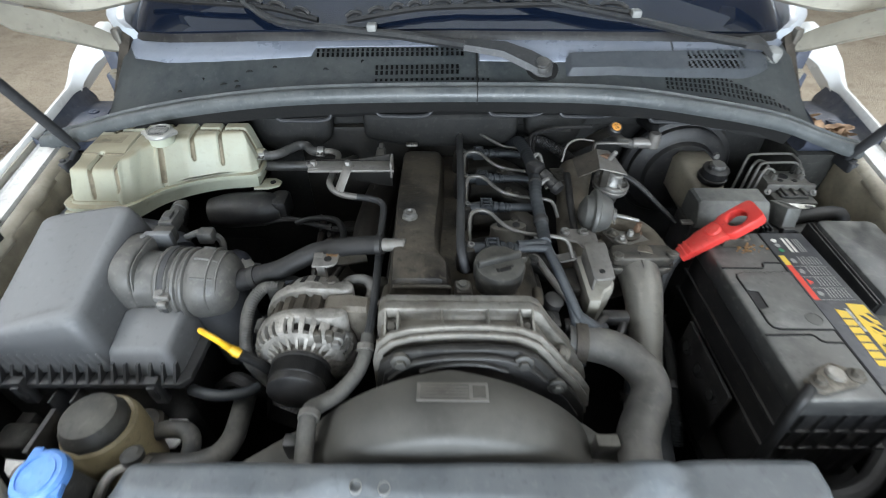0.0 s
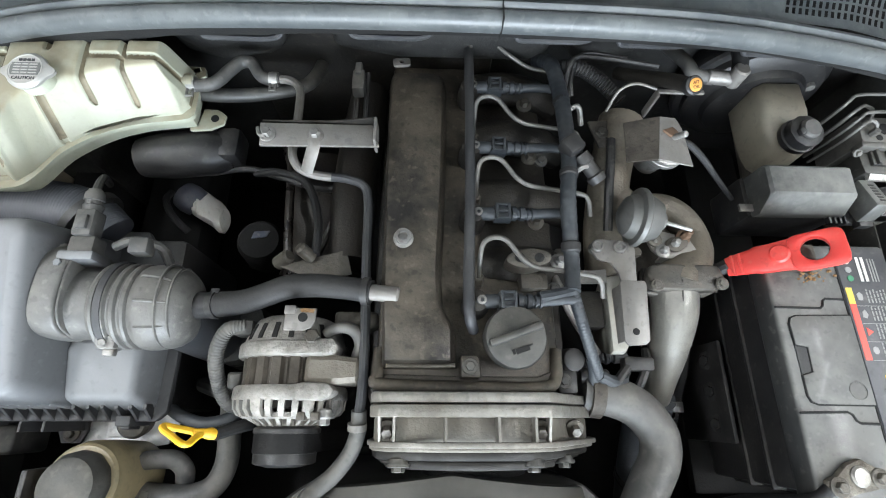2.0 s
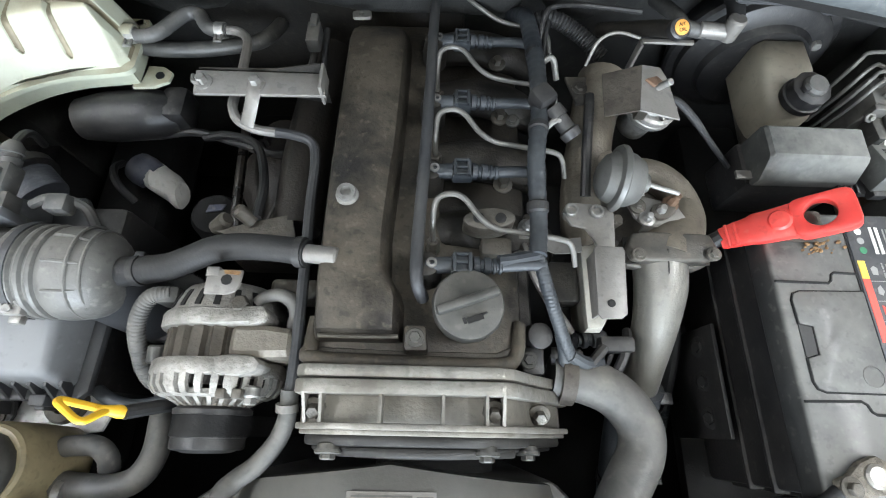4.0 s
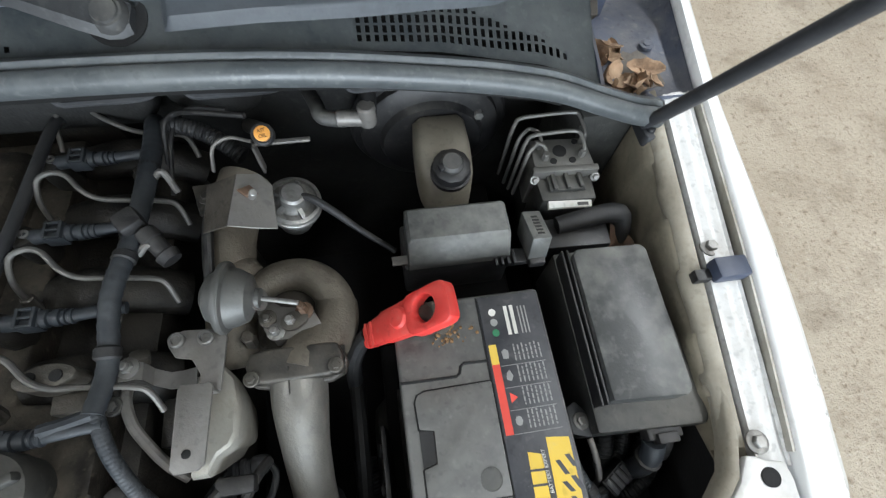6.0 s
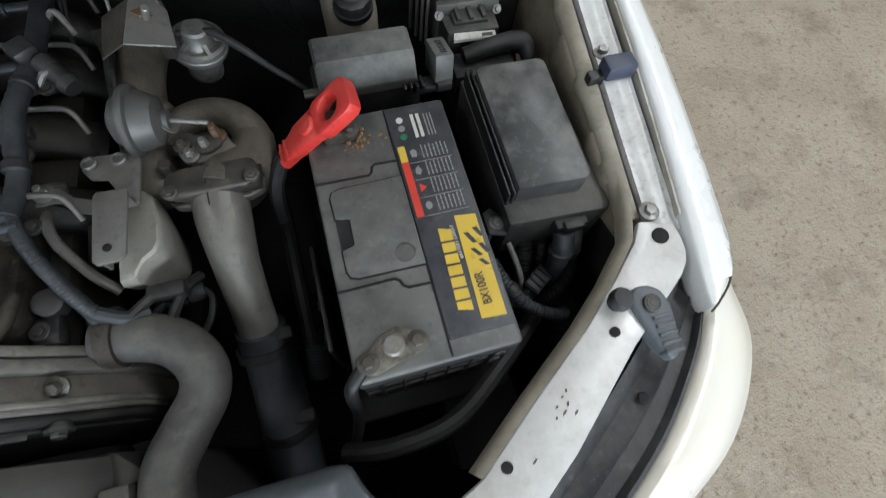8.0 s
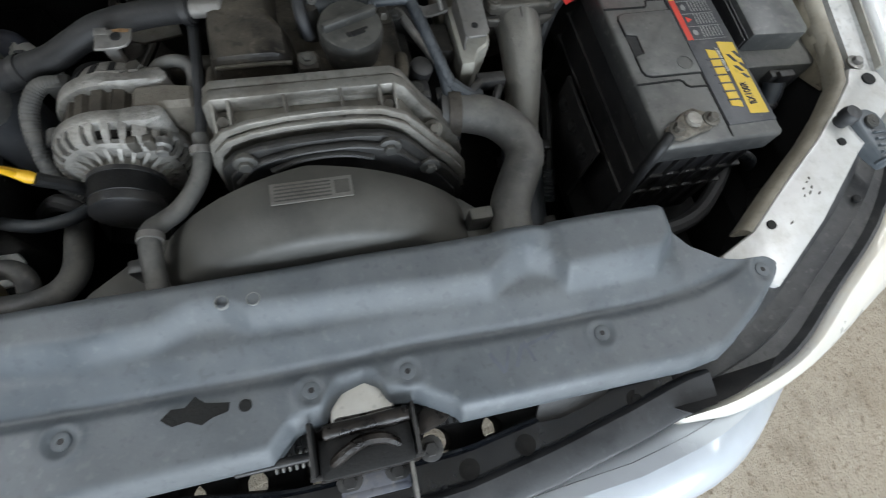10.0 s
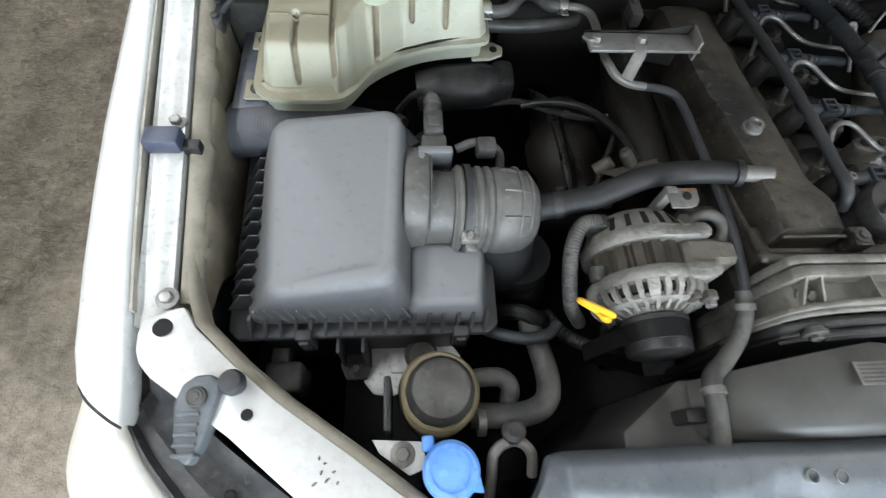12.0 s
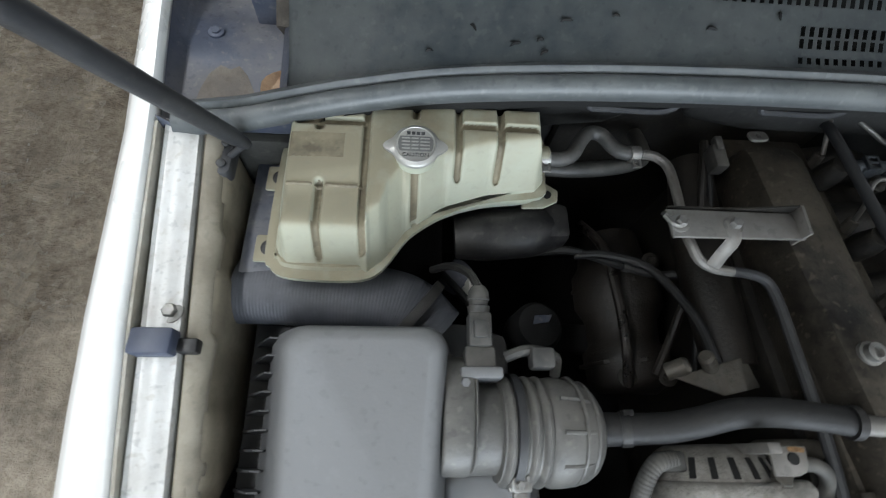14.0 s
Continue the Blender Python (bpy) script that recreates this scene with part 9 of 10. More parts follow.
tube(bm, [dip_p(0.032, 0.002), dip_p(0.044, 0.001), dip_p(0.052, 0.0), dip_p(0.058, 0.0)], [0.004, 0.0052, 0.0068, 0.006], 12, 4)
part("handle_neck", bm, YELLOW, dip)
bm = B()
tube(bm, [dip_p(0.057, 0), (-0.278, 0.382, 0.945), (-0.262, 0.387, 0.90), (-0.24, 0.39, 0.84)], 0.0075, 10)
part("tube", bm, RUBBER, dip)

# ---- coolant pipes ----
cool = thing("coolant_pipe", (-0.13, 0.5, 0.95), "grey metal coolant pipe beside the valve cover", "pipe")
bm = B()
tube(bm, [(-0.192, 0.700, 1.006), (-0.165, 0.698, 1.004), (-0.142, 0.690, 1.001), (-0.134, 0.665, 1.0), (-0.132, 0.60, 1.002), (-0.128, 0.50, 1.002), (-0.128, 0.43, 0.996), (-0.131, 0.392, 0.989)], 0.0062, 10)
part("thin_pipe", bm, STRIP_GREY, cool)
bm = B()
tube(bm, [(-0.131, 0.400, 0.990), (-0.132, 0.376, 0.982), (-0.142, 0.350, 0.972), (-0.162, 0.326, 0.965), (-0.180, 0.312, 0.966), (-0.190, 0.298, 0.972), (-0.190, 0.27, 0.968), (-0.188, 0.23, 0.95), (-0.188, 0.21, 0.92)], [0.0090, 0.0095, 0.0098, 0.0102, 0.0104, 0.0108, 0.0110, 0.0110, 0.0110], 14)
part("front_hose", bm, GREY_HOSE, cool)
bm = B()
lathe(bm, [(0.009, -0.004), (0.0115, -0.004), (0.0115, 0.004), (0.009, 0.004)], (-0.1325, 0.382, 0.985), (0, -1, -0.3), 18)
part("hose_clip", bm, ZINC, cool)
bm = B()
lathe(bm, [(0.0105, -0.004), (0.0130, -0.004), (0.0130, 0.004), (0.0105, 0.004)], (-0.190, 0.292, 0.972), (0, -1, 0.1), 18)
part("hose_clip", bm, ZINC, cool)
silver = thing("coolant_return_pipe", (-0.3, 0.84, 0.98), "bright bent coolant pipe with hoses and clips", "pipe")
bm = B()
tube(bm, [(-0.405, 0.843, 1.009), (-0.378, 0.842, 1.009), (-0.360, 0.849, 1.010), (-0.346, 0.871, 1.008), (-0.332, 0.887, 1.007), (-0.316, 0.885, 1.007), (-0.304, 0.867, 1.008), (-0.293, 0.857, 1.010), (-0.270, 0.854, 1.011)], [0.0092] * 8 + [0.0088], 14)
part("rubber_hose", bm, GREY_HOSE, silver)
bm = B()
tube(bm, [(-0.280, 0.854, 1.011), (-0.260, 0.853, 1.012), (-0.247, 0.846, 1.013), (-0.239, 0.832, 1.014), (-0.237, 0.80, 1.015), (-0.237, 0.77, 1.016), (-0.238, 0.74, 1.018), (-0.236, 0.722, 1.020), (-0.228, 0.708, 1.016), (-0.21, 0.701, 1.010), (-0.185, 0.699, 1.006)], 0.0060, 10)
part("metal_pipe", bm, ZINC, silver)
for x, y, z in ((-0.279, 0.854, 1.011), (-0.395, 0.843, 1.009)):
    bm = B()
    lathe(bm, [(0.0088, -0.006), (0.0106, -0.006), (0.0106, 0.006), (0.0088, 0.006)], (x, y, z), (1, 0, 0), 18)
    part("hose_clip", bm, STEEL, silver)
    bm = B()
    for e in (-0.0055, 0.0025):
        box(bm, x + e, x + e + 0.003, y - 0.020, y - 0.009, z + 0.001, z + 0.004, 0.0006)
    box(bm, x - 0.0055, x + 0.0055, y - 0.022, y - 0.019, z + 0.001, z + 0.004, 0.0006)
    part("clip_ears", bm, STEEL, silver)
bm = B()
tube(bm, [(-0.408, 0.850, 0.982), (-0.37, 0.846, 0.982), (-0.32, 0.850, 0.980), (-0.275, 0.860, 0.978), (-0.245, 0.878, 0.970), (-0.235, 0.91, 0.955), (-0.232, 0.945, 0.94)], 0.0105, 14)
part("rear_hose", bm, DUSTY_BLACK, silver)
pb = thing("pipe_bracket", (-0.2, 0.74, 1.03), "flat zinc bracket holding the coolant pipe", "bracket")
bm = B()
prism(bm, [(-0.275, 0.756), (-0.128, 0.756), (-0.118, 0.724), (-0.272, 0.722)], 1.042, 1.0468, 0.001)
part("plate", bm, ZINC, pb)
bm = B()
loft(bm, [[V(-0.272, 0.758, 1.0468), V(-0.272, 0.760, 1.0468), V(-0.272, 0.760, 1.030), V(-0.272, 0.758, 1.030)], [V(-0.180, 0.758, 1.0488), V(-0.180, 0.760, 1.0488), V(-0.180, 0.760, 1.0), V(-0.180, 0.758, 1.0)], [V(-0.126, 0.758, 1.060), V(-0.126, 0.760, 1.060), V(-0.126, 0.760, 0.99), V(-0.126, 0.758, 0.99)]])
part("rear_flange", bm, ENGINE, pb)
bm = B()
box(bm, -0.125, -0.121, 0.724, 0.760, 1.03, 1.060, 0.001)
part("end_tab", bm, ZINC, pb)
bm = B()
tube(bm, [(-0.202, 0.742, 1.0485), (-0.203, 0.722, 1.045), (-0.210, 0.710, 1.030), (-0.216, 0.700, 1.018)], 0.0085, 8, flat=0.3)
part("strap", bm, ZINC, pb)
for x in (-0.263, -0.201):
    bm = B()
    bolt(bm, (x, 0.738, 1.0468), (0, 0, 1), 0.0065, 0.010)
    part("bolt", bm, STEEL, pb)
bm = B()
tube(bm, [(-0.277, 0.748, 1.046), (-0.272, 0.736, 1.050), (-0.263, 0.733, 1.052)], 0.003, 6)
part("wire_loop", bm, STEEL, pb)
bm = B()
box(bm, -0.168, -0.150, 0.845, 0.88, 0.985, 1.008, 0.003)
box(bm, -0.164, -0.154, 0.87, 0.89, 1.0, 1.012, 0.002)
solo("sensor_plug", bm, GREY_HOSE, "pale grey cable plug beside the valve cover", "connector")

# ---- coolant tank ----
tank = thing("coolant_tank", (-0.56, 0.78, 0.93), "milky plastic coolant tank with moulded ribs and a metal cap", "coolant tank")
PLAN = [(-0.713, 0.716), (-0.708, 0.700), (-0.696, 0.690), (-0.655, 0.687), (-0.612, 0.689), (-0.592, 0.703), (-0.565, 0.742), (-0.520, 0.774), (-0.470, 0.792), (-0.408, 0.802), (-0.400, 0.814), (-0.402, 0.868), (-0.412, 0.880), (-0.66, 0.880), (-0.700, 0.866), (-0.712, 0.845)]
sm = []
for i in range(len(PLAN)):
    p0, p1, p2, p3 = (Vector((*PLAN[(i + d) % len(PLAN)], 0)) for d in (-1, 0, 1, 2))
    for t in (0.0, 0.25, 0.5, 0.75):
        e = 0.5 * (2 * p1 + (p2 - p0) * t + (2 * p0 - 5 * p1 + 4 * p2 - p3) * t * t + (3 * p1 - p0 - 3 * p2 + p3) * t ** 3)
        sm.append((e.x, e.y))
PLAN = sm


def ring_plan(z, d, dz=0.0):
    out = []
    for i, (x, y) in enumerate(PLAN):
        a, b = Vector((*PLAN[i - 1], 0)), Vector((*PLAN[(i + 1) % len(PLAN)], 0))
        t = (b - a).normalized()
        nrm = V(-t.y, t.x, 0)
        out.append(V(x, y, 0) + nrm * d + V(0, 0, z + dz * (y - 0.78) / 0.1))
    return out


bm = B()
loft(bm, [ring_plan(0.958, 0.004), ring_plan(0.985, 0.002), ring_plan(0.9865, -0.008), ring_plan(0.9935, -0.008), ring_plan(0.995, 0.003), ring_plan(0.999, 0.006)])
part("lower_half", bm, TANK, tank, smooth=45)
GROOVES = [(-0.610, 0.705, -0.610, 0.885), (-0.658, 0.703, -0.657, 0.766), (-0.662, 0.835, -0.662, 0.885), (-0.684, 0.8420, -0.612, 0.8425), (-0.508, 0.796, -0.508, 0.885),
           (-0.460, 0.804, -0.460, 0.885), (-0.508, 0.8400, -0.398, 0.8402), (-0.556, 0.752, -0.556, 0.782), (-0.556, 0.85, -0.556, 0.885)]


def tz(y):
    return 1.066 + 0.05 * (y - 0.78)


def groove_at(x, y):
    dip = 0.0
    for ax, ay, bx, by in GROOVES:
        t = max(0.0, min(1.0, ((x - ax) * (bx - ax) + (y - ay) * (by - ay)) / ((bx - ax) ** 2 + (by - ay) ** 2)))
        r = math.hypot(x - ax - t * (bx - ax), y - ay - t * (by - ay))
        dip = max(dip, math.exp(-(r / 0.0042) ** 4))
    return dip


def tank_z(x, y, y0, y1):
    slope = (lin(x + 0.004, TF) - lin(x - 0.004, TF)) / 0.008
    d = min((y - y0) / math.sqrt(1 + slope * slope), (y1 - y) * 1.8, (x + 0.712) * 1.5, (-0.398 - x) * 1.7)
    w = 1 - max(0.0, d) / 0.032
    z = tz(y) - 0.074 * 0.5 * ((w - 0.10) + math.sqrt((w - 0.10) ** 2 + 0.012))
    z -= 0.010 * smooth01((-0.606 - x) / 0.012) * (0.5 + 0.5 * smooth01(0.5 + (0.756 + (x + 0.715) * 0.194 - y) / 0.03))
    return z - 0.010 * groove_at(x, y)


TF = [(-0.712, 0.716), (-0.706, 0.700), (-0.694, 0.691), (-0.606, 0.690), (-0.588, 0.706), (-0.565, 0.742), (-0.520, 0.774), (-0.470, 0.792), (-0.408, 0.802), (-0.398, 0.814)]
TB = [(-0.712, 0.845), (-0.700, 0.866), (-0.66, 0.880), (-0.412, 0.882), (-0.398, 0.868)]
bm = B()
rows = []
for i in range(241):
    x = -0.712 + 0.314 * i / 240
    y0, y1 = lin(x, TF), lin(x, TB)
    col = [V(x, y0 + (y1 - y0) * j / 150, tank_z(x, y0 + (y1 - y0) * j / 150, y0, y1)) for j in range(151)]
    rows.append(col + [V(x, y1, 0.985), V(x, y0, 0.985)])
loft(bm, rows)
# groove faces darker: dirt plus crease shade put into the colour; panel stained
for f in bm.faces:
    c = f.calc_center_median()
    if c.z > 1.0 and groove_at(c.x, c.y) > 0.45:
        f.material_index = 1
    elif -0.692 < c.x < -0.634 and 0.795 < c.y < 0.826 and c.z > 1.0:
        f.material_index = 1
part("moulded_top", bm, TANK, tank, "ribbed milky top, its grooves coloured for dirt and shade", smooth=60).data.materials.append(TANK_DIRT_SHADE)
bm = B()
lathe(bm, [(0.022, -0.002), (0.022, 0.014), (0.019, 0.016)], (-0.556, 0.800, tz(0.80) - 0.002), (0, -0.1, 1), 28)
part("neck", bm, TANK, tank)
# dark tube drawn for a groove's dirt and shade
bm = B()
tube(bm, [V(x, 0.764, tank_z(x, 0.764, lin(x, TF), lin(x, TB)) - 0.0004) for x in [-0.690 + 0.006 * k for k in range(14)]], 0.0024, 6, 2)
part("groove_line", bm, TANK_DIRT_SHADE, tank, "line coloured for a dirty, shaded groove")
bm = B()
lathe(bm, [(0.0215, 0.0), (0.0245, 0.001), (0.0250, 0.003), (0.0250, 0.0055), (0.0235, 0.0075), (0.0215, 0.0082), (0.0205, 0.0092), (0.0198, 0.0084), (0.0, 0.0084)], (-0.556, 0.799, tz(0.8) + 0.011), (0, -0.1, 1), 64, lambda j, n, h: 1 + (0.36 * max(0, math.cos(2 * math.pi * 2 * (j / n))) ** 8 if h < 0.0072 else 0))
mc = part("metal_cap", bm, CAP_METAL, tank, "bright pressed metal cap with two ears", smooth=40)
flatm = pose(-0.556, 0.799, tz(0.8) + 0.0195, 5.7, 0, 0)
bm = B()
seg = [(0.0185 * math.cos(a), 0.0185 * math.sin(a)) for a in [radians(q) for q in (-28, -14, 0, 14, 28, 152, 166, 180, 194, 208)]]
prism(bm, seg, -0.0006, 0.0004, m=flatm)
pb0 = part("print_band", bm, CAP_PRINT, mc, "dark grey printed band")
for k in range(4):
    for u0, u1 in ((-0.0145, -0.006), (-0.0045, 0.003), (0.0045, 0.0145)):
        bm = B()
        box(bm, u0, u1, -0.0066 + k * 0.0040, -0.0050 + k * 0.0040, 0.0002, 0.0006, m=flatm)
        part("print_bar", bm, CAP_METAL, pb0)
bm = text_mesh("CAUTION", 0.0062, flatm @ pose(0, -0.0133, 0.0), 0.0006)
part("lettering", bm, STRIP_GREY, mc)
for k in range(4):
    bm = B()
    box(bm, -0.0095 + k * 0.005, -0.0058 + k * 0.005, 0.0105, 0.0140, -0.0002, 0.0006, m=flatm)
    part("print_bar", bm, STRIP_GREY, mc)
for x, y, z in ((-0.727, 0.730, 0.962), (-0.727, 0.828, 0.962)):
    bm = B()
    box(bm, x - 0.018, x + 0.022, y - 0.018, y + 0.018, z - 0.006, z, 0.004)
    tab = part("mounting_tab", bm, TANK, tank)
    bm = B()
    bolt(bm, (x, y, z), (0, 0, 1), 0.006, 0.005)
    part("tab_bolt", bm, BLACK, tab)
bm = B()
prism(bm, [(-0.415, 0.800), (-0.385, 0.802), (-0.366, 0.812), (-0.364, 0.828), (-0.378, 0.838), (-0.415, 0.84)], 0.952, 0.958, 0.002)
tab = part("mounting_tab", bm, TANK, tank)
bm = B()
lathe(bm, [(0.006, 0.0), (0.006, 0.0015), (0.004, 0.002)], (-0.380, 0.821, 0.958), n=14)
part("tab_hole", bm, DEEP, tab)
bm = B()
lathe(bm, [(0.012, 0.0), (0.012, 0.02), (0.010, 0.022)], (-0.412, 0.846, 1.010), (1, 0, 0), 18)
part("outlet", bm, TANK, tank)
hold = thing("tank_bracket", (-0.73, 0.78, 0.93), "dark blue-grey metal bracket under the coolant tank", "bracket")
bm = B()
box(bm, -0.762, -0.712, 0.70, 0.86, 0.94, 0.955, 0.004)
part("plate", bm, BLUE_GREY, hold)
bm = B()
box(bm, -0.758, -0.75, 0.70, 0.86, 0.80, 0.942, 0.003)
part("leg", bm, BLUE_GREY, hold)
canis = thing("vacuum_canister", (-0.42, 0.79, 0.88), "dark dusty plastic canister under the coolant tank", "canister")
bm = B()
tube(bm, [(-0.50, 0.775, 0.915), (-0.46, 0.778, 0.918), (-0.40, 0.785, 0.918), (-0.365, 0.79, 0.915)], [0.03, 0.036, 0.036, 0.028], 18)
part("body", bm, BLACK, canis)
bm = B()
box(bm, -0.385, -0.345, 0.765, 0.82, 0.895, 0.945, 0.012)
part("end_block", bm, BLACK, canis)

# ---- steering fluid and washer ----
ps = thing("steering_fluid_reservoir", (-0.483, 0.315, 0.78), "amber plastic fluid reservoir with a dusty black cap", "reservoir")
bm = B()
lathe(bm, [(0.038, 0.0), (0.046, 0.01), (0.048, 0.05), (0.049, 0.085), (0.049, 0.112), (0.046, 0.118), (0.046, 0.124), (0.043, 0.128)], (-0.483, 0.312, 0.785), (0, 0.02, 1), 36)
part("bottle", bm, TAN, ps)
bm = B()
lathe(bm, [(0.039, 0.0), (0.040, 0.003), (0.039, 0.012), (0.036, 0.018), (0.033, 0.026), (0.027, 0.030), (0.0, 0.031)], (-0.483, 0.312, 0.912), (0, 0.02, 1), 36, lambda j, n, h: 1 + (0.02 if (j % 3 == 0 and h < 0.014) else 0))
part("cap", bm, DUSTY_BLACK, ps)
bm = B()
box(bm, -0.548, -0.540, 0.27, 0.33, 0.83, 0.925, 0.002)
part("bracket", bm, BLACK, ps)
bm = B()
tube(bm, [(-0.440, 0.335, 0.852), (-0.420, 0.337, 0.856), (-0.398, 0.336, 0.854), (-0.386, 0.324, 0.848), (-0.388, 0.308, 0.835)], 0.0125, 14)
part("return_hose", bm, GREY_HOSE, ps)
bm = B()
tube(bm, [(-0.440, 0.292, 0.842), (-0.41, 0.290, 0.846), (-0.372, 0.290, 0.848), (-0.343, 0.302, 0.848), (-0.332, 0.330, 0.842), (-0.336, 0.375, 0.835), (-0.345, 0.42, 0.82)], 0.0160, 16)
part("feed_hose", bm, GREY_HOSE, ps)
bm = B()
tube(bm, [(-0.415, 0.402, 0.855), (-0.394, 0.392, 0.862), (-0.362, 0.384, 0.866), (-0.330, 0.390, 0.864), (-0.312, 0.404, 0.858)], 0.0085, 12)
part("bridge_hose", bm, SLATE, ps)
for x in (-0.428,):
    bm = B()
    lathe(bm, [(0.0165, -0.005), (0.0185, -0.005), (0.0185, 0.005), (0.0165, 0.005)], (x, 0.284, 0.846), (1, 0, 0), 18)
    part("hose_clip", bm, STEEL, ps)
wash = thing("washer_filler", (-0.478, 0.228, 0.9), "washer bottle filler neck with a bright blue cap", "washer cap")
bm = B()
tube(bm, [(-0.470, 0.235, 0.80), (-0.473, 0.232, 0.86), (-0.477, 0.229, 0.93), (-0.478, 0.228, 0.950)], [0.028, 0.026, 0.022, 0.024], 24)
part("neck", bm, GREY_HOSE, wash)
bm = B()
lathe(bm, [(0.026, -0.006), (0.029, -0.004), (0.029, 0.008), (0.026, 0.012), (0.020, 0.013), (0.0, 0.0135)], (-0.478, 0.228, 0.952), (-0.04, -0.12, 1), 36)
box(bm, -0.507, -0.494, 0.246, 0.262, 0.947, 0.958, 0.003)
prism(bm, [(-0.462, 0.208), (-0.446, 0.206), (-0.449, 0.222)], 0.948, 0.958, 0.002)
bc = part("cap", bm, BLUE, wash, "bright blue snap cap")
bm = B()
lathe(bm, [(0.021, 0.0), (0.021, 0.0012), (0.0195, 0.0012), (0.0195, 0.0)], (-0.4785, 0.2264, 0.9655), (-0.04, -0.12, 1), 30, ring=True)
part("raised_ring", bm, BLUE, bc)
wb = thing("filler_bracket", (-0.52, 0.245, 0.92), "pale metal bracket with a bolt beside the blue cap", "bracket")
bm = B()
prism(bm, [(-0.560, 0.262), (-0.506, 0.258), (-0.500, 0.232), (-0.520, 0.225), (-0.552, 0.248)], 0.922, 0.926, 0.001)
part("plate", bm, RAIL_PAINT, wb)
bm = B()
bolt(bm, (-0.527, 0.246, 0.926), (0, 0, 1), 0.008, 0.006)
part("bolt", bm, ZINC, wb)
uh = thing("washer_hose", (-0.41, 0.23, 0.88), "pale bent hose loop behind the radiator cover", "hose")
bm = B()
tube(bm, [(-0.432, 0.190, 0.88), (-0.431, 0.22, 0.912), (-0.427, 0.243, 0.920), (-0.41, 0.254, 0.922), (-0.395, 0.252, 0.922), (-0.385, 0.24, 0.918), (-0.383, 0.22, 0.90)], 0.0062, 10)
part("hose", bm, ZINC, uh)
bm = B()
lathe(bm, [(0.010, 0.0), (0.013, 0.004), (0.013, 0.012), (0.008, 0.016)], (-0.405, 0.262, 0.922), (0, 0.2, 1), 18)
part("cap", bm, DUSTY_BLACK, uh)

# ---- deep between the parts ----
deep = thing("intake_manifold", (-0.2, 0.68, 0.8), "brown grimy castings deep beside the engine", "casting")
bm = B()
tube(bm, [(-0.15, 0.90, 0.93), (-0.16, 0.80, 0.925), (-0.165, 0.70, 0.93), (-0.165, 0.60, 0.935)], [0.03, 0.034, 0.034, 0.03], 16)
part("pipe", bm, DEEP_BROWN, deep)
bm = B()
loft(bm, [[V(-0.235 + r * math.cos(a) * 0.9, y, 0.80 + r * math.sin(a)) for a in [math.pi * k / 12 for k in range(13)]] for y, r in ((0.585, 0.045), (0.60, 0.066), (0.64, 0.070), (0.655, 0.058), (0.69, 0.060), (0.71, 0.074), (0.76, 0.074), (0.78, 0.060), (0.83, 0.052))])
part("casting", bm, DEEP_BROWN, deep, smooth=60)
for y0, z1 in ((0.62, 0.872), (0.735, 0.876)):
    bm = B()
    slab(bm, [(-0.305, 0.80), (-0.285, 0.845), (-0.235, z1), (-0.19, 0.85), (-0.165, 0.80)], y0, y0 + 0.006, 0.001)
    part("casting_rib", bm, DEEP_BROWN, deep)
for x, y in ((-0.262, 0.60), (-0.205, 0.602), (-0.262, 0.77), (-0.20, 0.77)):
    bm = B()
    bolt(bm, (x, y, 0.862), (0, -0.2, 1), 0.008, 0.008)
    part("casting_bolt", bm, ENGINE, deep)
bm = B()
tube(bm, [(-0.30, 0.83, 0.86), (-0.28, 0.78, 0.885), (-0.272, 0.70, 0.892), (-0.268, 0.63, 0.885), (-0.262, 0.59, 0.86)], 0.0072, 10)
part("brown_pipe", bm, GREASE, deep)
bm = B()
tube(bm, [(-0.33, 0.76, 0.90), (-0.29, 0.755, 0.915), (-0.24, 0.73, 0.93), (-0.21, 0.66, 0.955), (-0.205, 0.60, 0.97)], 0.0062, 10)
part("oil_hose", bm, RUBBER, deep)
bm = B()
prism(bm, [(-0.255, 0.585), (-0.165, 0.61), (-0.155, 0.575), (-0.20, 0.565)], 0.960, 0.964, 0.001)
part("heat_plate", bm, CAST_DARK, deep)
bm = B()
lathe(bm, [(0.010, 0.0), (0.010, 0.022), (0.007, 0.026)], (-0.258, 0.592, 0.955), (0.6, 0.2, 0.5), 14)
part("hose_joint", bm, CAST_DARK, deep)
bm = B()
lathe(bm, [(0.009, 0.0), (0.009, 0.022), (0.006, 0.026)], (-0.210, 0.597, 0.965), (-0.5, 0.3, 0.6), 14)
part("hose_joint", bm, CAST_DARK, deep)
tag = thing("hose_sleeve", (-0.46, 0.757, 0.74), "crumpled pale sleeve on a dark blue hose joint", "hose sleeve")
bm = B()
tube(bm, [(-0.498, 0.775, 0.785), (-0.486, 0.767, 0.785), (-0.474, 0.760, 0.778)], [0.026, 0.028, 0.026], 16, flat=0.9)
part("joint", bm, BLUE_GREY, tag, "dark blue joint")
bm = B()
loops = []
for i, (x, y, z, r) in enumerate(((-0.476, 0.762, 0.778, 0.026), (-0.466, 0.757, 0.772, 0.029), (-0.455, 0.752, 0.762, 0.027), (-0.446, 0.748, 0.752, 0.029), (-0.438, 0.744, 0.742, 0.024))):
    loops.append([V(x, y + r * math.cos(a) * (1 + 0.10 * math.sin(3 * a + i)), z + r * math.sin(a) * (1 + 0.12 * math.cos(2 * a + 2 * i))) for a in [2 * math.pi * k / 16 for k in range(16)]])
loft(bm, loops)
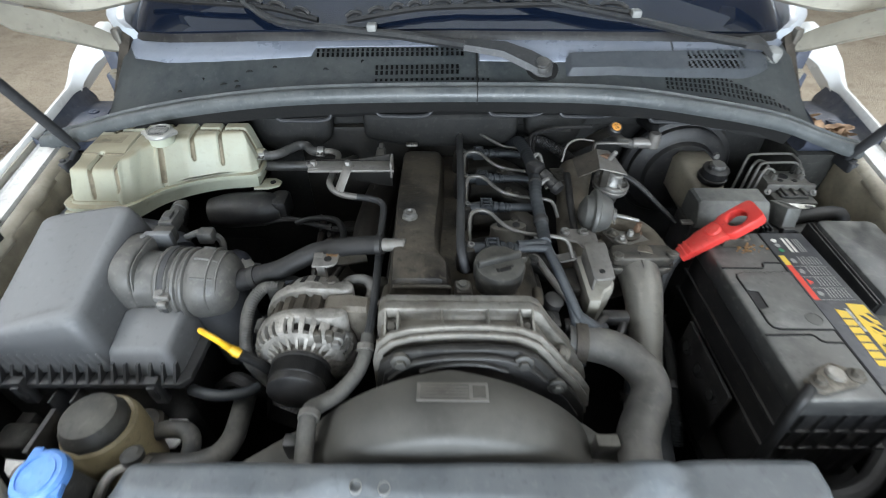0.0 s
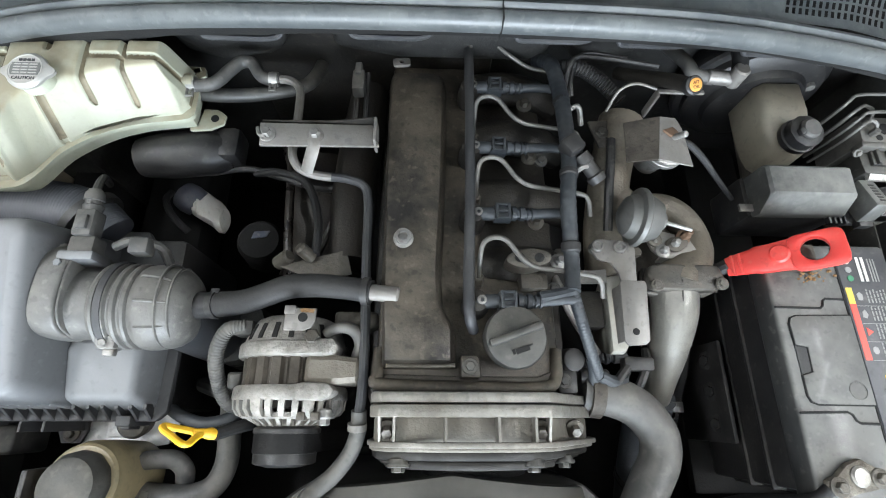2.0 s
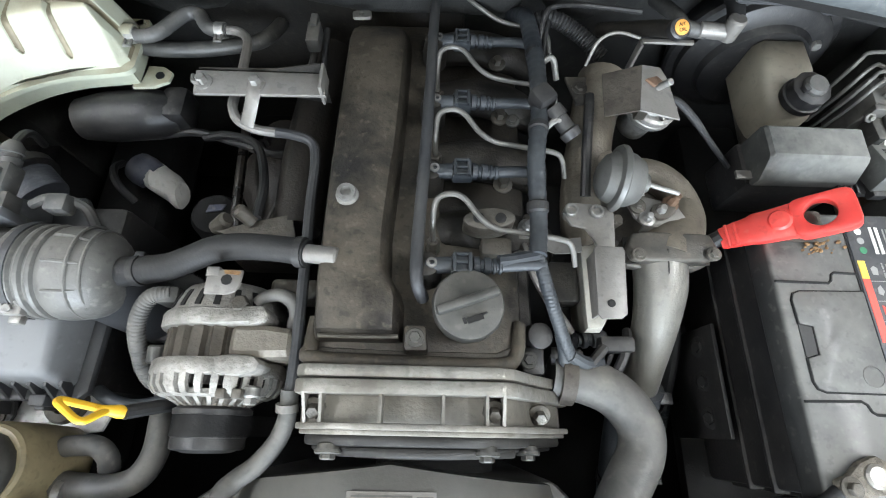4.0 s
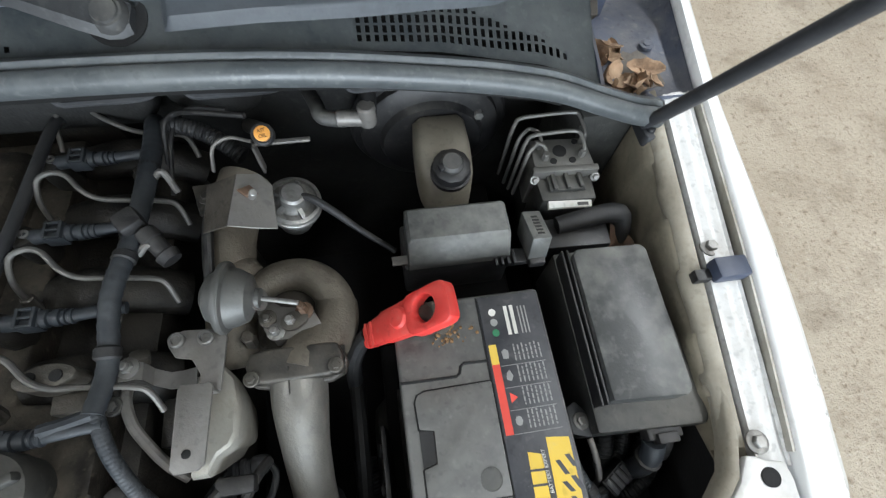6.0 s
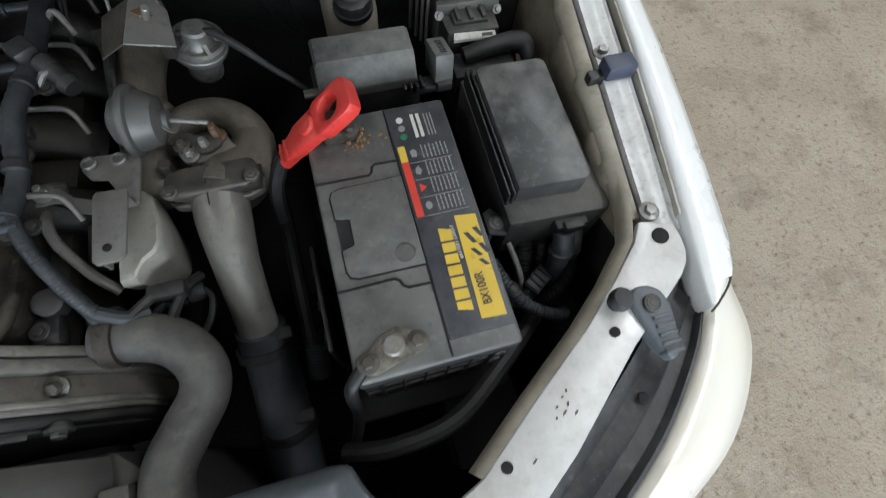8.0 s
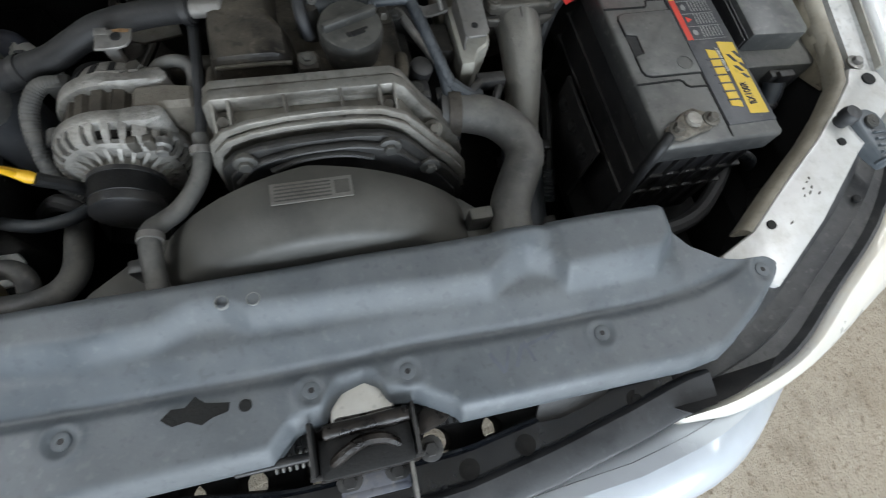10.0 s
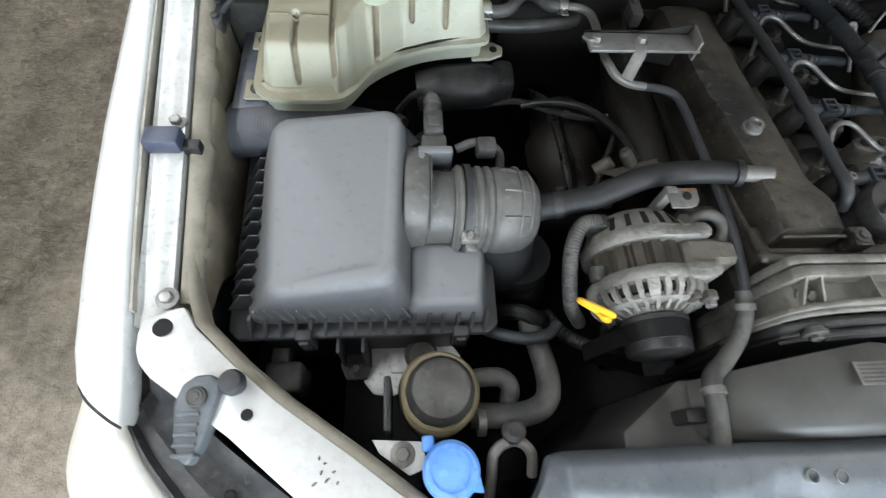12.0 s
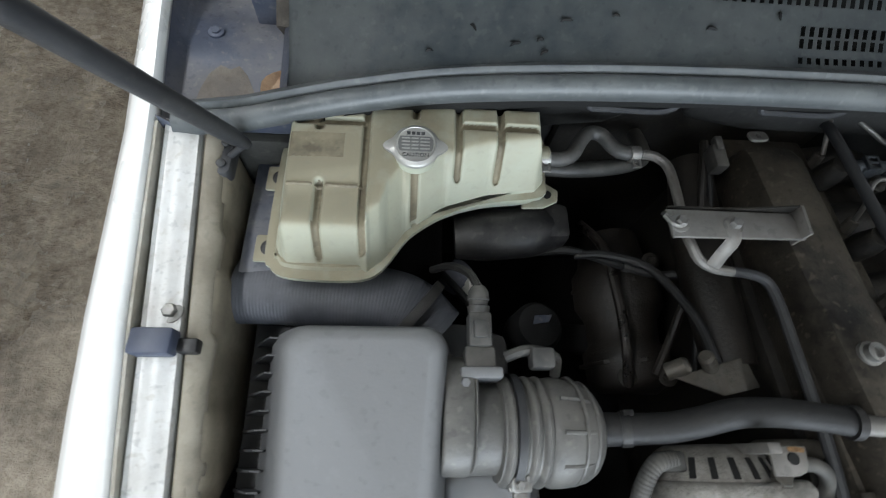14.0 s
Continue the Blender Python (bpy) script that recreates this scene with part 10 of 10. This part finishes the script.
part("sleeve", bm, LABEL_WHITE, tag, "crumpled pale sleeve", smooth=25)
bm = B()
tube(bm, [(-0.515, 0.772, 0.80), (-0.50, 0.74, 0.835), (-0.475, 0.705, 0.85), (-0.455, 0.685, 0.83)], 0.006, 8)
part("black_hose", bm, RUBBER, tag)
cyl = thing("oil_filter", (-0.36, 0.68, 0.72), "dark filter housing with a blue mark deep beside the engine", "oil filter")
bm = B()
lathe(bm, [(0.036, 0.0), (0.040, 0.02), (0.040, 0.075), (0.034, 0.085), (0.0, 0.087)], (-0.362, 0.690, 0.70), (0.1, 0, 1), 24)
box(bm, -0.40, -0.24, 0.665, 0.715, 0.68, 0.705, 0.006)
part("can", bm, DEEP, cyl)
bm = B()
prism(bm, [(-0.366, 0.690), (-0.340, 0.694), (-0.334, 0.706), (-0.362, 0.704)], 0.7865, 0.790, 0.001)
part("blue_mark", bm, BLUE_GREY, cyl, "dark blue mark")
low = thing("lower_hoses", (0.0, 0.3, 0.7), "dark hoses and cables low in the engine bay", "hose")
bm = B()
tube(bm, [(-0.31, 0.44, 0.80), (-0.290, 0.405, 0.81), (-0.262, 0.385, 0.815), (-0.235, 0.378, 0.80)], 0.0095, 10, ridge=0.001, pitch=0.005)
part("front_hose", bm, RUBBER, low)
bm = B()
tube(bm, [(-0.40, 0.44, 0.80), (-0.36, 0.43, 0.84), (-0.33, 0.42, 0.83), (-0.31, 0.44, 0.78)], 0.012, 10)
part("side_hose", bm, RUBBER, low)
bm = B()
tube(bm, [(0.36, 0.25, 0.80), (0.42, 0.24, 0.85), (0.50, 0.25, 0.86), (0.58, 0.30, 0.84), (0.66, 0.36, 0.80)], 0.012, 10)
part("cross_cable", bm, RUBBER, low)
bm = B()
tube(bm, [(0.34, 0.62, 0.85), (0.345, 0.55, 0.86), (0.345, 0.48, 0.85), (0.34, 0.40, 0.80)], 0.010, 10)
part("long_cable", bm, RUBBER, low)

# pressed plate with two holes beside the battery
plate = thing("battery_bracket", (0.38, 0.48, 0.73), "dusty grey pressed plate with two holes beside the battery", "bracket")
bm = B()
loft(bm, [[V(0.352 + d, y, 0.70), V(0.360 + d, y, 0.742), V(0.397, y, 0.772), V(0.401, y, 0.772), V(0.401, y, 0.766), V(0.364 + d, y, 0.736), V(0.356 + d, y, 0.70)] for y, d in ((0.405, 0.024), (0.425, 0.006), (0.44, 0.0), (0.52, 0.0), (0.545, 0.004), (0.56, 0.022))])
part("plate", bm, GREY_HOSE, plate, smooth=30)
for y in (0.502, 0.452):
    bm = B()
    lathe(bm, [(0.006, 0.0), (0.006, 0.0016), (0.004, 0.002)], (0.379, y, 0.7565), (-0.63, 0, 0.78), 14)
    part("hole", bm, DEEP, plate)

# ribbed connector and its cables low beside the outlet pipe
plug = thing("cable_connector", (0.213, 0.476, 0.87), "dark grey ribbed cable connector beside the outlet pipe", "connector")
bm = B()
lathe(bm, [(0.0, -0.024), (0.009, -0.023), (0.011, -0.016), (0.0085, -0.014), (0.0085, -0.010), (0.0115, -0.008), (0.0115, -0.003), (0.009, -0.001), (0.009, 0.003), (0.0115, 0.005), (0.0115, 0.018), (0.008, 0.024), (0.0, 0.025)], (0.216, 0.478, 0.886), (1, 0.10, 0.05), 18)
part("shell", bm, STRIP_GREY, plug)
bm = B()
tube(bm, [(0.192, 0.475, 0.886), (0.178, 0.462, 0.888), (0.158, 0.435, 0.885), (0.140, 0.405, 0.875), (0.12, 0.385, 0.86)], 0.0048, 8)
part("cable", bm, STRIP_GREY, plug)
bm = B()
tube(bm, [(0.198, 0.470, 0.880), (0.192, 0.448, 0.876), (0.178, 0.420, 0.870), (0.168, 0.40, 0.86)], 0.0055, 8)
part("cable", bm, RUBBER, plug)
bm = B()
tube(bm, [(0.238, 0.480, 0.888), (0.246, 0.468, 0.886), (0.240, 0.448, 0.878), (0.228, 0.434, 0.868)], 0.0042, 8)
part("cable", bm, STRIP_GREY, plug)

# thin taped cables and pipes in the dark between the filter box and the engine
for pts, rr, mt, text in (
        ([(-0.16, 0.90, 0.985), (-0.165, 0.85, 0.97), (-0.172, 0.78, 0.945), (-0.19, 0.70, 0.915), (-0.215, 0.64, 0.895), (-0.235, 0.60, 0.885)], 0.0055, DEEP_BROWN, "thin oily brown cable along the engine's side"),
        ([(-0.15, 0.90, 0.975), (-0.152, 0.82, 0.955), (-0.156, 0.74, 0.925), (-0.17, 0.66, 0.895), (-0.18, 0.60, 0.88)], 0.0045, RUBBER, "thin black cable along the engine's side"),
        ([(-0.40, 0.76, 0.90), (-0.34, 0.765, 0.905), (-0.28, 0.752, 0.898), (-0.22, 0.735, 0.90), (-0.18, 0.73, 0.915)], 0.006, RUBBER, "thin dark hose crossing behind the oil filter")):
    cable = thing("engine_cable", pts[0], text, "cable", "cables beside the engine")
    bm = B()
    tube(bm, pts, rr, 8)
    part("sheath", bm, mt, cable)
    bm = B()
    a, b = Vector(pts[2]), Vector(pts[3])
    tube(bm, [a.lerp(b, 0.3), a.lerp(b, 0.45)], rr * 1.35, 8)
    part("tape_band", bm, BLACK, cable)


# plugs and cables below the fuse box
stay = thing("fuse_box_bracket", (0.612, 0.46, 0.92), "small black bracket with a bolt beside the fuse box", "bracket")
bm = B()
prism(bm, [(0.600, 0.455), (0.622, 0.448), (0.630, 0.470), (0.612, 0.492), (0.600, 0.486)], 0.905, 0.911, 0.002)
box(bm, 0.600, 0.606, 0.455, 0.486, 0.84, 0.908, 0.001)
part("plate", bm, STRIP_GREY, stay)
bm = B()
bolt(bm, (0.614, 0.468, 0.911), (0, 0, 1), 0.006, 0.006)
part("bolt", bm, ZINC, stay)
for name, mt, rad, pts, text in (
        ("cable_boot", SLATE, 0.0135, ((0.694, 0.432, 0.915), (0.692, 0.418, 0.900), (0.690, 0.408, 0.870), (0.690, 0.404, 0.835)), "slate rubber cable boot hanging below the fuse box"),
        ("cable_boot", RUBBER, 0.0110, ((0.716, 0.440, 0.905), (0.716, 0.424, 0.885), (0.714, 0.415, 0.85), (0.71, 0.41, 0.79)), "black rubber cable boot hanging below the fuse box"),
        ("earth_strap", ZINC, 0.0042, ((0.630, 0.448, 0.880), (0.634, 0.425, 0.872), (0.640, 0.400, 0.845), (0.640, 0.385, 0.80)), "dull pale strap hanging below the fuse box"),
        ("corrugated_cable", SLATE, 0.0085, ((0.602, 0.43, 0.87), (0.612, 0.40, 0.865), (0.635, 0.365, 0.85), (0.672, 0.345, 0.835), (0.700, 0.350, 0.80)), "dark corrugated cable low beside the battery"),
        ("corrugated_cable", RUBBER, 0.0075, ((0.735, 0.46, 0.86), (0.728, 0.43, 0.85), (0.712, 0.395, 0.835), (0.682, 0.375, 0.82), (0.655, 0.37, 0.78)), "black corrugated cable behind the support arm"),
        ("corrugated_cable", SLATE, 0.0065, ((0.60, 0.40, 0.83), (0.625, 0.375, 0.832), (0.655, 0.385, 0.828), (0.68, 0.41, 0.81), (0.69, 0.44, 0.78)), "dark corrugated cable low beside the battery"),
        ("ribbed_hose", SLATE, 0.0150, ((0.342, 0.470, 0.80), (0.344, 0.435, 0.795), (0.342, 0.400, 0.785), (0.338, 0.36, 0.76)), "dark ribbed hose beside the outlet pipe")):
    lead = thing(name, pts[0], text, name.replace("_", " "))
    bm = B()
    tube(bm, pts, rad, 12, 6, **({"ridge": 0.0012, "pitch": 0.0045} if name in ("corrugated_cable", "ribbed_hose") else {}))
    part("sheath", bm, mt, lead)
    bm = B()
    a, b = Vector(pts[1]), Vector(pts[2])
    rod(bm, a.lerp(b, 0.15), a.lerp(b, 0.45), rad * 1.22, 12)
    part("band", bm, BLACK, lead)
plug_set = thing("cable_connector", (0.66, 0.39, 0.80), "black multi-pin plug low beside the battery", "connector")
bm = B()
m = pose(0.664, 0.398, 0.842, 12, -8, 35)
box(bm, -0.020, 0.020, -0.013, 0.013, -0.012, 0.010, 0.003, m=m)
part("shell", bm, BLACK, plug_set)
for k in range(4):
    bm = B()
    box(bm, -0.017 + k * 0.009, -0.011 + k * 0.009, -0.011, 0.011, 0.009, 0.0125, 0.001, m=m)
    part("rib", bm, STRIP_GREY, plug_set)
bm = B()
tube(bm, [m @ V(-0.018, 0, 0), m @ V(-0.045, 0.004, -0.01), m @ V(-0.075, -0.01, -0.04), m @ V(-0.09, -0.01, -0.08)], 0.0055, 8)
part("cable", bm, RUBBER, plug_set)
